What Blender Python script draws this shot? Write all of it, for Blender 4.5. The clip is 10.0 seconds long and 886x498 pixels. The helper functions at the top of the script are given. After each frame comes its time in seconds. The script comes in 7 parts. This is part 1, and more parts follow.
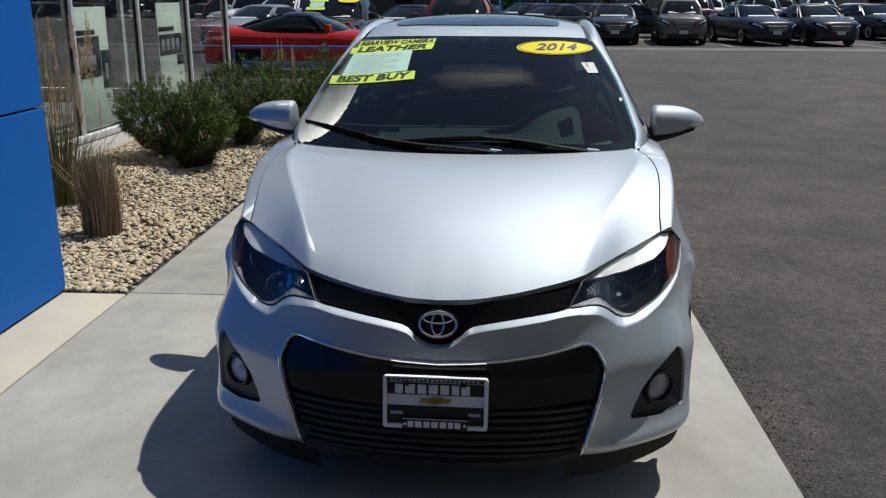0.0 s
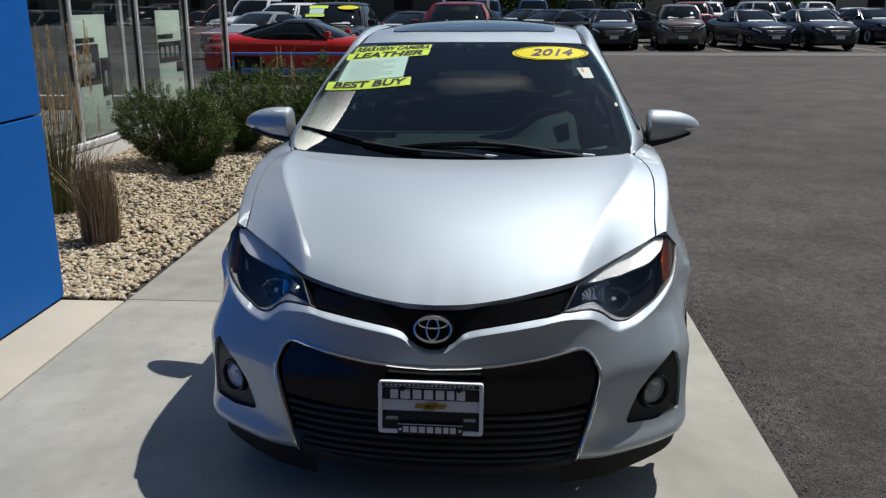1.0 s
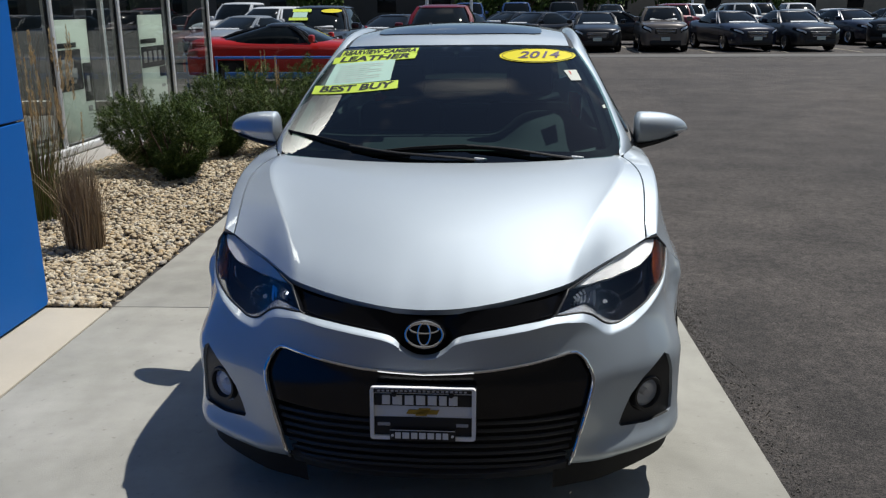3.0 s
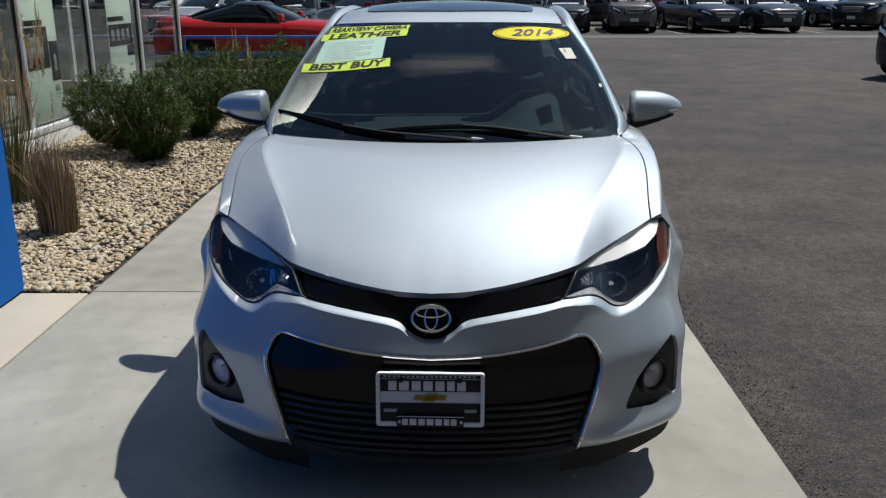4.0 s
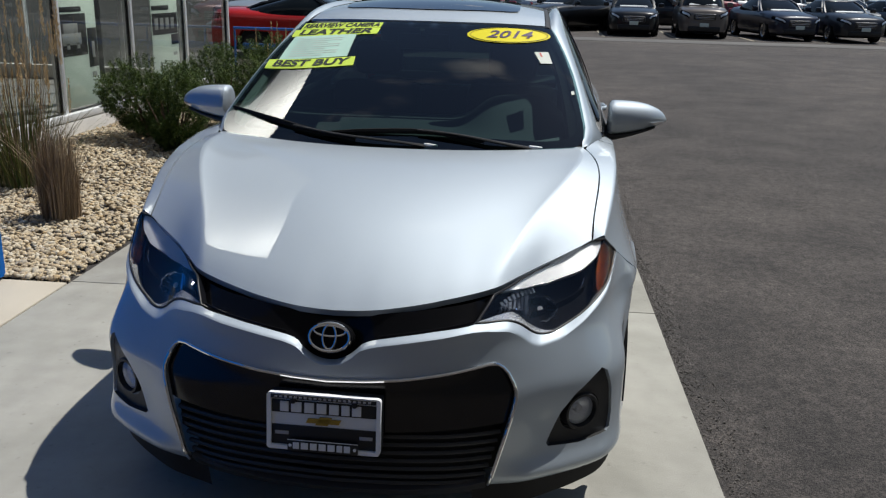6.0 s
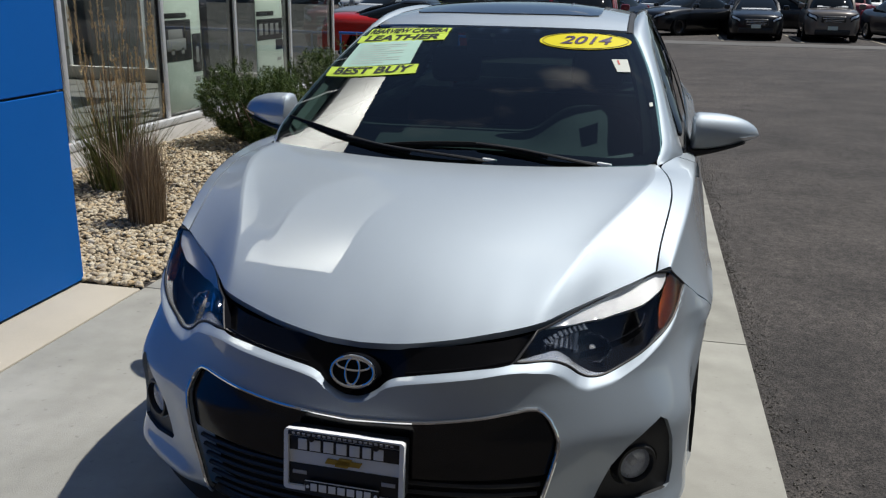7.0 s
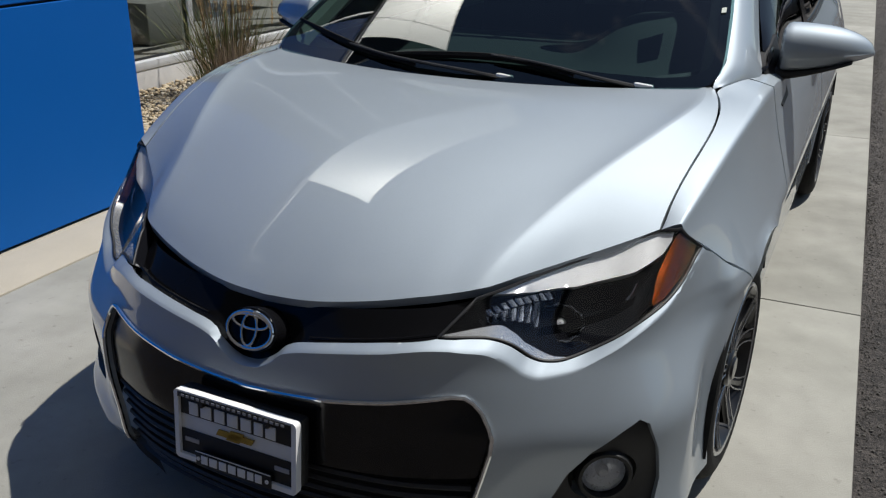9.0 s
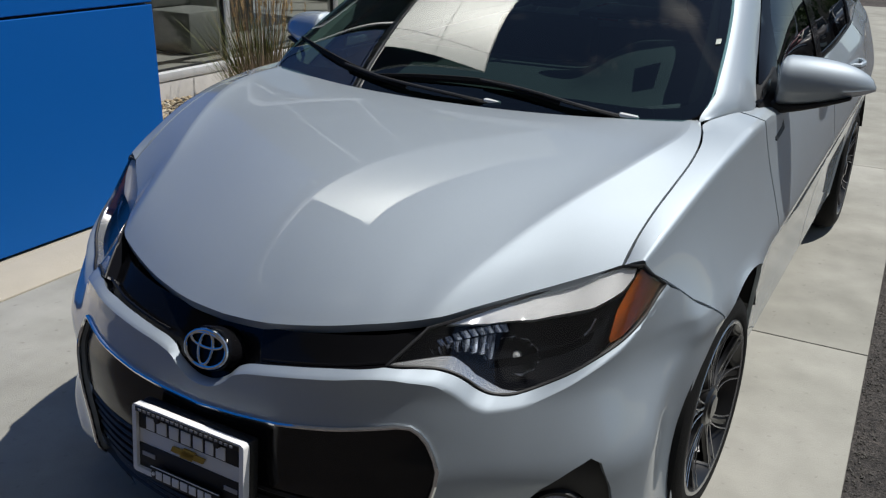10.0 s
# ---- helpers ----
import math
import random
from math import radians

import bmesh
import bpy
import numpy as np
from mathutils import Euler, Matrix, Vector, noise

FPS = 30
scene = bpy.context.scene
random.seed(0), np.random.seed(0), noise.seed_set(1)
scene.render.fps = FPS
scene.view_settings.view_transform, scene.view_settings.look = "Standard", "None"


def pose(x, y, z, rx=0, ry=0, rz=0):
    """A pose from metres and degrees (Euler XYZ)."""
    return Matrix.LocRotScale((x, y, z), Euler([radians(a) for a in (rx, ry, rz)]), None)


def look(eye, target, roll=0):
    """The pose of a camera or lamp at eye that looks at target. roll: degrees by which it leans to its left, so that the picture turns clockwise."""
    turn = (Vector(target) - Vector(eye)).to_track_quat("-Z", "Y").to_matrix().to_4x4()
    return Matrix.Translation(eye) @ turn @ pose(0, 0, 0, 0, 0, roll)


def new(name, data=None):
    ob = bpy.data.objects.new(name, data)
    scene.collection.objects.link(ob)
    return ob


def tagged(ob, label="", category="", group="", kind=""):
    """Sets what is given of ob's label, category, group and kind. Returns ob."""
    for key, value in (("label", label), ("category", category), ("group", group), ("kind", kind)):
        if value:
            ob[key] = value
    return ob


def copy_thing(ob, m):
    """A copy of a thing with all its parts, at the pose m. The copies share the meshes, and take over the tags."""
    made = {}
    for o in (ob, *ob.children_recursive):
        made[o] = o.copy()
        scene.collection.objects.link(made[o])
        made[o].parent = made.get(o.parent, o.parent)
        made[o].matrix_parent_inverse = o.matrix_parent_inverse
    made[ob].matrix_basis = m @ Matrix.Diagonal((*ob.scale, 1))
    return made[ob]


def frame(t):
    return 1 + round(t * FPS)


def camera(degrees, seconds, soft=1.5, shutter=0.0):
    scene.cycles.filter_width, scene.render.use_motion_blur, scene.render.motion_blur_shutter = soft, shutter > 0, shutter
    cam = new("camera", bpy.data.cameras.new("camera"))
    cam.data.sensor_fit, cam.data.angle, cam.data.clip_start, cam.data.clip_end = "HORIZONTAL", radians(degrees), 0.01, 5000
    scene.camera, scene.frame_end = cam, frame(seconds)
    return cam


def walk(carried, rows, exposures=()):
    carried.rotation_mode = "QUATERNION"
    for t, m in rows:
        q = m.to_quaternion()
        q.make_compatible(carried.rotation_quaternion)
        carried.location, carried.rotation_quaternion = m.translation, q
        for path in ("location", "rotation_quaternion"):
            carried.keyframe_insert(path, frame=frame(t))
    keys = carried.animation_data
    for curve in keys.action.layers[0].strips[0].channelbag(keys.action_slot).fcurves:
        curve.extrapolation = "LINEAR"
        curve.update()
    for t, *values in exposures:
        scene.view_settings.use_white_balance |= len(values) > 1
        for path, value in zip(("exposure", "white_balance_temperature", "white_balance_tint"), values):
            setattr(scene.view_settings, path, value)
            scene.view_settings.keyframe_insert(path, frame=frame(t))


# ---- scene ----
cam = camera(53.72, 10.0, 1.25)
# seconds, place in metres, turn in degrees
ROWS = [
    (0, 0.243, -2.4322, 1.6196, 73.954, -0.076, 5.308),
    (0.5, 0.2462, -2.439, 1.6191, 74.212, -0.006, 5.335),
    (1, 0.2632, -2.4353, 1.6188, 74.341, 0.187, 5.311),
    (1.5, 0.2864, -2.4275, 1.6208, 74.475, 0.479, 5.218),
    (2, 0.2818, -2.4309, 1.6207, 74.638, 0.834, 5.483),
    (3.5, 0.1859, -2.3956, 1.6142, 74.264, 0.407, 3.212),
    (4, 0.1233, -2.3608, 1.6022, 73.297, 0.149, 2.059),
    (4.5, 0.1432, -2.3384, 1.597, 72.052, -1.224, 0.802),
    (5, 0.3229, -2.331, 1.6026, 71.177, -0.565, 4.408),
    (5.5, 0.4786, -2.267, 1.6048, 72.744, -1.374, 5.099),
    (7, 0.7061, -1.8664, 1.6011, 73.243, -0.84, 14.409),
    (7.5, 0.8369, -1.8, 1.6005, 72.376, -0.535, 16.987),
    (8, 0.8624, -1.6773, 1.5784, 71.892, 0.823, 17.859),
    (8.5, 0.9155, -1.3481, 1.555, 70.781, -1.068, 14.674),
    (9, 1.0721, -1.2333, 1.5081, 67.807, -0.129, 26.521),
    (9.5, 1.202, -1.1434, 1.5233, 67.271, -0.141, 29.792),
    (10, 1.2207, -1.1304, 1.5362, 68.593, -1.128, 30.133),
]
walk(cam, [(t, pose(x, y, z, rx, ry, rz)) for t, x, y, z, rx, ry, rz in ROWS], [(0, 0), (5.5, 0), (7, -.06), (8.5, -.1), (10, -.12)])

# ---- daylight ----
SUN_FROM = Vector((0.423, 0.38, 1.09)).normalized()
world = bpy.data.worlds.new("sky")
scene.world = world
world.use_nodes = True


def build_sky():
    nt = world.node_tree
    nt.nodes.clear()
    out = nt.nodes.new("ShaderNodeOutputWorld")
    bg = nt.nodes.new("ShaderNodeBackground")
    sky = nt.nodes.new("ShaderNodeTexSky")
    sky.sky_type = "NISHITA"
    sky.sun_disc = False
    sky.sun_elevation = math.asin(SUN_FROM.z)
    sky.sun_rotation = math.atan2(SUN_FROM.x, SUN_FROM.y)
    sky.air_density, sky.dust_density, sky.ozone_density = 1.0, 0.15, 1.5
    # scattered fair-weather clouds all over the sky
    co = nt.nodes.new("ShaderNodeTexCoord")
    sep = nt.nodes.new("ShaderNodeSeparateXYZ")
    nt.links.new(co.outputs["Generated"], sep.inputs[0])
    zmax = nt.nodes.new("ShaderNodeMath")
    zmax.operation = "MAXIMUM"
    zmax.inputs[1].default_value = 0.06
    nt.links.new(sep.outputs["Z"], zmax.inputs[0])
    div = nt.nodes.new("ShaderNodeVectorMath")
    div.operation = "DIVIDE"
    comb = nt.nodes.new("ShaderNodeCombineXYZ")
    for k in range(3):
        nt.links.new(zmax.outputs[0], comb.inputs[k])
    nt.links.new(co.outputs["Generated"], div.inputs[0])
    nt.links.new(comb.outputs[0], div.inputs[1])
    noise_tex = nt.nodes.new("ShaderNodeTexNoise")
    noise_tex.inputs["Scale"].default_value = 3.1
    noise_tex.inputs["Detail"].default_value = 7
    noise_tex.inputs["Roughness"].default_value = 0.6
    nt.links.new(div.outputs[0], noise_tex.inputs["Vector"])
    ramp = nt.nodes.new("ShaderNodeValToRGB")
    ramp.color_ramp.elements[0].position = 0.60
    ramp.color_ramp.elements[1].position = 0.78
    # one small cloud stands high in the south
    off = nt.nodes.new("ShaderNodeVectorMath")
    off.operation = "SUBTRACT"
    off.inputs[1].default_value = (.02, .50, 1.0)
    nt.links.new(div.outputs[0], off.inputs[0])
    flat = nt.nodes.new("ShaderNodeVectorMath")
    flat.operation = "MULTIPLY"
    flat.inputs[1].default_value = (4.2, 9.0, 0)
    nt.links.new(off.outputs[0], flat.inputs[0])
    far = nt.nodes.new("ShaderNodeVectorMath")
    far.operation = "LENGTH"
    nt.links.new(flat.outputs[0], far.inputs[0])
    lift = nt.nodes.new("ShaderNodeMapRange")
    lift.inputs["To Min"].default_value, lift.inputs["To Max"].default_value = .20, 0
    nt.links.new(far.outputs["Value"], lift.inputs["Value"])
    total = nt.nodes.new("ShaderNodeMath")
    total.operation = "ADD"
    nt.links.new(noise_tex.outputs["Fac"], total.inputs[0])
    nt.links.new(lift.outputs[0], total.inputs[1])
    nt.links.new(total.outputs[0], ramp.inputs[0])
    mix = nt.nodes.new("ShaderNodeMix")
    mix.data_type = "RGBA"
    mix.inputs["B"].default_value = (9, 9.2, 9.6, 1)
    nt.links.new(ramp.outputs["Color"], mix.inputs["Factor"])
    nt.links.new(sky.outputs[0], mix.inputs["A"])
    nt.links.new(mix.outputs["Result"], bg.inputs["Color"])
    bg.inputs["Strength"].default_value = 0.070
    nt.links.new(bg.outputs[0], out.inputs[0])


build_sky()
sun_data = bpy.data.lights.new("sun", "SUN")
sun_data.energy, sun_data.angle, sun_data.color = 4.4, radians(0.53), (1.0, 0.975, 0.92)
sun = new("sun", sun_data)
sun.matrix_world = look(SUN_FROM * 40, (0, 0, 0))

# ---- making meshes ----
from mathutils.geometry import delaunay_2d_cdt


def finish(name, bm, material, sharp=35.0, smooth=True):
    bmesh.ops.recalc_face_normals(bm, faces=bm.faces)
    me = bpy.data.meshes.new(name)
    bm.to_mesh(me)
    bm.free()
    if material:
        for m in (material if isinstance(material, (list, tuple)) else (material,)):
            me.materials.append(m)
    if smooth:
        me.polygons.foreach_set("use_smooth", [True] * len(me.polygons))
        me.set_sharp_from_angle(angle=radians(sharp))
    return me


def part(name, bm, material, parent=None, label="", sharp=35.0, smooth=True):
    """One bmesh as one mesh object under a thing."""
    ob = new(name, finish(name, bm, material, sharp, smooth))
    ob.parent = parent
    if label:
        tagged(ob, label)
    return ob


def facing(ob, way):
    """Turns a sheet of glass so that its outer side looks along way."""
    me = ob.data
    total = Vector((0, 0, 0))
    for p in me.polygons:
        total += p.normal * p.area
    if total.dot(Vector(way)) < 0:
        me.flip_normals()
    return ob


def thing(name, label, category, group="", kind="", at=None):
    ob = tagged(new(name), label, category, group, kind)
    ob.empty_display_size = 0.1
    if at is not None:
        ob.matrix_basis = at
    return ob


def box(bm, lo, hi, bevel=0.0, m=None, segments=2):
    """A box between two corners, its edges rounded."""
    made = bmesh.ops.create_cube(bm, size=1.0)["verts"]
    lo, hi = Vector(lo), Vector(hi)
    for v in made:
        v.co = Vector((lo[k] + (v.co[k] + 0.5) * (hi[k] - lo[k]) for k in range(3)))
    if bevel:
        edges = list({e for v in made for e in v.link_edges})
        made = bmesh.ops.bevel(bm, geom=edges, offset=bevel, segments=segments, profile=0.5, affect="EDGES")["verts"]
        made = list({v for v in made})
    if m is not None:
        seen, stack = set(made), list(made)
        while stack:
            for e in stack.pop().link_edges:
                for w in e.verts:
                    if w not in seen:
                        seen.add(w)
                        stack.append(w)
        for v in seen:
            v.co = m @ v.co
    return made


def boxes(*items, bevel=0.0):
    bm = bmesh.new()
    for lo, hi in items:
        box(bm, lo, hi, bevel)
    return bm


def spline(xs, ys):
    """A smooth monotone curve through knots."""
    xs, ys = np.asarray(xs, float), np.asarray(ys, float)
    h, d = np.diff(xs), np.diff(ys) / np.diff(xs)
    m = np.empty_like(ys)
    m[0], m[-1] = d[0], d[-1]
    for k in range(1, len(xs) - 1):
        if d[k - 1] * d[k] <= 0:
            m[k] = 0
        else:
            a, b = 2 * h[k] + h[k - 1], h[k] + 2 * h[k - 1]
            m[k] = (a + b) / (a / d[k - 1] + b / d[k])

    def at(x):
        x = min(max(x, xs[0]), xs[-1])
        k = min(int(np.searchsorted(xs, x, "right")) - 1, len(xs) - 2)
        t = (x - xs[k]) / h[k]
        return ((1 + 2 * t) * (1 - t) ** 2 * ys[k] + t * (1 - t) ** 2 * h[k] * m[k] + t * t * (3 - 2 * t) * ys[k + 1] + t * t * (t - 1) * h[k] * m[k + 1])

    return at


def curve3(points, n):
    """n + 1 places along a Catmull-Rom curve through points."""
    pts = [Vector(p) for p in points]
    pts = [2 * pts[0] - pts[1], *pts, 2 * pts[-1] - pts[-2]]
    out = []
    for i in range(n + 1):
        f = i / n * (len(pts) - 3)
        k = min(int(f), len(pts) - 4)
        t = f - k
        a, b, c, d = pts[k:k + 4]
        out.append(0.5 * (2 * b + (c - a) * t + (2 * a - 5 * b + 4 * c - d) * t * t + (3 * b - a - 3 * c + d) * t ** 3))
    return out


def smoothstep(a, b, x):
    t = min(max((x - a) / (b - a), 0), 1)
    return t * t * (3 - 2 * t)


def grid(bm, fn, nu, nv, close_u=False):
    """A sheet of quads: fn(i / nu, j / nv)."""
    rows = [[bm.verts.new(fn(i / nu, j / nv)) for i in range(nu + (0 if close_u else 1))] for j in range(nv + 1)]
    w = len(rows[0])
    for j in range(nv):
        for i in range(nu):
            bm.faces.new((rows[j][i], rows[j][(i + 1) % w], rows[j + 1][(i + 1) % w], rows[j + 1][i]))
    return rows


def tube(bm, pts, r, n=8, closed=False, flat=1.0, up=None):
    """A round bar along places; r may be a number or a list; flat squeezes it."""
    pts = [Vector(p) for p in pts]
    rings = []
    last = None
    for i, p in enumerate(pts):
        a = pts[i - 1] if (i > 0 or closed) else p
        b = pts[(i + 1) % len(pts)] if (i < len(pts) - 1 or closed) else p
        d = (b - a).normalized()
        ref = Vector(up) if up else (last or (Vector((0, 0, 1)) if abs(d.z) < 0.9 else Vector((1, 0, 0))))
        s = d.cross(ref).normalized()
        t = s.cross(d).normalized()
        last = t
        rr = r[i] if isinstance(r, (list, tuple)) else r
        rings.append([bm.verts.new(p + rr * (math.cos(q) * s + flat * math.sin(q) * t)) for q in (2 * math.pi * k / n for k in range(n))])
    m = len(rings)
    for i in range(m if closed else m - 1):
        for k in range(n):
            bm.faces.new((rings[i][k], rings[i][(k + 1) % n], rings[(i + 1) % m][(k + 1) % n], rings[(i + 1) % m][k]))
    if not closed:
        bm.faces.new(rings[0][::-1])
        bm.faces.new(rings[-1])


def lathe(bm, profile, n=32, axis="x", at=(0, 0, 0)):
    """Turns (radius, along) pairs about an axis."""
    at = Vector(at)
    rings = []
    for r, a in profile:
        ring = []
        for k in range(n):
            q = 2 * math.pi * k / n
            c, s = r * math.cos(q), r * math.sin(q)
            ring.append(bm.verts.new(at + Vector({"x": (a, c, s), "y": (c, a, s), "z": (c, s, a)}[axis])))
        rings.append(ring)
    for i in range(len(rings) - 1):
        for k in range(n):
            bm.faces.new((rings[i][k], rings[i][(k + 1) % n], rings[i + 1][(k + 1) % n], rings[i + 1][k]))
    return rings


def inside(p, poly):
    x, y = p
    hit = False
    for i in range(len(poly)):
        (x0, y0), (x1, y1) = poly[i - 1], poly[i]
        if (y0 > y) != (y1 > y) and x < (x1 - x0) * (y - y0) / (y1 - y0) + x0:
            hit = not hit
    return hit


def inside_many(pts, poly):
    x, y = pts[:, 0], pts[:, 1]
    hit = np.zeros(len(pts), bool)
    for i in range(len(poly)):
        (x0, y0), (x1, y1) = poly[i - 1], poly[i]
        if y0 != y1:
            hit ^= ((y0 > y) != (y1 > y)) & (x < (x1 - x0) * (y - y0) / (y1 - y0) + x0)
    return hit


def dense(poly, step):
    out = []
    for i in range(len(poly)):
        a, b = poly[i], poly[(i + 1) % len(poly)]
        n = max(1, int(math.ceil(math.hypot(b[0] - a[0], b[1] - a[1]) / step)))
        out += [(a[0] + (b[0] - a[0]) * k / n, a[1] + (b[1] - a[1]) * k / n) for k in range(n)]
    return out


def inset(poly, d):
    """A closed outline drawn in by d."""
    area = sum(poly[i - 1][0] * poly[i][1] - poly[i][0] * poly[i - 1][1] for i in range(len(poly)))
    sgn = 1 if area > 0 else -1
    out = []
    for i in range(len(poly)):
        a, b, c = (Vector(poly[k % len(poly)]) for k in (i - 1, i, i + 1))
        e, f = (b - a), (c - b)
        if e.length < 1e-9 or f.length < 1e-9:
            out.append(tuple(b))
            continue
        e.normalize(), f.normalize()
        n1, n2 = Vector((-e.y, e.x)) * sgn, Vector((-f.y, f.x)) * sgn
        m = (n1 + n2)
        m = m / max(m.length_squared / 2, 0.5)
        out.append(tuple(b + m * d))
    return out


def sheet(bm, outline, surf, step, holes=(), off=0.0, depth=0.0, mirror=False, step_v=None, lines=()):
    """Lays a plane outline, less its holes, on a curved surface surf(a, b), off metres proud of it, its rim turned in by depth."""
    step_v = step_v or step
    loops = [dense(outline, min(step, step_v) * 0.8)] + [dense(h, min(step, step_v) * 0.8) for h in holes]
    pts, edges = [], []
    for lp in loops:
        k = len(pts)
        pts += lp
        edges += [(k + i, k + (i + 1) % len(lp)) for i in range(len(lp))]
    lo = [min(p[k] for p in loops[0]) for k in (0, 1)]
    hi = [max(p[k] for p in loops[0]) for k in (0, 1)]
    na, nb = int((hi[0] - lo[0]) / step), int((hi[1] - lo[1]) / step_v)
    rim = np.array(pts)
    ga, gb = np.meshgrid(lo[0] + step * np.arange(1, na + 1), lo[1] + step_v * np.arange(1, nb + 1), indexing="ij")
    cand = np.stack([ga.ravel(), gb.ravel()], 1)
    good = inside_many(cand, loops[0])
    for h in loops[1:]:
        good &= ~inside_many(cand, h)
    cand = cand[good]
    if len(cand) and lines:
        # rows of places along given lines, so that creases run clean
        rows = [np.array([p for p in ln]) for ln in lines]
        along = np.concatenate(rows)
        close = np.full(len(cand), 9.0)
        for k in range(0, len(along), 64):
            q = along[k:k + 64]
            close = np.minimum(close, (((cand[:, None, 0] - q[None, :, 0]) / step) ** 2 + ((cand[:, None, 1] - q[None, :, 1]) / step_v) ** 2).min(1))
        along = along[inside_many(along, loops[0])]
        cand = np.concatenate([cand[close > .5], along])
    if len(cand):
        near = np.full(len(cand), 9.0)
        for k in range(0, len(rim), 64):
            q = rim[k:k + 64]
            near = np.minimum(near, (((cand[:, None, 0] - q[None, :, 0]) / step) ** 2 + ((cand[:, None, 1] - q[None, :, 1]) / step_v) ** 2).min(1))
        pts += [tuple(p) for p in cand[near > .2].tolist()]
    vs, _, fs, *_ = delaunay_2d_cdt([Vector(p) for p in pts], edges, [], 0, 1e-6)
    mids = np.array([[sum(vs[k].x for k in f) / 3, sum(vs[k].y for k in f) / 3] for f in fs])
    good = inside_many(mids, loops[0])
    for h in loops[1:]:
        good &= ~inside_many(mids, h)
    keep = [f for f, g in zip(fs, good) if g]

    def place(p, o):
        q = Vector(surf(p.x, p.y))
        e = 1e-3
        n = (Vector(surf(p.x + e, p.y)) - Vector(surf(p.x - e, p.y))).cross(Vector(surf(p.x, p.y + e)) - Vector(surf(p.x, p.y - e)))
        if n.length:
            q = q + n.normalized() * o
        return q

    for side in ((1, -1) if mirror else (1,)):
        made = {}
        for f in keep:
            for k in f:
                if k not in made:
                    q = place(vs[k], off)
                    made[k] = bm.verts.new((q.x * side, q.y, q.z))
            try:
                bm.faces.new([made[k] for k in (f if side > 0 else f[::-1])])
            except ValueError:
                pass
        if depth:
            count = {}
            for f in keep:
                for i in range(3):
                    e = (f[i], f[(i + 1) % 3])
                    count[tuple(sorted(e))] = count.get(tuple(sorted(e)), 0) + 1
            deep = {}
            for f in keep:
                for i in range(3):
                    a, b = f[i], f[(i + 1) % 3]
                    if count[tuple(sorted((a, b)))] == 1:
                        for k in (a, b):
                            if k not in deep:
                                q = place(vs[k], off - depth)
                                deep[k] = bm.verts.new((q.x * side, q.y, q.z))
                        quad = [made[b], made[a], deep[a], deep[b]]
                        bm.faces.new(quad if side > 0 else quad[::-1])
    return bm


def words(text, size, surf, material, parent=None, name="lettering", bold=0.0, shear=0.0, stretch=1.0):
    """Flat letters in the built-in font, laid on surf(x, y), centred on its origin."""
    cu = bpy.data.curves.new(name, "FONT")
    cu.body, cu.size, cu.align_x, cu.align_y, cu.offset, cu.shear = text, size, "CENTER", "CENTER", bold, shear
    cu.resolution_u = 3
    tmp = new(name, cu)
    me = bpy.data.meshes.new_from_object(tmp.evaluated_get(bpy.context.evaluated_depsgraph_get()))
    bpy.data.objects.remove(tmp)
    bpy.data.curves.remove(cu)
    for v in me.vertices:
        v.co = surf(v.co.x * stretch, v.co.y)
    me.materials.clear()
    me.materials.append(material)
    me.name = name
    ob = new(name, me)
    ob.parent = parent
    return ob

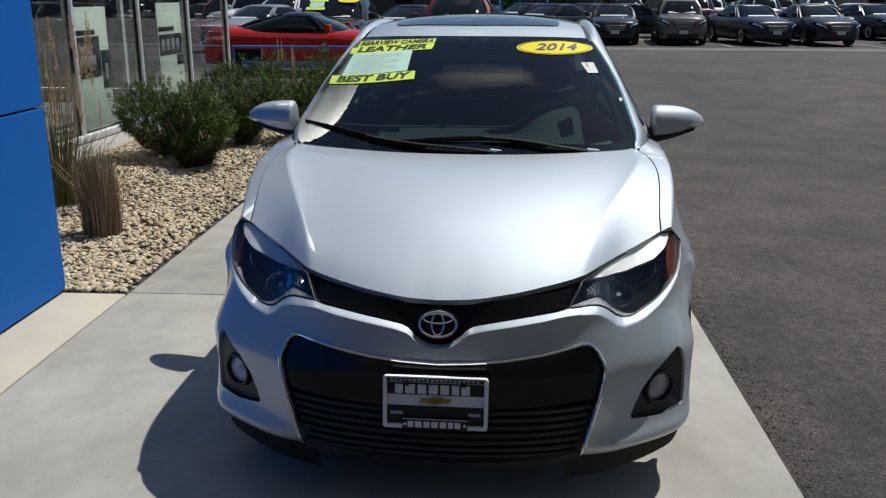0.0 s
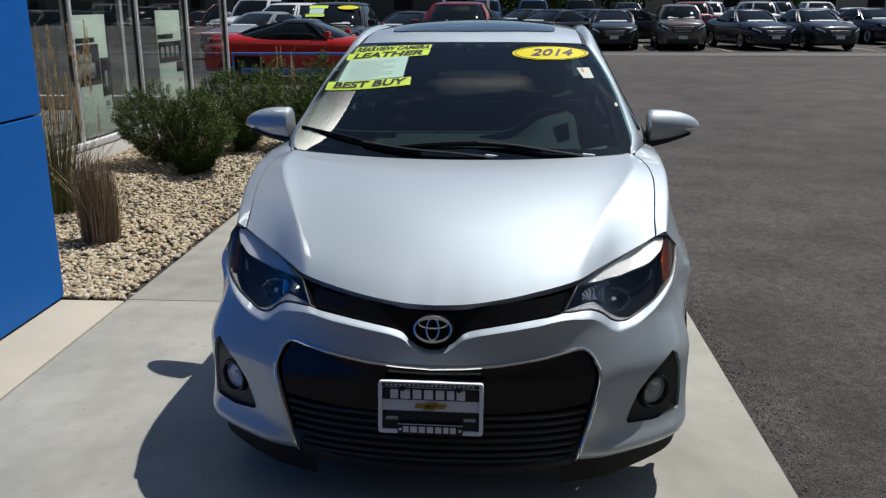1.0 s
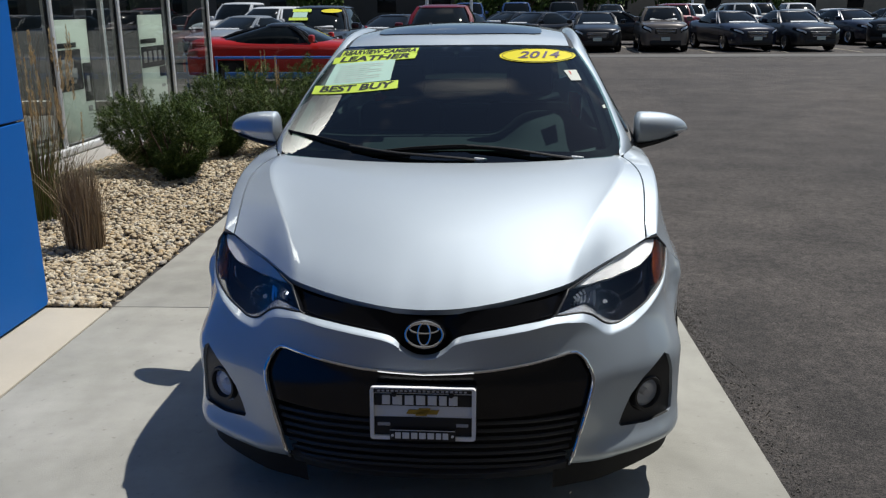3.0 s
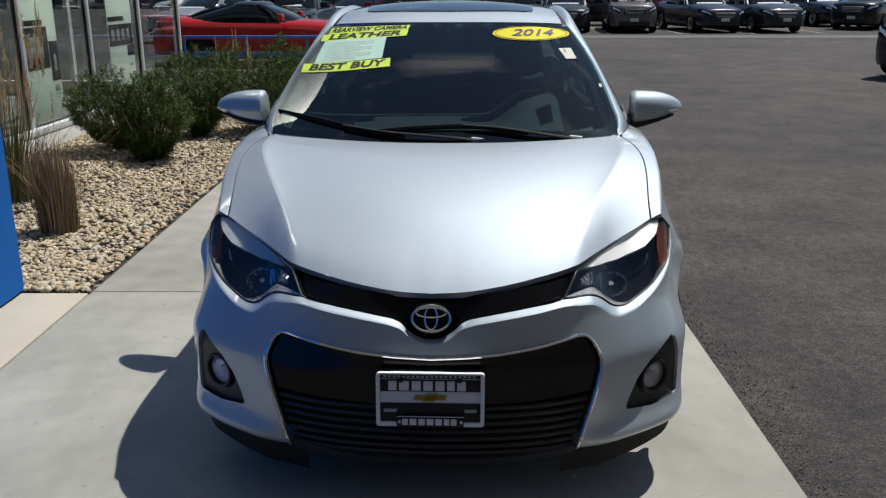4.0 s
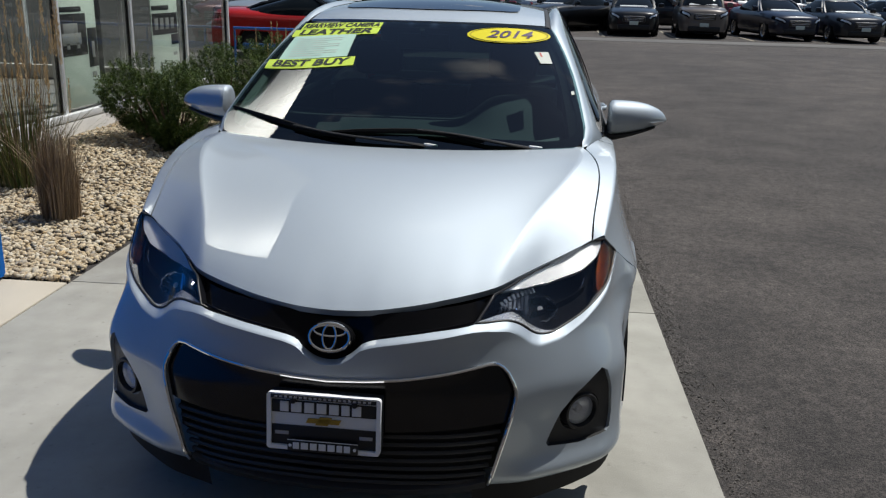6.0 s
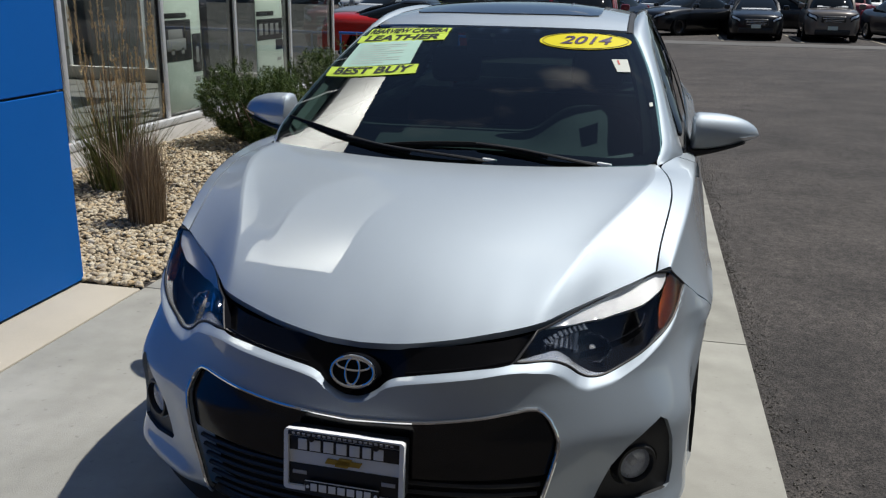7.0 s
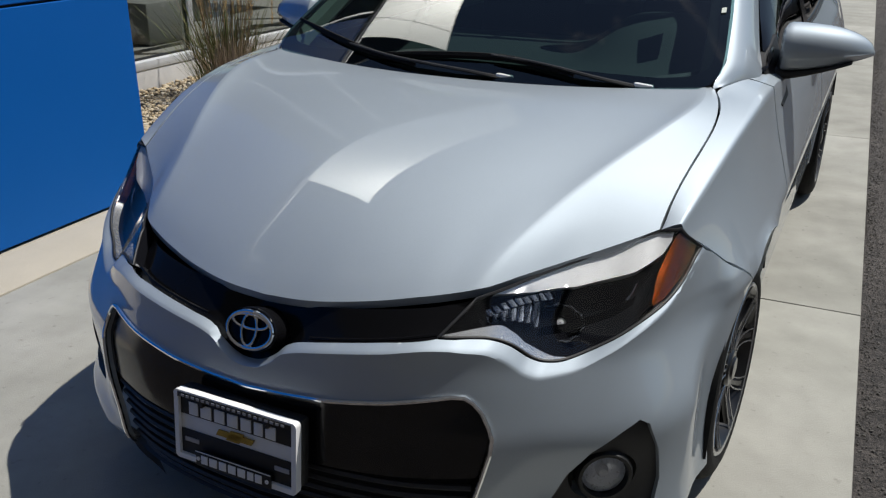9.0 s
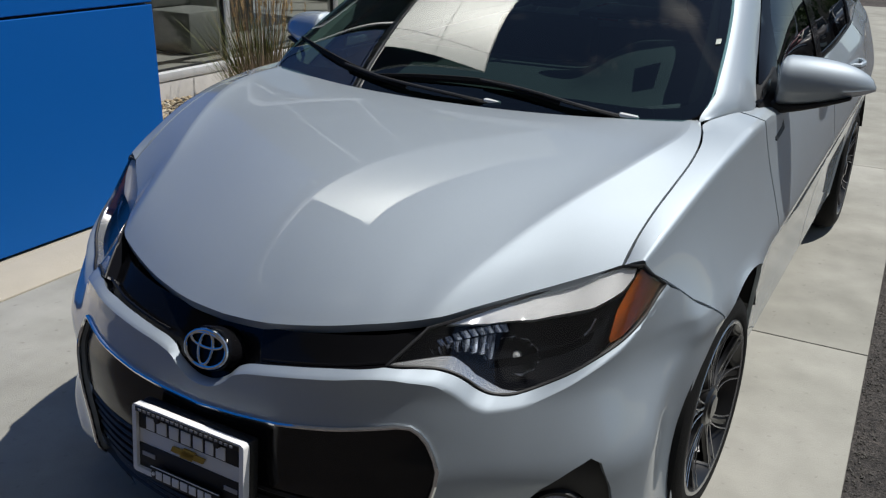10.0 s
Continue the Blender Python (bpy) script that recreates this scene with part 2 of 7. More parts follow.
# ---- materials ----
def material(name, color, rough=0.5, metal=0.0, coat=0.0, coat_rough=0.03, vary=0.0, scale=8.0, bump=0.0, bump_scale=60.0, tint=None, glow=0.0, trans=0.0, ior=1.5, spec=0.5, detail=6.0, rand=0.0, fine=0.0, fine_scale=400.0, alpha=1.0, rough_vary=0.0):
    """A surface: two scales of colour change, relief and gloss."""
    m = bpy.data.materials.new(name)
    m.use_nodes = True
    nt = m.node_tree
    b = nt.nodes["Principled BSDF"]
    b.inputs["Base Color"].default_value = (*color, 1)
    b.inputs["Roughness"].default_value = rough
    b.inputs["Metallic"].default_value = metal
    b.inputs["Coat Weight"].default_value = coat
    b.inputs["Coat Roughness"].default_value = coat_rough
    b.inputs["Transmission Weight"].default_value = trans
    b.inputs["IOR"].default_value = ior
    b.inputs["Specular IOR Level"].default_value = spec
    b.inputs["Alpha"].default_value = alpha
    if glow:
        b.inputs["Emission Color"].default_value = (*color, 1)
        b.inputs["Emission Strength"].default_value = glow
    co = nt.nodes.new("ShaderNodeTexCoord")
    last = None

    def noise_node(s, d=detail, rough_=0.6):
        n = nt.nodes.new("ShaderNodeTexNoise")
        n.inputs["Scale"].default_value, n.inputs["Detail"].default_value, n.inputs["Roughness"].default_value = s, d, rough_
        nt.links.new(co.outputs["Object"], n.inputs["Vector"])
        return n.outputs["Fac"]

    def mixed(fac, a, bcol, kind="MIX"):
        n = nt.nodes.new("ShaderNodeMix")
        n.data_type, n.blend_type = "RGBA", kind
        if isinstance(fac, float):
            n.inputs["Factor"].default_value = fac
        else:
            nt.links.new(fac, n.inputs["Factor"])
        for key, v in (("A", a), ("B", bcol)):
            if isinstance(v, tuple):
                n.inputs[key].default_value = (*v, 1)
            else:
                nt.links.new(v, n.inputs[key])
        return n.outputs["Result"]

    def stretched(fac, lo, hi, a=0.3, c=0.7):
        n = nt.nodes.new("ShaderNodeMapRange")
        n.inputs["From Min"].default_value, n.inputs["From Max"].default_value = a, c
        n.inputs["To Min"].default_value, n.inputs["To Max"].default_value = lo, hi
        nt.links.new(fac, n.inputs["Value"])
        return n.outputs["Result"]

    other = tint or tuple(c * 0.55 for c in color)
    if vary:
        last = mixed(stretched(noise_node(scale), 0.0, vary), color, other)
    if fine:
        last = mixed(stretched(noise_node(fine_scale, 3.0), 0.0, fine), last or color, tuple(c * 0.4 for c in color))
    if rand:
        info = nt.nodes.new("ShaderNodeObjectInfo")
        last = mixed(stretched(info.outputs["Random"], 0.0, rand, 0.0, 1.0), last or color, other)
    if last:
        nt.links.new(last, b.inputs["Base Color"])
    if rough_vary:
        nt.links.new(stretched(noise_node(scale * 2.3), rough - rough_vary, rough + rough_vary), b.inputs["Roughness"])
    if bump:
        n = nt.nodes.new("ShaderNodeBump")
        n.inputs["Strength"].default_value, n.inputs["Distance"].default_value = bump, 0.01
        nt.links.new(noise_node(bump_scale), n.inputs["Height"])
        nt.links.new(n.outputs[0], b.inputs["Normal"])
    return m


SILVER = material("silver_paint", (0.462, 0.516, 0.566), 0.66, 0.88, 1.0, 0.015, vary=0.05, scale=2.0, fine=0.20, fine_scale=900.0)
GLOSS_BLACK = material("piano_black", (0.006, 0.006, 0.007), 0.12, 0, 0.0, 0.03, rough_vary=0.04, scale=3, spec=0.15)
PANEL_BLACK = material("grille_panel_black", (0.007, 0.007, 0.008), 0.14, 0, 0.0, 0.03, rough_vary=0.05, scale=3, spec=0.42)
SLAT_BLACK = material("slat_black", (0.034, 0.034, 0.036), 0.45, vary=.3, scale=20, spec=0.4)
TRIM_BLACK = material("black_plastic", (0.012, 0.012, 0.013), 0.5, vary=0.4, scale=30, bump=0.15, bump_scale=900)
DARK_GAP = material("dark_underbody", (0.008, 0.008, 0.008), 0.9, vary=0.3)
CHROME = material("chrome", (0.80, 0.81, 0.82), 0.07, 1.0, rough_vary=0.03, scale=20)
SATIN = material("satin_silver_trim", (0.90, 0.91, 0.92), 0.30, 0.15, rough_vary=0.05, scale=20)
RUBBER = material("tyre_rubber", (0.010, 0.010, 0.010), 0.8, spec=.2, vary=0.5, scale=20, bump=0.3, bump_scale=150)
MACHINED = material("machined_alloy", (0.46, 0.47, 0.49), 0.26, 0.95, fine=0.2, fine_scale=300)
GREY_STEEL = material("brake_steel", (.12, .12, .12), .4, .8, vary=.3)
WHEEL_DARK = material("dark_wheel_paint", (0.009, 0.009, 0.010), 0.35, 0.3, 0.5)
AMBER = material("amber_lens", (0.62, 0.16, 0.010), 0.26, 1.0, 1.0, vary=0.5, scale=60, bump=0.3, bump_scale=120)
RED_LENS = material("red_lens", (0.35, 0.01, 0.01), 0.15, 0.0, 1.0)
LAMP_DARK = material("lamp_housing_black", (0.004, 0.0045, 0.007), 0.8, 0.0, 0.0, spec=.06)
SMOKED = material("smoked_chrome", (.26, .29, .36), .22, .9, rough_vary=.06, scale=60)
BROW = material("lamp_brow_chrome", (.97, .97, .97), .38, .70, rough_vary=.03, scale=20)
FOOT_SILVER = material("lamp_foot_silver", (.92, .93, .94), .24, .8, rough_vary=.05, scale=20)
REPEATER = material("repeater_lens", (.80, .82, .85), .16, .4, 1.0, vary=.3, scale=90)
REFLECTOR = material("lamp_reflector", (0.50, 0.56, 0.68), 0.16, 1.0)
FOG_BOWL = material("fog_lamp_bowl", (.84, .88, .95), .30, .30, rough_vary=.06, scale=80)
CABIN = material("dark_cabin_plastic", (0.009, 0.013, 0.014), 0.65, vary=0.3, scale=14, bump=0.2, bump_scale=500)
CABIN_GREY = material("grey_dashboard", (0.058, 0.068, 0.064), 0.7, vary=0.2, scale=14, bump=0.2, bump_scale=500)
LEATHER = material("black_leather", (0.005, 0.006, 0.0065), 0.6, spec=.1, vary=0.3, bump=0.3, bump_scale=250)


def glass_material(name, color, rough=0.0, clear=0.7, ior=1.5):
    """Thin tinted glass: it lets light straight through and mirrors by its angle."""
    m = bpy.data.materials.new(name)
    m.use_nodes = True
    nt = m.node_tree
    nt.nodes.clear()
    out = nt.nodes.new("ShaderNodeOutputMaterial")
    tr = nt.nodes.new("ShaderNodeBsdfTransparent")
    tr.inputs[0].default_value = (*color, 1)
    gl = nt.nodes.new("ShaderNodeBsdfGlossy")
    gl.inputs["Roughness"].default_value = rough
    gl.inputs["Color"].default_value = (clear, clear, clear, 1)
    fr = nt.nodes.new("ShaderNodeFresnel")
    fr.inputs[0].default_value = ior
    mx = nt.nodes.new("ShaderNodeMixShader")
    nt.links.new(fr.outputs[0], mx.inputs[0])
    nt.links.new(tr.outputs[0], mx.inputs[1])
    nt.links.new(gl.outputs[0], mx.inputs[2])
    nt.links.new(mx.outputs[0], out.inputs[0])
    return m


WINDSHIELD = glass_material("windscreen_glass", (0.15, 0.255, 0.25), 0.0, 1.0, 1.74)
SIDE_GLASS = glass_material("tinted_side_glass", (0.08, 0.085, 0.085), 0.0, 1.0, 1.55)
FRONT_GLASS = glass_material("door_glass", (0.20, 0.225, 0.22), 0.0, 1.0, 1.5)
LENS = glass_material("clear_lens", (0.93, 0.94, 0.95), 0.0, 1.0, 1.5)
REAR_GLASS = glass_material("privacy_rear_glass", (0.012, 0.014, 0.014), 0.0, 1.0, 1.5)
SHOP_GLASS = glass_material("shop_glass", (0.74, 0.79, 0.77), 0.0, 1.0, 1.7)

CONCRETE = material("concrete_slab", (0.446, 0.434, 0.392), 0.9, spec=.15, vary=0.85, scale=1.3, tint=(0.29, 0.285, 0.25), bump=0.25, bump_scale=180, fine=0.12, fine_scale=260, rand=0.15)


def weathered(m, layers):
    """Multiplies the colour of a surface by noise layers: scale, detail, low, high, factor at low, factor at high, stretch."""
    nt = m.node_tree
    base = nt.nodes["Principled BSDF"].inputs["Base Color"]
    co = nt.nodes.new("ShaderNodeTexCoord")
    last = base.links[0].from_socket
    for scale, detail, lo, hi, a, b, line in layers:
        n = nt.nodes.new("ShaderNodeTexNoise")
        n.inputs["Scale"].default_value, n.inputs["Detail"].default_value = scale, detail
        n.inputs["Distortion"].default_value = .6 if line else 0
        nt.links.new(co.outputs["Object"], n.inputs["Vector"])
        fac = n.outputs["Fac"]
        if line:
            # thin winding lines where the noise crosses its middle, painted as streaks of light
            for op, val in (("SUBTRACT", .5), ("ABSOLUTE", 0)):
                q = nt.nodes.new("ShaderNodeMath")
                q.operation = op
                q.inputs[1].default_value = val
                nt.links.new(fac, q.inputs[0])
                fac = q.outputs[0]
        r = nt.nodes.new("ShaderNodeMapRange")
        r.inputs["From Min"].default_value, r.inputs["From Max"].default_value = lo, hi
        r.inputs["To Min"].default_value, r.inputs["To Max"].default_value = a, b
        nt.links.new(fac, r.inputs["Value"])
        v = nt.nodes.new("ShaderNodeVectorMath")
        v.operation = "SCALE"
        nt.links.new(last, v.inputs[0])
        nt.links.new(r.outputs[0], v.inputs["Scale"])
        last = v.outputs[0]
    nt.links.new(last, base)
    return m


# mottling and specks; the last layer paints faint streaks of reflected light
weathered(CONCRETE, ((.55, 4, .3, .7, .84, 1.10, False), (5, 6, .3, .7, .88, 1.08, False), (30, 4, .64, .76, 1.0, .74, False), (.42, 1, .0, .02, 1.04, 1.0, True)))
CONCRETE_OLD = material("concrete_border", (0.52, 0.47, 0.385), 0.9, vary=0.6, scale=3, tint=(0.42, 0.38, 0.31), bump=0.3, bump_scale=160, fine=0.2, fine_scale=200)


def asphalt_material():
    """Worn asphalt: wide pale and dark patches, hand-sized blotches and stony grain."""
    m = material("asphalt", (.062, .057, .052), .88, bump=.9, bump_scale=170)
    nt = m.node_tree
    co = nt.nodes.new("ShaderNodeTexCoord")
    last = None
    for scale, detail, lo, hi, a, b in ((.22, 4, .32, .68, (.72, .72, .73), (1.30, 1.28, 1.25)), (1.7, 6, .34, .66, (.76, .76, .76), (1.24, 1.23, 1.22)), (16, 6, .32, .68, (.70, .70, .70), (1.30, 1.29, 1.27)), (110, 3, .35, .70, (.40, .40, .40), (1.85, 1.82, 1.75))):
        n = nt.nodes.new("ShaderNodeTexNoise")
        n.inputs["Scale"].default_value, n.inputs["Detail"].default_value = scale, detail
        nt.links.new(co.outputs["Object"], n.inputs["Vector"])
        r = nt.nodes.new("ShaderNodeValToRGB")
        r.color_ramp.elements[0].position, r.color_ramp.elements[1].position = lo, hi
        r.color_ramp.elements[0].color, r.color_ramp.elements[1].color = (*(c * .5 for c in a), 1), (*(c * .5 for c in b), 1)
        nt.links.new(n.outputs["Fac"], r.inputs[0])
        mul = nt.nodes.new("ShaderNodeMix")
        mul.data_type, mul.blend_type, mul.clamp_result = "RGBA", "MULTIPLY", False
        mul.inputs["Factor"].default_value = 1.0
        if last is None:
            mul.inputs["A"].default_value = (.061 * 16, .0545 * 16, .0525 * 16, 1)
        else:
            nt.links.new(last, mul.inputs["A"])
        nt.links.new(r.outputs[0], mul.inputs["B"])
        last = mul.outputs["Result"]
    nt.links.new(last, nt.nodes["Principled BSDF"].inputs["Base Color"])
    return m


ASPHALT = asphalt_material()
BLUE_PANEL = material("blue_panel", (0.0005, 0.112, 0.44), 0.52, 0.0, 0.0, 0.05, vary=0.10, scale=1.2, rough_vary=0.05, spec=0.2)
BLUE_RAIL = material("blue_rail_paint", (0.02, 0.12, 0.42), 0.45, 0.0, 0.3)
ALUMINIUM = material("mullion_aluminium", (0.78, 0.79, 0.80), 0.5, 0.35, vary=0.2, scale=6)
SILL = material("pale_sill", (0.68, 0.66, 0.63), 0.8, vary=0.4, scale=4, bump=0.15, bump_scale=150)
WHITE_PANEL = material("silver_metal_panel", (0.80, 0.82, 0.80), 0.48, 0.85, 0.0, vary=0.10, scale=1.0)
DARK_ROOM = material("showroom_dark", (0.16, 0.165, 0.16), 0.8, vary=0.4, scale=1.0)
FLOOR_TILE = material("showroom_floor", (0.36, 0.35, 0.33), 0.3, vary=0.3, scale=2.0)
POSTER = material("poster_white", (0.60, 0.68, 0.62), 0.6, vary=0.1, scale=5)
POSTER_DARK = material("poster_dark", (0.03, 0.03, 0.035), 0.5, vary=0.3, scale=9)
GREY_INK = material("grey_print", (0.3, 0.31, 0.31), 0.6, vary=0.3)

# ---- the silver sedan ----
WHEEL_Y = (0.972, 3.69)
ARCH_Y = (0.972, 3.69)
WHEEL_R, WHEEL_Z = 0.316, 0.316
ARCH_R = 0.397

# plan of the nose, low down and at the lamps, along t
KT = [0, .1, .2, .3, .4, .5, .6, .7, .8, .9, 1, 1.2]
NX_LOW = spline(KT, [0, .16, .31, .44, .55, .64, .722, .796, .838, .857, .870, .884])
NY_LOW = spline(KT, [0, .009, .031, .074, .130, .185, .245, .318, .412, .525, .66, .92])
NX_TOP = spline(KT, [0, .16, .31, .44, .55, .64, .71, .765, .81, .842, .866, .884])
NY_TOP = spline(KT, [0, .009, .036, .097, .178, .250, .312, .405, .585, .645, .73, .95])
NOSE = spline([.12, .15, .19, .25, .32, .42, .50, .556, .61, .66, .9], [.12, .085, .04, -.004, -.012, -.018, -.012, -.004, 0, .004, .004])
# the ledge below grille and lamps: its line, how far it goes back and over what height; above it the face leans by LENS_K
LEDGE_X = [0, .025, .048, .068, .082, .095, .125, .2, .3, .392, .42, .443, .481, .509, .528, .55, .579, .622, .684, .725, .758, .778, .789, .797, .88]
LEDGE_LINE = spline(LEDGE_X, [.611, .6135, .624, .638, .652, .661, .671, .684, .698, .709, .7085, .7055, .701, .688, .674, .656, .645, .649, .676, .703, .729, .758, .790, .808, .84])
LEDGE_BACK = spline([0, .07, .11, .2, .39, .45, .49, .54, .60, .8, .88], [.025, .024, .027, .028, .033, .036, .035, .030, .028, .028, .028])
LEDGE_TALL = spline([0, .07, .11, .39, .45, .54, .60, .88], [.010, .011, .014, .014, .016, .022, .020, .018])
LENS_K = spline([0, .1, .2, .3, .39, .44, .5, .575, .66, .715, .755, .80, .88], [.55, .57, .63, .74, .90, 1.0, 1.2, 1.0, 1.0, 1.02, .85, .8, .4])



def lean(x, z):
    """How far the face lies back at height z."""
    d = z - LEDGE_LINE(x)
    back, tall = LEDGE_BACK(x), LEDGE_TALL(x)
    if d >= 0:
        return back + LENS_K(x) * d
    u = max(0, 1 + d / tall)
    return back * u * u / (u + .25) * 1.25


def nose(t, z):
    """The skin of the front: t runs from the middle round the corner."""
    s = abs(t)
    w = smoothstep(.48, .70, z)
    x = NX_LOW(s) * (1 - w) + NX_TOP(s) * w
    y = NY_LOW(s) * (1 - w) + NY_TOP(s) * w
    y += NOSE(z) * (1 - 0.7 * smoothstep(.5, 1, s))
    y += lean(x, z)
    # the lower wings stand out as a lip, and the flank between lamp and grille is hollow
    y -= .030 * math.exp(-((z - .245) / .04) ** 2) * smoothstep(.28, .42, s)
    y += .018 * math.exp(-((z - .40) / .09) ** 2) * smoothstep(.34, .46, s) * (1 - smoothstep(.75, .9, s))
    if s > .68 and y > .40:
        x += (flank(y, flank_q(y, z)).x - x) * smoothstep(.68, .95, s) * smoothstep(.40, .60, y)
    return Vector((math.copysign(x, t), y, z))


def nose_ty(y, z):
    lo, hi = 0.3, 1.2
    for _ in range(30):
        m = (lo + hi) / 2
        if nose(m, z).y < y:
            lo = m
        else:
            hi = m
    return ((lo + hi) / 2, z)


def nose_t(x, z):
    w = smoothstep(.48, .70, z)
    lo, hi = 0.0, 1.0
    for _ in range(30):
        m = (lo + hi) / 2
        if NX_LOW(m) * (1 - w) + NX_TOP(m) * w < x:
            lo = m
        else:
            hi = m
    return (lo + hi) / 2


def on_nose(pts):
    return [(nose_t(x, z), z) for x, z in pts]


HOOD_EDGE = [(0, .724), (.1, .732), (.2, .744), (.32, .757), (.436, .767)]
LAMP_TOP = [(.436, .767), (.502, .783), (.575, .801), (.64, .823), (.68, .839), (.715, .852)]
LAMP_REAR = [(.715, .853), (.755, .857)]
LAMP_LOW = [(.797, .809), (.789, .792), (.778, .758), (.758, .729), (.725, .703), (.684, .676), (.622, .649), (.579, .645), (.55, .656), (.528, .674), (.509, .688), (.481, .701), (.443, .7055), (.392, .709)]
BUMPER_TOP = [(.392, .709), (.3, .698), (.2, .684), (.125, .671), (.095, .661), (.082, .652), (.068, .638), (.048, .624), (.025, .6135), (0, .611)]
CHROME_OUT = [(0, .558), (.1, .561), (.2, .568), (.3, .581), (.38, .593), (.435, .601), (.458, .599), (.474, .588), (.490, .569), (.506, .539), (.515, .515), (.514, .485), (.502, .43), (.484, .36), (.464, .285), (.447, .225)]
FOG_HOLE = [(.760, .528), (.735, .510), (.685, .470), (.645, .42), (.618, .36), (.607, .330), (.614, .320), (.70, .308), (.79, .310), (.798, .318), (.802, .37), (.796, .45), (.778, .515)]


def smooth_line(pts, n=4):
    return [(p.x, p.z) for p in curve3([(x, 0, z) for x, z in pts], n * (len(pts) - 1))]


LAMP_LOW = smooth_line(LAMP_LOW)
BUMPER_TOP = smooth_line(BUMPER_TOP, 3)
BUMPER_END = [(.585, .262), (.575, .316), (.578, .37), (.591, .43), (.612, .485), (.640, .535), (.676, .582), (.718, .623), (.770, .663), (.735, .692), (.70, .715), (.641, .751), (.605, .783)]


# the bonnet: front and rear edges, sideways fraction u
HOOD_FX = spline([0, .3, .61, .84, 1], [0, .215, .436, .60, .714])
HOOD_FZ = spline([0, .06, .12, .2, .26, .32, .38, .436, .50, .575, .64, .68, .715], [.727, .7285, .7325, .741, .748, .756, .762, .768, .784, .802, .824, .839, .853])
HOOD_FY = spline([0, .1, .2, .32, .38, .436, .502, .575, .64, .68, .715], [.082, .088, .108, .150, .178, .209, .287, .378, .437, .472, .505])
CREASE = spline([0, .15, .31, .5, .76, .9, 1], [.60, .687, .778, .869, .945, .965, .97])


def hood(u, v):
    s = min(abs(u), 1)
    x0 = HOOD_FX(s)
    z0 = HOOD_FZ(x0)
    f = Vector((x0, HOOD_FY(x0), z0))
    # the edge is cut with a kink at the lamps, the sheet behind it is smooth
    k = smoothstep(0, .34, v)
    f.y += (.082 + .82 * x0 * x0 - f.y) * k
    f.z += (.727 + .20 * x0 * x0 + .10 * x0 ** 4 - f.z) * k
    rear = Vector((.690 * s, .985 + .135 * s ** 2.4, 1.024 + .012 * s * s))
    x = f.x + (rear.x - f.x) * v + .041 * math.sin(math.pi * v ** 1.4) * s ** 3
    y = f.y + (rear.y - f.y) * v
    g = .74 * (1 - (1 - v) ** 1.9) + .26 * v
    z = f.z + (rear.z - f.z) * g
    # a crease runs back from each lamp to the corner of the windscreen; outside it the sheet falls away
    sr = CREASE(v)
    dm = (s - sr) * .70
    h = .0180 * smoothstep(-.14, .12, v) * (1 - .75 * smoothstep(.55, .95, v))
    if dm < 0:
        z += h * math.exp(dm / .085)
    else:
        z += h * max(0, 1 - dm / max(.01, (1 - sr) * .70))
    z += .014 * (1 - s * s) * math.sin(math.pi * v)
    # the sheet rolls down more steeply towards its front edge
    z += .030 * (1 - .6 * s * s) * (1 - math.exp(-v / .13)) * (1 - smoothstep(.2, 1, v))
    return Vector((math.copysign(x, u) if u else x * 0, y, z))


HOOD_SIDE = [hood(1, v) for v in (0, .12, .25, .4, .55, .7, .85, .96)]


# the flanks: sections from the sill to the waist along y
SILL_X = spline([.45, .65, .95, 1.22, 3.5, 4.2, 4.62], [.835, .866, .866, .818, .815, .80, .70])
SIDE_X = spline([.45, .57, .65, .8, 1.0, 1.4, 3.3, 3.9, 4.2, 4.4, 4.62], [.80, .842, .863, .878, .885, .888, .887, .872, .845, .80, .66])
SIDE_Z = spline([.45, .8, 1.3, 3.5, 4.62], [.715, .72, .73, .80, .86])
WAIST_Y = [.45] + [p.y for p in HOOD_SIDE] + [1.20, 1.35, 1.7, 2.6, 3.3, 3.9, 4.3, 4.62]
WAIST_X = spline(WAIST_Y, [.705] + [p.x + .004 for p in HOOD_SIDE] + [.735, .768, .797, .802, .785, .735, .70, .58])
WAIST_Z = spline(WAIST_Y, [.835] + [p.z for p in HOOD_SIDE] + [1.042, 1.035, 1.03, 1.045, 1.07, 1.10, 1.115, 1.08])
SHOULDER_Y = [.45, .6, .8, 1.0, 1.2, 1.38, 1.55, 1.8, 2.4, 3.3, 3.9, 4.3, 4.62]
EDGE_X = spline(SHOULDER_Y, [.739, .768, .796, .811, .818, .822, .828, .838, .852, .847, .795, .757, .635])
EDGE_Z = spline(SHOULDER_Y, [.831, .896, .965, 1.002, 1.017, 1.016, 1.003, .985, .965, 1.0, 1.03, 1.045, 1.01])
EDGE_Q = .86


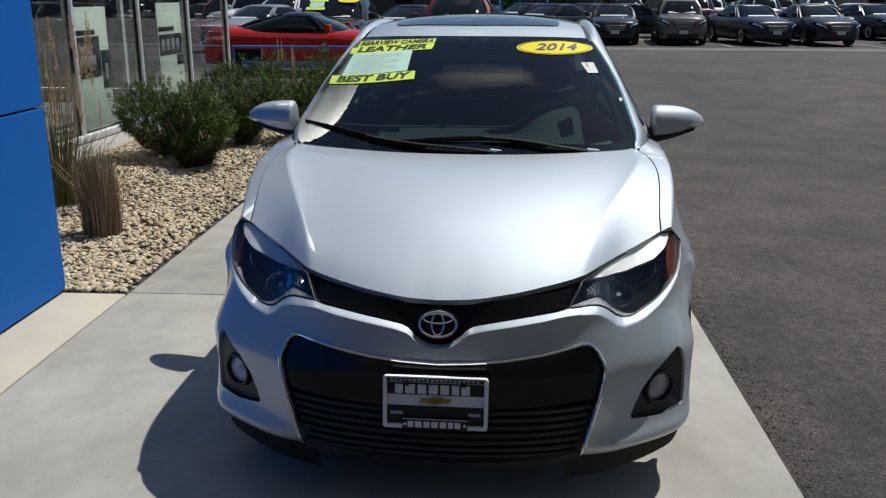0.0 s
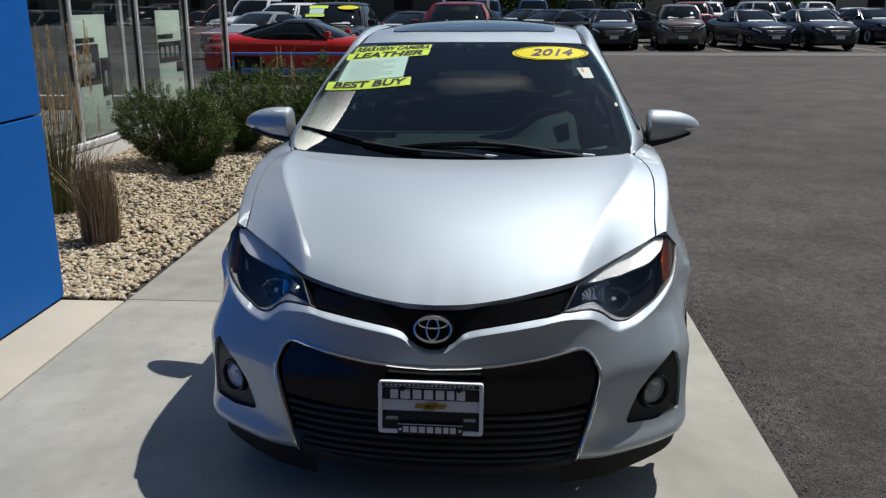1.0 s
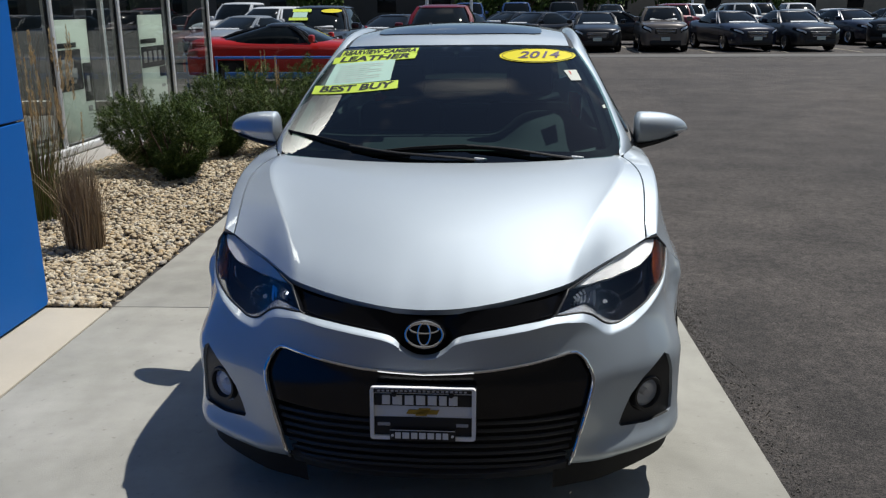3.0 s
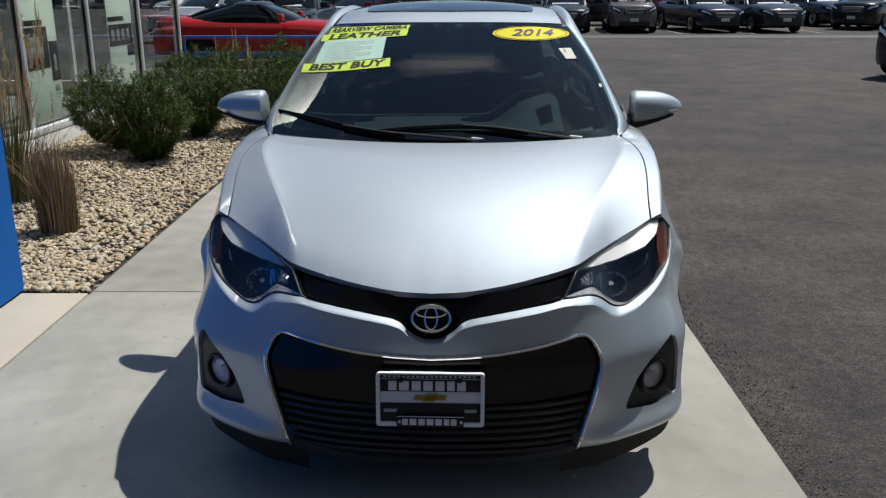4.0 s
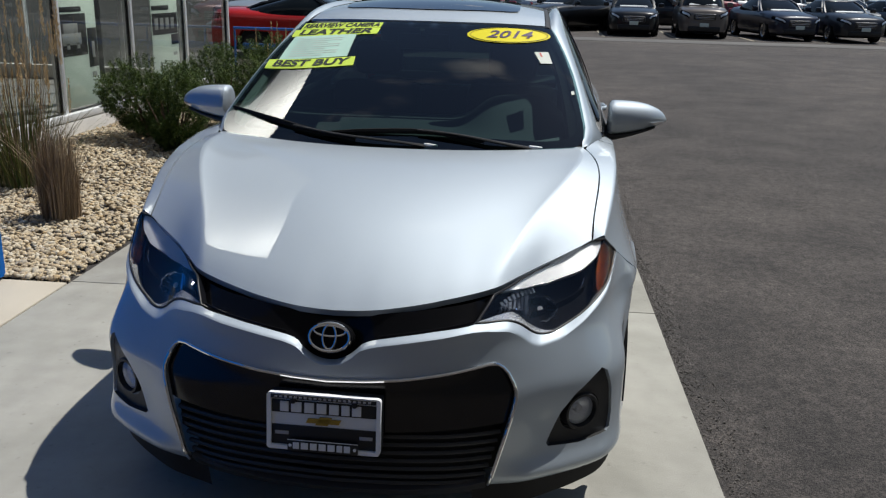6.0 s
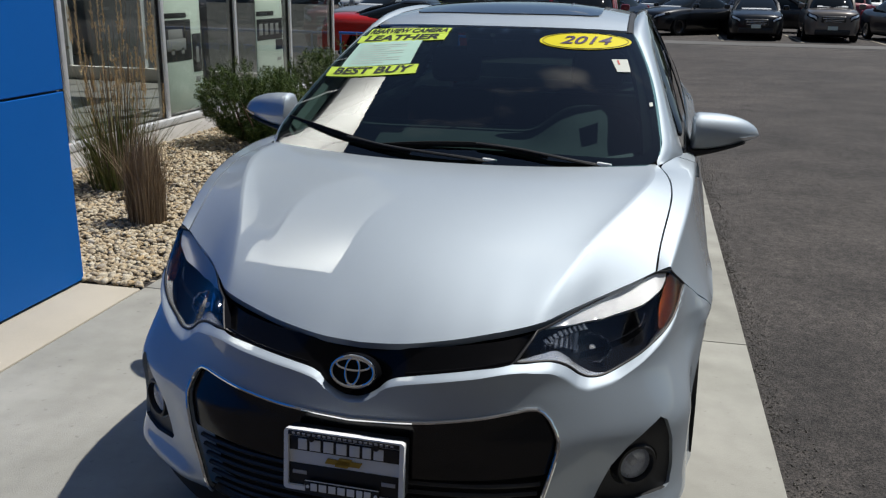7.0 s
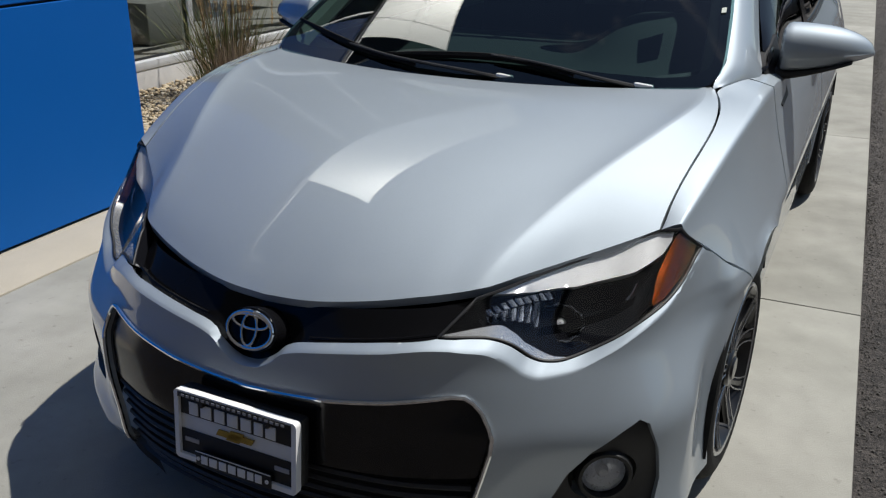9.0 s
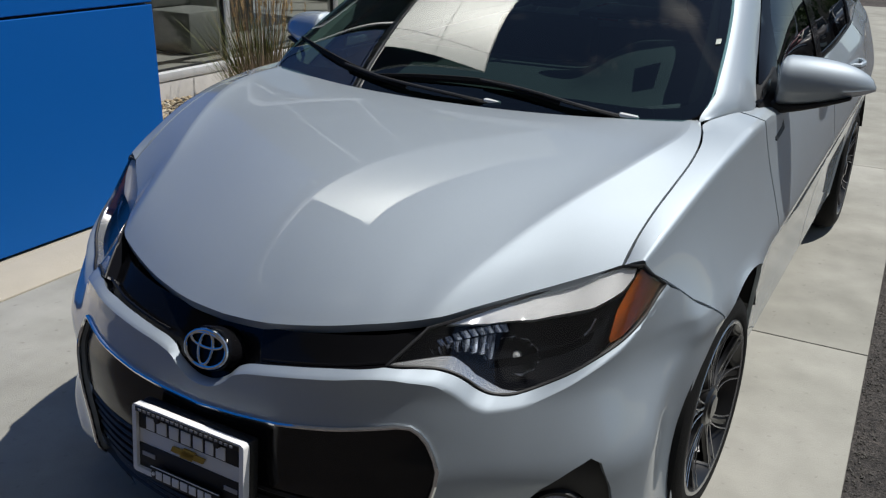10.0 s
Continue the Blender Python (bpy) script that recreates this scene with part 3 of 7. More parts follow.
def flank(y, q):
    """q: 0 at the sill, 0.5 at the widest line, 1 at the waist."""
    cx, cz = SIDE_X(y), SIDE_Z(y)
    if q < .5:
        f = q / .5
        zs = .205
        z = zs + (cz - zs) * f
        x = SILL_X(y) + (cx - SILL_X(y)) * (max(0, f) ** 0.7) - .012 * math.sin(math.pi * f) ** 2 + .008 * math.exp(-((f - .93) / .05) ** 2)
        # the flare round each wheel
        for wy in ARCH_Y:
            d = math.hypot(y - wy, z - WHEEL_Z)
            x += .008 * math.exp(-((d - ARCH_R) / .06) ** 2)
        return Vector((x, y, z))
    f = (q - .5) / .5
    tx, tz = WAIST_X(y), WAIST_Z(y)
    # the side rises to a clear edge, from which a narrow shelf runs in to the waist
    p0, p3 = Vector((cx, cz)), Vector((tx, tz))
    edge = Vector((min(EDGE_X(y), tx + (cx - tx) * .8), EDGE_Z(y)))
    cut = 2 * EDGE_Q - 1
    if f < cut:
        g = f / cut
        lean_in = .75 - .45 * smoothstep(1.2, 1.7, y)
        c = Vector((cx - lean_in * (cx - edge.x), cz + .50 * (edge.y - cz)))
        p = p0 * (1 - g) ** 2 + 2 * c * g * (1 - g) + edge * g * g
    else:
        g = (f - cut) / (1 - cut)
        p = edge.lerp(p3, g)
        p.y += .0007 * math.sin(math.pi * g)
    return Vector((p.x, y, p.y))


def flank_q(y, z):
    lo, hi = 0.0, 1.0
    for _ in range(24):
        m = (lo + hi) / 2
        if flank(y, m).z < z:
            lo = m
        else:
            hi = m
    return (lo + hi) / 2


def on_flank(pts):
    return [(y, flank_q(y, z)) for y, z in pts]


def arch(wy, r, a0, a1, n=18):
    return [(wy + r * math.cos(radians(a0 + (a1 - a0) * k / n)), WHEEL_Z + r * math.sin(radians(a0 + (a1 - a0) * k / n))) for k in range(n + 1)]


# windscreen, roof
def windscreen(u, v):
    """u from -1 to 1, v from the bottom to the roof."""
    s = abs(u)
    b = Vector((.708 * s, 1.00 + .15 * s ** 4, 1.012 + .056 * s ** 4))
    t = Vector((.556 * s, 1.735 + .115 * s ** 4, 1.442 - .012 * s ** 4))
    p = b.lerp(t, v)
    k = math.sin(math.pi * v)
    p += Vector((.018 * s * k, .025 * s ** 4 * k, .030 * k * (1 - .5 * s ** 4)))
    p.x = math.copysign(p.x, u)
    return p


ROOF_Z = spline([0, .12, .3, .5, .75, 1], [0, .048, .083, .092, .068, .0])


def roof(u, v):
    s = abs(u)
    f = windscreen(u, 1)
    r = Vector((math.copysign(.505 * s, u), 3.28 + .04 * s, 1.445 - .02 * s * s))
    p = f.lerp(r, v)
    p.z += ROOF_Z(v) * (1 - .35 * s ** 2.5)
    return p


# the edge of the roof above the doors, from the foot of the windscreen pillar to the boot
RAIL = curve3([(.770, 1.30, 1.045), (.753, 1.437, 1.087), (.728, 1.549, 1.149), (.703, 1.662, 1.204), (.672, 1.785, 1.275), (.622, 1.98, 1.395), (.592, 2.2, 1.470), (.574, 2.6, 1.502), (.566, 3.0, 1.485), (.575, 3.35, 1.42), (.615, 3.75, 1.25), (.665, 4.05, 1.115)], 66)
RAIL_Y = [p.y for p in RAIL]


def rail(y):
    y = min(max(y, RAIL_Y[0]), RAIL_Y[-1])
    return Vector((np.interp(y, RAIL_Y, [p.x for p in RAIL]), y, np.interp(y, RAIL_Y, [p.z for p in RAIL])))


def house(y, q):
    """The side of the cabin between waist (q 0) and roof edge (q 1)."""
    a, b = Vector((WAIST_X(y) - .004, y, WAIST_Z(y))), rail(y)
    p = a.lerp(b, q)
    p.x += .022 * math.sin(math.pi * q)
    return p


def mirrored(pts):
    return pts + [(-t, z) for t, z in reversed(pts) if abs(t) > 1e-6]


def build_sedan():
    car = thing("sedan", "silver four-door sedan parked on a concrete slab", "car")

    # bumper cover, one piece across
    half = on_nose(CHROME_OUT) + on_nose([(.52, .220), (.62, .214), (.70, .217), (.78, .228), (.835, .245)])
    half += [nose_ty(y, z) for y, z in BUMPER_END]
    half += on_nose(LAMP_LOW) + on_nose(BUMPER_TOP[1:])
    ring = half + [(-t, z) for t, z in reversed(half[1:-1])]
    ring = [p for i, p in enumerate(ring) if i == 0 or math.hypot(p[0] - ring[i - 1][0], p[1] - ring[i - 1][1]) > 1e-5]
    fog = on_nose(FOG_HOLE)
    rows = []
    for k in (.2, .4, .6, .8, 1.0, 1.2, 1.5):
        half_row = []
        for x in np.arange(0, .775, .0045):
            z = LEDGE_LINE(x) - k * LEDGE_TALL(x)
            half_row.append((nose_t(x, z), z))
        rows.append(half_row + [(-t, z) for t, z in half_row[1:]])

    bm = bmesh.new()
    sheet(bm, inset(ring, .0012), nose, .011, [fog, [(-t, z) for t, z in fog]], 0, .014, step_v=.008, lines=rows)
    part("front_bumper", bm, SILVER, car, "silver painted bumper cover", 30)

    # lower grille: gloss panel above, dark ribs below, framed by a chrome line
    mouth = inset(mirrored(on_nose(CHROME_OUT)), .004)
    mouth = [(t, z) for t, z in mouth]
    bm = bmesh.new()
    deep = on_nose([(0, .405), (.2, .407), (.40, .415), (.492, .42)])
    top_half = [p for p in on_nose(CHROME_OUT) if p[1] > .425]
    panel = top_half + deep[::-1]
    panel = panel + [(-t, z) for t, z in reversed(panel[1:-1])]
    sheet(bm, inset(panel, .003), nose, .03, (), -.012, .02, step_v=.015)
    part("grille_panel", bm, PANEL_BLACK, car, "gloss black upper panel of the lower grille", 40)
    bm = bmesh.new()
    low = deep + on_nose([(.485, .385), (.462, .305), (.441, .232), (.40, .205), (.2, .182), (0, .176)])
    low = low + [(-t, z) for t, z in reversed(low[1:-1])]
    sheet(bm, low, nose, .04, (), -.06, 0, step_v=.02)
    part("grille_backing", bm, DARK_GAP, car)
    for k in range(7):
        z = .232 + k * .0265
        x1 = .43 + (z - .232) * .28
        bm = bmesh.new()
        pts = [nose(nose_t(abs(x), z) * (1 if x >= 0 else -1), z) + Vector((0, .025, 0)) for x in np.linspace(-x1, x1, 31)]
        tube(bm, pts, .0070, 6, flat=1.0)
        part("grille_slat", bm, SLAT_BLACK, car)
    # lower lip below the mouth
    bm = bmesh.new()
    lip = on_nose([(0, .196), (.2, .200), (.40, .222), (.441, .232), (.44, .19), (.40, .165), (.2, .15), (0, .147)])
    lip = lip + [(-t, z) for t, z in reversed(lip[1:-1])]
    sheet(bm, lip, nose, .03, (), -.004, .05, step_v=.015)
    part("front_lip", bm, SLAT_BLACK, car)
    # black sheet each side, for the dark underside and the shade below
    for sgn in (1, -1):
        bm = bmesh.new()
        grid(bm, lambda a, b: nose(sgn * (nose_t(.40, .23) + (nose_t(.835, .245) - nose_t(.40, .23)) * a), .228) + Vector((-sgn * .02 * a, .030 + .03 * b, -.115 * b * (1 - .32 * a))), 20, 4)
        part("deflector", bm, DARK_GAP, car, "black sheet under the bumper for its dark underside and shade")
    bm = bmesh.new()
    line = on_nose(CHROME_OUT)
    fine = []
    for a, b in zip(line[:-1], line[1:]):
        n = max(1, int(math.hypot(b[0] - a[0], b[1] - a[1]) / .012))
        fine += [(a[0] + (b[0] - a[0]) * k / n, a[1] + (b[1] - a[1]) * k / n) for k in range(n)]
    fine.append(line[-1])
    right = [nose(t, z) + Vector((0, -.0015, 0)) for t, z in fine]
    left = [Vector((-p.x, p.y, p.z)) for p in reversed(right[1:])]
    tube(bm, left + right, .0054, 8)
    part("chrome_line", bm, CHROME, car, "thin chrome line round the lower grille")

    # upper grille
    bm = bmesh.new()
    g = on_nose(HOOD_EDGE) + on_nose(BUMPER_TOP)
    g = g + [(-t, z) for t, z in reversed(g[1:-1])]
    g = [p for i, p in enumerate(g) if math.hypot(p[0] - g[i - 1][0], p[1] - g[i - 1][1]) > 1e-5]
    sheet(bm, g, nose, .03, (), -.026, .01, step_v=.01)
    part("upper_grille", bm, GLOSS_BLACK, car, "gloss black bar grille", 40)
    for sgn in (1, -1):
        bm = bmesh.new()
        pts = [nose(nose_t(x, z - .0), z) for x, z in [(.385, .708), (.3, .696), (.2, .682), (.13, .671)]]
        pts = curve3([(p.x * sgn, p.y + .018, p.z) for p in pts], 16)
        tube(bm, pts, .0035, 6)
        part("grille_blade", bm, GLOSS_BLACK, car)

    # badge
    badge = part("badge", lathe_oval(.064, .047, .012), GLOSS_BLACK, car, "oval chrome badge on black")
    n_badge = Vector((0, -.93, .37)).normalized()
    up_b = Vector((0, .37, .93))
    mid = Vector((0, .030, .671))

    def on_badge(x, z, o=0.0):
        return mid + Vector((x, 0, 0)) + up_b * z + n_badge * o

    badge.matrix_basis = Matrix.Translation(mid + n_badge * -.012) @ Matrix((Vector((1, 0, 0)), up_b, n_badge)).transposed().to_4x4()
    for rx, rz, cz, w in ((.056, .038, 0, .0046), (.0185, .0335, .001, .0036), (.044, .0145, .0175, .0034)):
        bm = bmesh.new()
        tube(bm, [on_badge(rx * math.cos(a), cz + rz * math.sin(a), .004 - .25 * (rx * math.cos(a)) ** 2) for a in (2 * math.pi * k / 40 for k in range(40))], w, 8, True, up=tuple(n_badge))
        ob = part("badge_ring", bm, CHROME, badge)
        ob.matrix_parent_inverse = badge.matrix_basis.inverted()

    # bonnet
    bm = bmesh.new()

    def hood_at(a, b):
        v = .003 + b * .997
        u = abs(a * 2 - 1)
        k = .70
        q = u / k * CREASE(v) if u < k else CREASE(v) + (u - k) / (1 - k) * (1 - CREASE(v))
        return hood(math.copysign(q, a * 2 - 1), v)

    rows = grid(bm, hood_at, 100, 48)
    edge_loop(bm, rows, Vector((0, 0.004, -.018)))
    part("bonnet", bm, SILVER, car, "silver bonnet with two soft creases", 40)

    # fog lamps in their dark pockets
    for sgn in (1, -1):
        bm = bmesh.new()
        rim = dense(fog, .014)
        out = [nose(t, z) for t, z in rim]
        inn = [nose(t, z) + Vector((.003, .020, 0)) for t, z in rim]
        A = [bm.verts.new((p.x * sgn, p.y + .001, p.z)) for p in out]
        B = [bm.verts.new((p.x * sgn, p.y, p.z)) for p in inn]
        for i in range(len(A)):
            bm.faces.new((A[i - 1], A[i], B[i], B[i - 1]))
        plate = bmesh.new()
        hole = [(nose_t(.698 + .059 * math.cos(a), .400 + .059 * math.sin(a)), .400 + .059 * math.sin(a)) for a in (6.2832 * k / 24 for k in range(24))]
        sheet(plate, fog, lambda t, z: nose(t, z) + Vector((.003, .020, 0)), .03, [hole], 0, 0, step_v=.02)
        extra = bpy.data.meshes.new("tmp")
        plate.to_mesh(extra)
        plate.free()
        if sgn < 0:
            extra.transform(Matrix.Diagonal((-1, 1, 1, 1)))
        bm.from_mesh(extra)
        bpy.data.meshes.remove(extra)
        bez = part("fog_lamp_bezel", bm, TRIM_BLACK, car, "black plastic fog lamp pocket")
        to = Matrix.Translation((.700 * sgn, .258, .399)) @ Euler((0, 0, radians(32 * sgn))).to_matrix().to_4x4()
        bm = bmesh.new()
        lathe(bm, [(.060, .05), (.060, -.012), (.056, -.020), (.049, -.020), (.046, -.005)], 32, "y")
        r = part("fog_lamp_ring", bm, TRIM_BLACK, bez)
        r.matrix_basis = to
        bm = bmesh.new()
        lathe(bm, [(.046, -.004), (.040, .006), (.020, .014), (.001, .016)], 28, "y")
        r = part("fog_reflector", bm, FOG_BOWL, bez)
        r.matrix_basis = to
        bm = bmesh.new()
        lathe(bm, [(.047, -.008), (.036, -.0125), (.018, -.0155), (.001, -.0165)], 28, "y")
        r = part("fog_lens", bm, LENS, bez, "round clear fog lamp lens")
        r.matrix_basis = to
        r.visible_shadow = False
        facing(r, (0, -1, 0))
        bm = bmesh.new()
        lathe(bm, [(.013, .014), (.013, .002), (.009, -.003), (.001, -.004)], 16, "y")
        r = part("fog_bulb", bm, SATIN, bez)
        r.matrix_basis = to

    for sgn in (1, -1):
        build_headlamp(car, sgn)
    build_flanks(car)
    build_cabin(car)
    build_mirrors(car)
    for i, wy in enumerate(WHEEL_Y):
        for sgn in (1, -1):
            build_wheel(car, sgn, wy)
    build_plate(car)
    build_rear(car)
    return car


def lathe_oval(rx, rz, h):
    bm = bmesh.new()
    n = 40
    rows = []
    for f, d in ((1.0, -.05), (1.0, h * .7), (.96, h), (.5, h * .9), (.02, h * .85)):
        rows.append([bm.verts.new((rx * f * math.cos(2 * math.pi * k / n), rz * f * math.sin(2 * math.pi * k / n), d)) for k in range(n)])
    for j in range(len(rows) - 1):
        for k in range(n):
            bm.faces.new((rows[j][k], rows[j][(k + 1) % n], rows[j + 1][(k + 1) % n], rows[j + 1][k]))
    return bm


def edge_loop(bm, rows, fold):
    """Turns the rim of a grid down by fold."""
    rim = rows[0][:-1] + [r[-1] for r in rows[:-1]] + rows[-1][:0:-1] + [r[0] for r in rows[:0:-1]]
    low = [bm.verts.new(v.co + fold) for v in rim]
    for i in range(len(rim)):
        bm.faces.new((rim[i - 1], rim[i], low[i], low[i - 1]))


def build_headlamp(car, sgn):
    outline = LAMP_TOP + LAMP_REAR[1:] + LAMP_LOW
    ring = on_nose(outline)
    ring = inset(ring, .0012)

    def skin(t, z):
        p = nose(t, z)
        return Vector((p.x * sgn, p.y, p.z))

    def panel(name, pts, mat, off, parent, label="", depth=0.0, step=.02):
        bm = bmesh.new()
        sheet(bm, pts, lambda t, z: nose(t, z), step, (), off, depth, step_v=.008)
        if sgn < 0:
            for v in bm.verts:
                v.co.x = -v.co.x
        return part(name, bm, mat, parent, label, 40)

    lamp = panel("headlamp", ring, LAMP_DARK, -.045, car, "dark headlamp with a silver brow and an amber corner")
    # housing walls
    bm = bmesh.new()
    rim = dense(ring, .012)
    A, B = [], []
    for t, z in rim:
        p = nose(t, z)
        e = 1e-3
        n = (nose(t + e, z) - nose(t - e, z)).cross(nose(t, z + e) - nose(t, z - e)).normalized()
        for lst, o in ((A, -.002), (B, -.046)):
            q = p + n * o
            lst.append(bm.verts.new((q.x * sgn, q.y, q.z)))
    for i in range(len(A)):
        bm.faces.new((A[i - 1], A[i], B[i], B[i - 1]))
    part("housing", bm, LAMP_DARK, lamp)
    # black seal line round the lens
    bm = bmesh.new()
    tube(bm, [skin(t, z) for t, z in rim], .0034, 6, True)
    part("seal", bm, TRIM_BLACK, lamp)
    # silver brow along the top
    brow = on_nose([(.465, .770), (.505, .7805), (.575, .798), (.64, .820), (.68, .836), (.713, .849), (.744, .852), (.744, .838), (.733, .815), (.714, .798), (.689, .783), (.64, .769), (.59, .759), (.525, .760)])
    panel("brow", brow, BROW, -.005, lamp, "satin silver brow", .02)
    # amber corner
    amb = on_nose([(.737, .735), (.733, .781), (.740, .812), (.750, .842), (.757, .850), (.792, .8135), (.787, .792), (.776, .762), (.758, .737), (.742, .728)])
    panel("amber_reflector", amb, AMBER, -.006, lamp, "amber corner reflector", .02, .012)
    # silver band along the foot
    low_edge = [(x, z + .002) for x, z in LAMP_LOW[12:]]
    upper = [(.394, .713), (.434, .718), (.47, .721), (.485, .7205), (.497, .716), (.521, .697), (.539, .679), (.574, .657), (.60, .6515), (.622, .6535), (.684, .6800), (.725, .7068), (.756, .732)]
    panel("foot_trim", on_nose(low_edge + smooth_line(upper)), FOOT_SILVER, -.004, lamp, "silver band along the foot of the lamp", .02, .012)

    def behind(x, z, o):
        t = nose_t(x, z)
        e = 1e-3
        n = (nose(t + e, z) - nose(t - e, z)).cross(nose(t, z + e) - nose(t, z - e)).normalized()
        if n.y > 0:
            n = -n
        q = nose(t, z) - n * o
        return Vector((q.x * sgn, q.y, q.z))

    # ribbed reflector: short facets above, tall ones below, each a little hollow
    def facet(x0, x1, top, bottom, o0, o1, mat=REFLECTOR):
        bm = bmesh.new()
        grid(bm, lambda a, b: behind(x0 + (x1 - x0) * a + (b - .5) * .012, top(x0) + (bottom(x0) - top(x0)) * b, o0 + (o1 - o0) * b + .006 * math.sin(math.pi * a)), 5, 4)
        part("facet", bm, mat, lamp)

    top_a, top_b = spline([.44, .50, .56, .62], [.742, .757, .756, .752]), spline([.44, .50, .56, .62], [.734, .745, .744, .742])
    low_b = spline([.44, .49, .52, .56, .62], [.728, .727, .716, .690, .676])
    for k in range(9):
        x = .462 + k * .0105
        facet(x, x + .0090, top_a, top_b, .012, .016)
    for k in range(8):
        x = .458 + k * .0115
        facet(x, x + .0098, lambda q: top_b(q) - .0025, low_b, .017, .034)
    # the smoked bowl beside it, with its bulb shield
    c = behind(.586, .708, .040)
    m = Matrix.Translation(c) @ Euler((radians(-28), 0, radians(10 * sgn))).to_matrix().to_4x4()
    bm = bmesh.new()
    profile = [(.050, -.006), (.047, -.004), (.043, .004), (.034, .018), (.020, .029), (.010, .033)]
    rings = [[bm.verts.new((r_ * (1 + .05 * math.cos(11 * q)) * math.cos(q), a_, .8 * r_ * (1 + .05 * math.cos(11 * q)) * math.sin(q))) for q in (6.2832 * k / 66 for k in range(66))] for r_, a_ in profile]
    for lo, hi in zip(rings[:-1], rings[1:]):
        for k in range(66):
            bm.faces.new((lo[k - 1], lo[k], hi[k], hi[k - 1]))
    ob = part("bowl", bm, SMOKED, lamp, "fluted smoked chrome bowl")
    ob.matrix_basis = m
    bm = bmesh.new()
    lathe(bm, [(.010, .03), (.010, .006), (.007, .001), (.001, 0)], 16, "y")
    ob = part("bulb_shield", bm, SATIN, lamp)
    ob.matrix_basis = m
    bm = bmesh.new()
    grid(bm, lambda a, b: behind(.555 + .15 * a, .688 + .012 * b + .05 * a * a, .030 - .012 * b), 14, 2)
    part("inner_shelf", bm, LAMP_DARK, lamp)
    # small chrome mark on the outer wall
    bm = bmesh.new()
    tube(bm, [behind(.700, .768, .016), behind(.696, .752, .018), behind(.688, .742, .02)], .0022, 6)
    part("clip", bm, REFLECTOR, lamp)
    lens = panel("lens", ring, LENS, 0.0, lamp, "clear lamp lens", .004, .015)
    lens.visible_shadow = False
    facing(lens, (.3 * sgn, -1, .8))


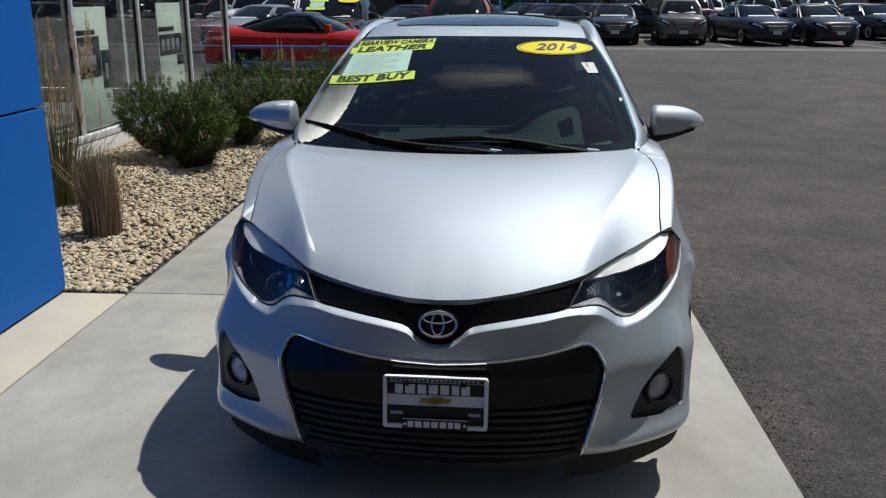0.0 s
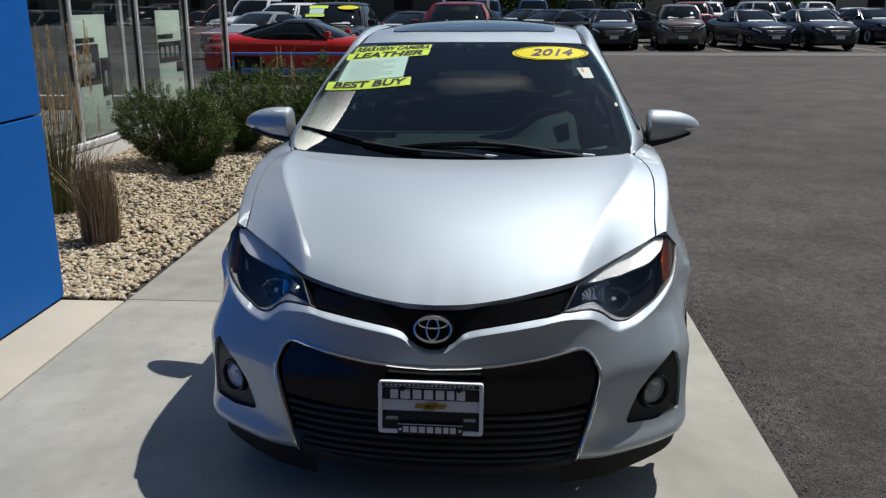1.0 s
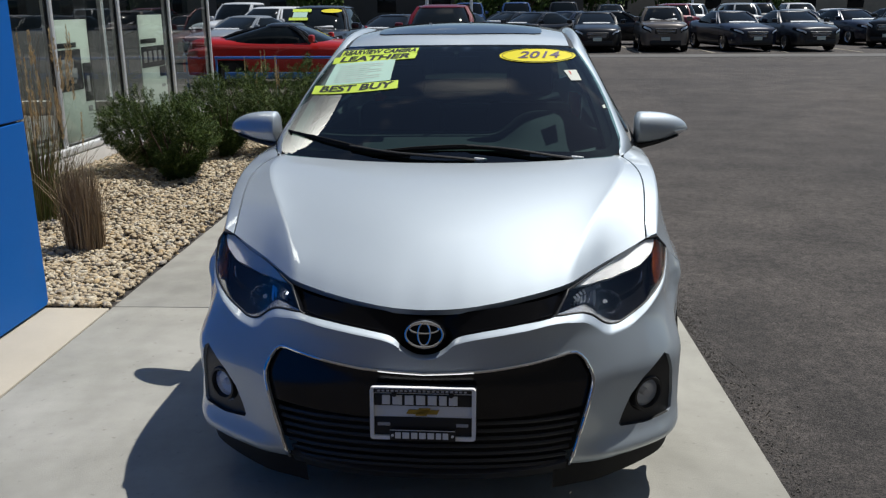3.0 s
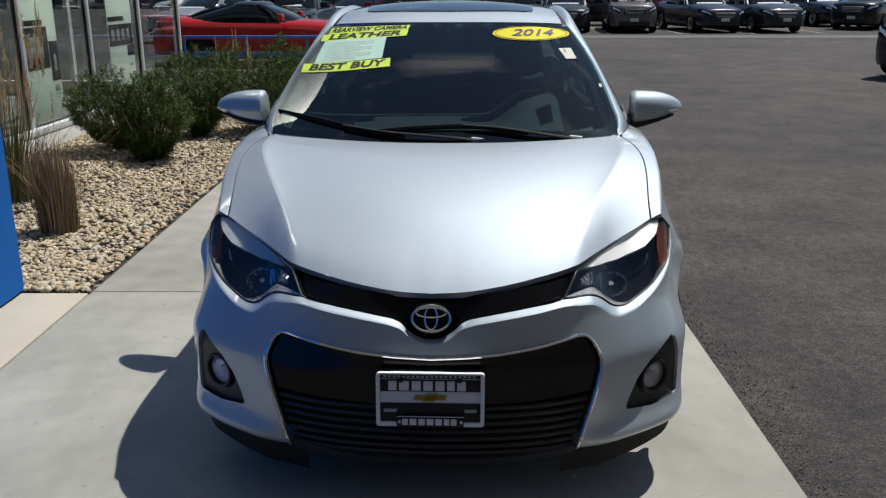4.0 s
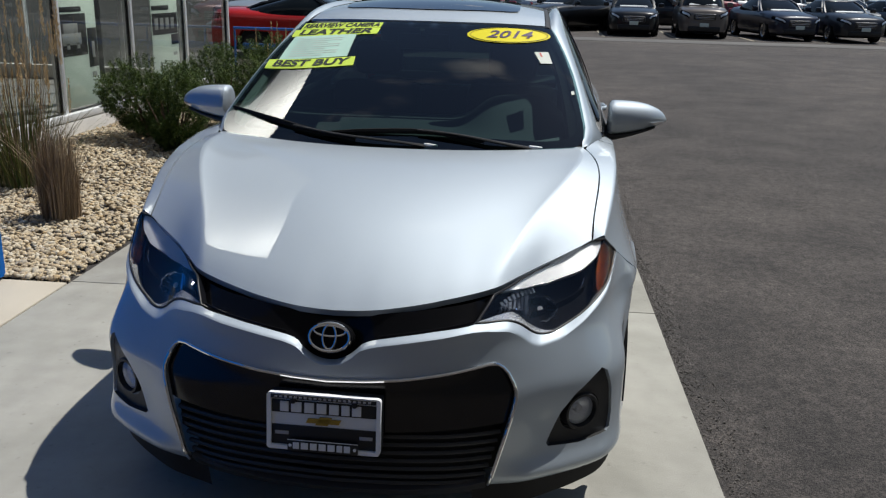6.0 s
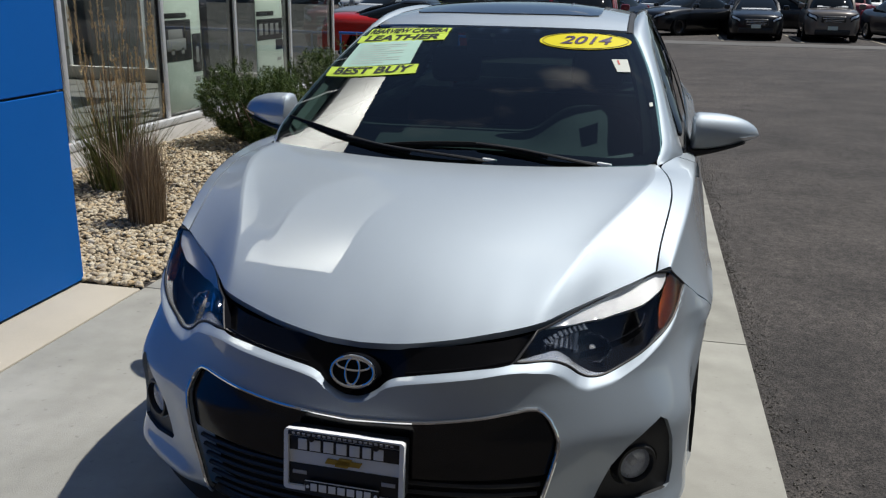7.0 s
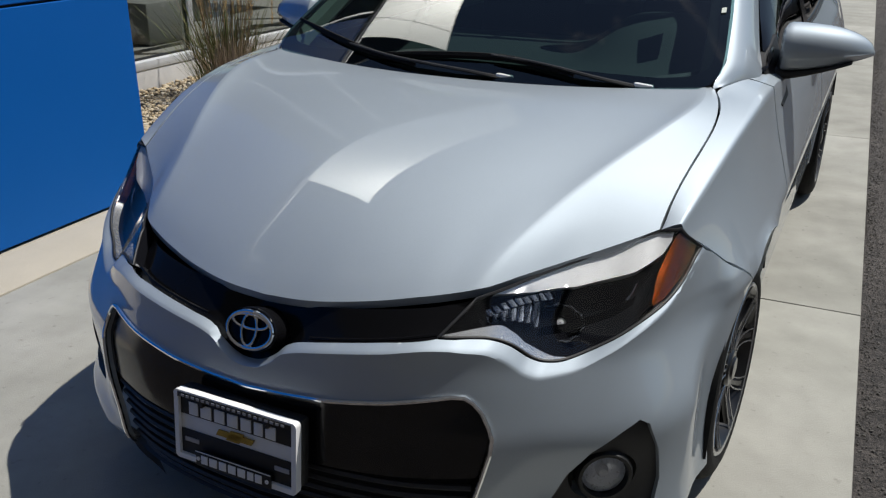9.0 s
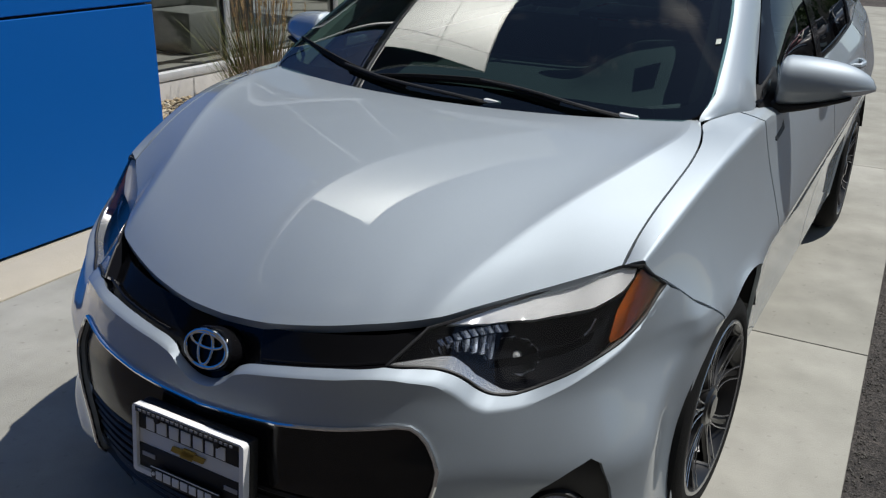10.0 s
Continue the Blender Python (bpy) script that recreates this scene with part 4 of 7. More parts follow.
def build_flanks(car):

    def strip(name, outline, label=""):
        for sgn in (1, -1):
            bm = bmesh.new()
            sheet(bm, outline, flank, .035, (), 0, .012, step_v=.028, lines=[[(y, q) for y in np.arange(.46, 4.5, .02)] for q in (EDGE_Q - .024, EDGE_Q - .008, EDGE_Q + .008, EDGE_Q + .03)])
            if sgn < 0:
                for v in bm.verts:
                    v.co.x = -v.co.x
            yield part(name, bm, SILVER, car, label, 40)

    # fender: from the lamp and bumper seam round the wheel to the door
    fen = []
    fen += [(.505, .998)] + [(y, .998) for y in np.linspace(.58, 1.27, 12)]
    fen += [(1.285, .95), (1.31, .8), (1.345, .6), (1.36, .4), (1.365, .2), (1.365, .02)]
    fen += on_flank([p for p in arch(ARCH_Y[0], ARCH_R, -17, 119.5, 24)])
    fen += on_flank([(.770, .6650), (.736, .6935), (.701, .7165)]) + [(.639, .569), (.601, .648), (.565, .722), (.549, .756), (.538, .795), (.528, .834), (.526, .870)]
    list(strip("fender", inset(fen, .0015), "silver front fender"))
    # doors
    door1 = [(1.37, .07), (1.37, .25), (1.365, .4), (1.35, .6), (1.315, .8), (1.29, .95), (1.28, .998)] + [(y, .998) for y in np.linspace(1.4, 2.38, 8)] + [(2.40, .8), (2.42, .5), (2.42, .07)]
    doors = list(strip("front_door", inset(door1, .002), "silver front door"))
    door2 = [(2.428, .07), (2.428, .5), (2.408, .8), (2.39, .998)] + [(y, .998) for y in np.linspace(2.6, 3.4, 7)] + on_flank([(3.46, .92), (3.42, .80)]) + on_flank(arch(ARCH_Y[1], ARCH_R + .03, 118, 166, 8)) + [(3.25, .07)]
    doors2 = list(strip("rear_door", inset(door2, .002), "silver rear door"))
    rear = [(3.41, .998)] + [(y, .998) for y in np.linspace(3.6, 4.45, 7)] + [(4.5, .8), (4.52, .5), (4.50, .2), (4.45, .05), (4.02, .02)] + on_flank(arch(ARCH_Y[1], ARCH_R, -18, 150, 20)) + on_flank([(3.425, .70), (3.43, .80), (3.47, .92)])
    list(strip("rear_quarter", inset(rear, .0015), "silver rear quarter panel"))
    # sill between the wheels
    for sgn in (1, -1):
        bm = bmesh.new()
        grid(bm, lambda a, b: Vector((sgn * (SILL_X(1.3 + 2 * a) - .004 - .02 * b * b), 1.29 + 2.02 * a, .245 - .085 * b)), 20, 5)
        part("sill", bm, SILVER, car, "silver sill")
        # wheel wells
        for wy in ARCH_Y:
            bm = bmesh.new()
            rows = []
            for x in (.862, .62, .58):
                rows.append([bm.verts.new((sgn * x, wy + (ARCH_R + .015) * math.cos(a), WHEEL_Z + (ARCH_R + .015) * math.sin(a))) for a in np.linspace(radians(21), radians(184), 25)])
            for j in range(2):
                for k in range(24):
                    bm.faces.new((rows[j][k], rows[j][k + 1], rows[j + 1][k + 1], rows[j + 1][k]))
            bm.faces.new(rows[2])
            part("wheel_well", bm, DARK_GAP, car)
    # door handles
    for sgn, d in zip((1, -1), doors):
        for yy, dd in ((2.17, d), (3.10, doors2[0 if sgn > 0 else 1])):
            q = flank_q(yy, .935)
            p = flank(yy, q)
            bm = bmesh.new()
            tube(bm, [(sgn * (p.x - .012), yy - .095, p.z), (sgn * (p.x + .018), yy - .085, p.z), (sgn * (p.x + .027), yy - .03, p.z), (sgn * (p.x + .027), yy + .03, p.z), (sgn * (p.x + .018), yy + .085, p.z), (sgn * (p.x - .012), yy + .095, p.z)], .012, 8)
            part("door_handle", bm, SILVER, dd, "silver grab handle")
    # dark inside of the shell
    bm = bmesh.new()
    grid(bm, lambda a, b: Vector(((a * 2 - 1) * (.66 + .04 * b), .25 + .15 * abs(a * 2 - 1) + b * .74, .66 + b * .27)), 8, 6)
    grid(bm, lambda a, b: Vector(((a * 2 - 1) * .60, .13 + .25 * abs(a * 2 - 1) ** 2, .17 + b * .5)), 10, 4)
    box(bm, (-.57, .5, .17), (.57, 4.4, .24))
    part("underbody", bm, DARK_GAP, car)


def build_cabin(car):
    # windscreen with its black border
    half = [(0, 0), (.5, 0), (.717, -.010), (.839, -.030), (.926, -.036), (.961, -.028), (.986, .004), (1.0, .07), (1.0, .15), (1.0, .5), (.995, .9), (.985, .985), (.5, .99), (0, .992)]
    ws = half + [(-u, v) for u, v in reversed(half[1:-1])]
    bm = bmesh.new()
    sheet(bm, ws, windscreen, .07, (), 0, 0, step_v=.06)
    glass = part("windscreen", bm, WINDSHIELD, car, "clear laminated windscreen with paper sale strips", 60)
    glass.visible_shadow = False
    facing(glass, (0, -1, 1))
    half = [(0, .10), (.30, .098), (.52, .091), (.664, .075), (.80, .05), (.902, .038), (.94, .055), (.958, .087), (.964, .186), (.957, .375), (.95, .7), (.935, .90), (.90, .935), (.5, .95), (0, .955)]
    inner = half + [(-u, v) for u, v in reversed(half[1:-1])]
    bm = bmesh.new()
    sheet(bm, ws, windscreen, .06, [inner], -.006, 0, step_v=.05)
    part("black_border", bm, GLOSS_BLACK, glass)
    build_stickers(glass)
    # cowl under the wipers
    bm = bmesh.new()
    grid(bm, lambda a, b: Vector(((a * 2 - 1) * .70, (.965 + .14 * abs(a * 2 - 1) ** 2.4) + b * (.09 + .12 * abs(a * 2 - 1) ** 2.5), 1.003 + .014 * abs(a * 2 - 1) ** 2 + (.014 + .03 * (a * 2 - 1) ** 2) * b - .02 * math.sin(math.pi * b))), 40, 6)
    part("cowl", bm, TRIM_BLACK, car, "black plastic cowl below the windscreen")
    bm = bmesh.new()
    for k in range(14):
        x = .40 + k * .018
        box(bm, (x, 1.02 + .06 * (x / .7) ** 2, 1.010), (x + .008, 1.07 + .08 * (x / .7) ** 2, 1.017), .001)
    part("cowl_louvre", bm, TRIM_BLACK, car)

    # wipers
    def wiper(p0, p1, name="wiper"):
        arm = [Vector(p) for p in p0]
        bm = bmesh.new()
        tube(bm, curve3(arm, 14), [.011 - .005 * k / 14 for k in range(15)], 8, flat=.6)
        w = part(name, bm, TRIM_BLACK, car, "black wiper arm lying on the glass")
        bm = bmesh.new()
        tube(bm, curve3([Vector(p) for p in p1], 16), [.004 + .004 * math.sin(math.pi * k / 16) for k in range(17)], 6, flat=1.4)
        part("wiper_blade", bm, RUBBER, w)
        bm = bmesh.new()
        box(bm, (-.022, -.010, -.008), (.030, .010, .012), .005, Matrix.Translation(arm[0]) @ Euler((0, .1, radians(12))).to_matrix().to_4x4())
        part("pivot_cap", bm, SATIN, w)

    def on_glass(u, v, o):
        p = windscreen(u, v)
        return p + Vector((0, -.5, .86)) * o

    wiper([(.515, 1.062, 1.030), on_glass(.567, .040, .014), on_glass(.33, .082, .020), on_glass(.113, .104, .018)], [on_glass(.472, .056, .008), on_glass(.188, .104, .009), on_glass(-.141, .097, .008), on_glass(-.415, .073, .006)])
    wiper([(.130, 1.035, 1.026), on_glass(.057, .030, .014), on_glass(-.302, .055, .020), on_glass(-.566, .090, .018)], [on_glass(-.208, .044, .008), on_glass(-.472, .082, .009), on_glass(-.72, .118, .009), on_glass(-.980, .116, .006)])

    # roof with its glass panel and the dark drip channels
    bm = bmesh.new()
    rows = grid(bm, lambda a, b: roof((a * 2 - 1) * .94, .012 + b * .985), 40, 40)
    edge_loop(bm, rows, Vector((0, 0, -.014)))
    top = part("roof", bm, SILVER, car, "silver roof", 40)
    bm = bmesh.new()
    pan = [(-.66, .135), (-.72, .15), (-.735, .18), (-.735, .40), (-.70, .43), (0, .435), (.70, .43), (.735, .40), (.735, .18), (.72, .15), (.66, .135), (.3, .118), (0, .112), (-.3, .118)]
    sheet(bm, pan, roof, .06, (), .005, .004, step_v=.025)
    part("sunroof", bm, material("sunroof_glass", (.006, .009, .016), .06, 0, 1.0, .01, vary=.2), top, "dark glass sunroof panel")
    for sgn in (1, -1):
        bm = bmesh.new()
        rows = [[bm.verts.new(roof(sgn * u, .01 + .98 * k / 40) + Vector((0, 0, dz))) for k in range(41)] for u, dz in ((.935, -.010), (.95, -.004), (.972, -.004), (.99, -.010))]
        for j in range(3):
            for k in range(40):
                bm.faces.new((rows[j][k], rows[j][k + 1], rows[j + 1][k + 1], rows[j + 1][k]))
        part("drip_channel", bm, TRIM_BLACK, top)

    # pillars and side frames
    for sgn in (1, -1):
        bm = bmesh.new()
        n = 44
        inner_edge, outer_edge = [], []
        in_path = [Vector((.692, 1.105, 1.033)), windscreen(.972, -.020), windscreen(.99, .06), windscreen(.99, .2), windscreen(.99, .45), windscreen(.99, .72), windscreen(.985, .985)]
        out_path = [Vector((WAIST_X(1.13) + .002, 1.13, WAIST_Z(1.13))), Vector((WAIST_X(1.28) + .002, 1.28, WAIST_Z(1.28) - .002)), Vector((WAIST_X(1.375) + .004, 1.375, WAIST_Z(1.375) + .004)), rail(1.47), rail(1.66), rail(1.84), rail(2.04)]
        ins_, outs_ = curve3(in_path, 24), curve3(out_path, 24)
        for k in range(n + 1):
            if k <= 24:
                a, b = ins_[k], outs_[k]
            else:
                g = (k - 24) / (n - 24)
                a = roof(.985, .01 + .985 * g)
                b = rail(2.04 + (3.30 - 2.04) * g)
            inner_edge.append(a)
            outer_edge.append(b)
        rows = []
        for j in range(9):
            f = j / 8
            row = []
            for k, (a, b) in enumerate(zip(inner_edge, outer_edge)):
                p = a.lerp(b, f)
                outn = Vector((.62, -.12, .62)).normalized()
                p = p + outn * .014 * math.sin(math.pi * (f ** .8)) * (.55 + .45 * smoothstep(2, 9, k))
                if f == 0:
                    p = p + Vector((0, 0, -.006))
                row.append(bm.verts.new((p.x * sgn, p.y, p.z)))
            rows.append(row)
        for j in range(8):
            for k in range(n):
                bm.faces.new((rows[j][k], rows[j][k + 1], rows[j + 1][k + 1], rows[j + 1][k]))
        part("side_frame", bm, SILVER, car, "silver windscreen pillar and roof edge", 50)
        # door windows, black pillar and frames
        def win(name, outline, mat, off, label=""):
            bm = bmesh.new()
            sheet(bm, outline, house, .06, (), off, .004, step_v=.1)
            if sgn < 0:
                for v in bm.verts:
                    v.co.x = -v.co.x
            return facing(part(name, bm, mat, car, label, 60), (1, 0, 0))

        w1 = [(1.53, .03), (2.33, .03), (2.30, .90), (2.05, .915), (1.95, .88), (1.80, .80), (1.66, .52)]
        w2 = [(2.44, .03), (3.30, .03), (3.36, .25), (3.33, .75), (3.2, .88), (2.9, .92), (2.42, .91)]
        for o in (win("door_window", w1, FRONT_GLASS, -.004, "clear front door glass"), win("door_window", w2, SIDE_GLASS, -.004, "dark tinted door glass")):
            o.visible_shadow = False
        hole = [inset(w1, .0), inset(w2, .0)]
        allw = [(1.37, .0), (3.42, .0), (3.46, .3), (3.42, .9), (3.2, .985), (2.2, .99), (1.95, .985), (1.6, .97), (1.46, .9)]
        bm = bmesh.new()
        sheet(bm, allw, house, .06, hole, -.001, .012, step_v=.08)
        if sgn < 0:
            for v in bm.verts:
                v.co.x = -v.co.x
        part("window_frame", bm, GLOSS_BLACK, car, "gloss black window surround", 50)
        # rear pillar
        bm = bmesh.new()
        cp = [(3.42, .0), (4.03, .0), (4.0, .6), (3.6, .99), (3.2, .99), (3.42, .9), (3.46, .3)]
        sheet(bm, cp, house, .06, (), .001, .012, step_v=.08)
        if sgn < 0:
            for v in bm.verts:
                v.co.x = -v.co.x
        part("rear_pillar", bm, SILVER, car, "silver rear pillar", 50)

    build_interior(car)



def build_stickers(glass):
    """Sale strips, a year oval and small tags stuck to the windscreen."""
    lime = material("fluorescent_lime_paper", (.62, .80, .08), .6, vary=.08, scale=12)
    mint = material("mint_paper", (.46, .68, .58), .65, vary=.15, scale=9)
    yellow = material("sticker_yellow", (.78, .68, .008), .6, vary=.05, spec=.25)
    ink = material("black_ink", (.012, .02, .012), .6)
    purple_ink = material("purple_ink", (.040, .012, .075), .6)
    white = material("tag_white", (.56, .60, .54), .6, vary=.25, scale=60)
    red_ink = material("red_ink", (.5, .05, .03), .6)

    def quad(a, b, c, d):
        """A flat field between four corners (u, v): lower left, lower right, upper right, upper left."""
        def surf(x, y, o):
            u = (a[0] * (1 - x) + b[0] * x) * (1 - y) + (d[0] * (1 - x) + c[0] * x) * y
            v = (a[1] * (1 - x) + b[1] * x) * (1 - y) + (d[1] * (1 - x) + c[1] * x) * y
            return windscreen(u, v) + Vector((0, -.5, .86)) * o
        return surf

    def strip(name, field, mat, label):
        bm = bmesh.new()
        rows = grid(bm, lambda x, y: field(x, y, .0035), 12, 3)
        edge_loop(bm, rows, Vector((0, .001, -.0018)))
        return part(name, bm, mat, glass, label)

    def letters(text, field, wide, high, parent, mat, o=.0052, size=1.02, stretch=1.0, shear=.18, bold=.036):
        words(text, size, lambda x, y: field(.5 + x / wide, .5 + y / high, o), mat, parent, "lettering", bold, shear, stretch)

    f = quad((-.962, .454), (-.372, .547), (-.382, .621), (-.976, .535))
    s1 = strip("sale_strip", f, lime, "lime paper strip reading BEST BUY")
    letters("BEST BUY", f, 5.2, 1.05, s1, ink)
    f = quad((-.962, .783), (-.314, .852), (-.308, .915), (-.985, .862))
    s2 = strip("sale_strip", f, lime, "lime paper strip reading LEATHER")
    letters("LEATHER", f, 5.0, .95, s2, ink)
    f = quad((-.94, .868), (-.315, .918), (-.307, .975), (-.952, .948))
    s3 = strip("sale_strip", f, lime, "lime paper strip reading REARVIEW CAMERA")
    letters("REARVIEW CAMERA", f, 9.6, 1.1, s3, ink)
    f = quad((-.900, .548), (-.44, .622), (-.461, .842), (-.926, .785))
    paper = strip("price_sheet", f, mint, "pale mint price sheet")
    for k in range(9):
        bm = bmesh.new()
        y0 = .10 + k * .092
        grid(bm, lambda x, y: f(.12 + (.70 if k % 3 else .5) * x, y0 + .022 * y, .0045), 4, 1)
        part("print_line", bm, white, paper)
    # year oval
    mid = (.645, .881)
    def oval(k, o):
        return lambda x, y: windscreen(mid[0] + .302 * k * x + .016 * y, mid[1] + .003 * x + .084 * k * y) + Vector((0, -.5, .86)) * o

    def disc(fn):
        bm = bmesh.new()
        rings = [[bm.verts.new(fn(q * math.cos(6.2832 * k / 40), q * math.sin(6.2832 * k / 40))) for k in range(40)] for q in (1, .7, .35)]
        for j in range(2):
            for k in range(40):
                bm.faces.new((rings[j][k], rings[j][(k + 1) % 40], rings[j + 1][(k + 1) % 40], rings[j + 1][k]))
        bm.faces.new(rings[2])
        return bm

    ov = part("year_sticker", disc(oval(1.0, .0030)), yellow, glass, "yellow oval sticker reading 2014")
    ring = bmesh.new()
    tube(ring, [oval(.93, .0042)(math.cos(a), math.sin(a)) for a in (6.2832 * k / 48 for k in range(48))], .0012, 4, True)
    part("year_ring", ring, purple_ink, ov)
    g = oval(1.0, .0050)
    words("2014", 1.35, lambda x, y: g(x / 2.55, y / 1.05), purple_ink, ov, "lettering", .024, .28, 1.0)
    # small tag and dot at the side
    f = quad((.814, .603), (.888, .599), (.886, .711), (.792, .710))
    tag = strip("service_tag", f, white, "small white service sticker")
    bm = bmesh.new()
    grid(bm, lambda x, y: f(.30 + .12 * x, .55 + .35 * y, .005), 1, 1)
    part("red_mark", bm, red_ink, tag)
    f = quad((.958, .322), (.975, .322), (.975, .350), (.958, .350))
    strip("stick_on_dot", f, white, "small white stick-on square")


def build_interior(car):
    # dashboard with its cowl over the dials
    bm = bmesh.new()

    def dash(a, b):
        x = (a * 2 - 1) * .69
        y = 1.12 + .10 * (x / .68) ** 2 + b * .66
        z = .985 + .066 * smoothstep(0, .85, b) + .095 * math.exp(-((x - .42) / .18) ** 4) * smoothstep(.30, .66, b) - .25 * smoothstep(.90, 1, b)
        return Vector((x, y, z))

    grid(bm, dash, 60, 24)
    part("dashboard", bm, CABIN_GREY, car, "grey dashboard")
    bm = bmesh.new()
    box(bm, (-.66, 1.5, .30), (.66, 1.56, .86), .02)
    box(bm, (-.78, 1.35, .25), (-.71, 3.3, 1.0), .02)
    box(bm, (.71, 1.35, .25), (.78, 3.3, 1.0), .02)
    box(bm, (-.70, 1.3, .22), (.70, 3.6, .27), .01)
    box(bm, (-.66, 3.35, .27), (.66, 3.55, .98), .05)
    part("cabin_trim", bm, CABIN, car)
    # headliner and rear shelf
    bm = bmesh.new()
    grid(bm, lambda a, b: roof((a * 2 - 1) * .9, .02 + b * .95) + Vector((0, 0, -.035)), 12, 12)
    part("headliner", bm, CABIN, car)
    bm = bmesh.new()
    box(bm, (-.6, 3.5, .99), (.6, 4.0, 1.02), .01)
    part("rear_shelf", bm, CABIN, car)
    for x in (-.36, .36):
        bm = bmesh.new()
        box(bm, (x - .25, 1.95, .42), (x + .25, 2.45, .58), .06)
        s = part("seat", bm, LEATHER, car, "black leather front seat")
        bm = bmesh.new()
        box(bm, (x - .24, -.07, 0), (x + .24, .07, .60), .06, Matrix.Translation((0, 2.42, .52)) @ Euler((radians(-14), 0, 0)).to_matrix().to_4x4())
        part("backrest", bm, LEATHER, s)
        bm = bmesh.new()
        box(bm, (x - .13, -.05, .0), (x + .13, .05, .18), .045, Matrix.Translation((0, 2.575, 1.13)) @ Euler((radians(-10), 0, 0)).to_matrix().to_4x4())
        part("headrest", bm, LEATHER, s)
    # pale trim inside the windscreen pillars, the driver's painted near black for shade
    pale = material("pale_pillar_trim", (.26, .28, .25), .7, vary=.15, scale=9, bump=.15, bump_scale=400)
    for sgn in (1, -1):
        bm = bmesh.new()
        rows = []
        for du, dep in ((.965, -.012), (.915, -.022), (.905, -.055), (.955, -.085)):
            rows.append([bm.verts.new(windscreen(sgn * du, .05 + .90 * k / 16) + Vector((0, -.5, .86)) * dep) for k in range(17)])
        for j in range(3):
            for k in range(16):
                bm.faces.new((rows[j][k], rows[j][k + 1], rows[j + 1][k + 1], rows[j + 1][k]))
        part("pillar_trim", bm, LEATHER if sgn > 0 else pale, car, "inner trim of the windscreen pillar")
    # steering wheel
    bm = bmesh.new()
    m = Matrix.Translation((.36, 1.66, .90)) @ Euler((radians(65), 0, 0)).to_matrix().to_4x4()
    tube(bm, [m @ Vector((.185 * math.cos(a), .185 * math.sin(a), 0)) for a in (2 * math.pi * k / 32 for k in range(32))], .015, 8, True)
    w = part("steering_wheel", bm, LEATHER, car, "black steering wheel")
    bm = bmesh.new()
    box(bm, (-.07, -.06, -.03), (.07, .06, .01), .02, m)
    for a in (0, 180, 270):
        tube(bm, [m @ Vector((.05 * math.cos(radians(a)), .05 * math.sin(radians(a)), -.01)), m @ Vector((.18 * math.cos(radians(a)), .18 * math.sin(radians(a)), 0))], .014, 6)
    part("wheel_hub", bm, CABIN, w)
    # rear-view mirror
    bm = bmesh.new()
    box(bm, (-.115, 1.735, 1.325), (.115, 1.765, 1.395), .014)
    tube(bm, [(0, 1.74, 1.38), (0, 1.70, 1.415)], .012, 8)
    part("inside_mirror", bm, CABIN, car, "black inside mirror")


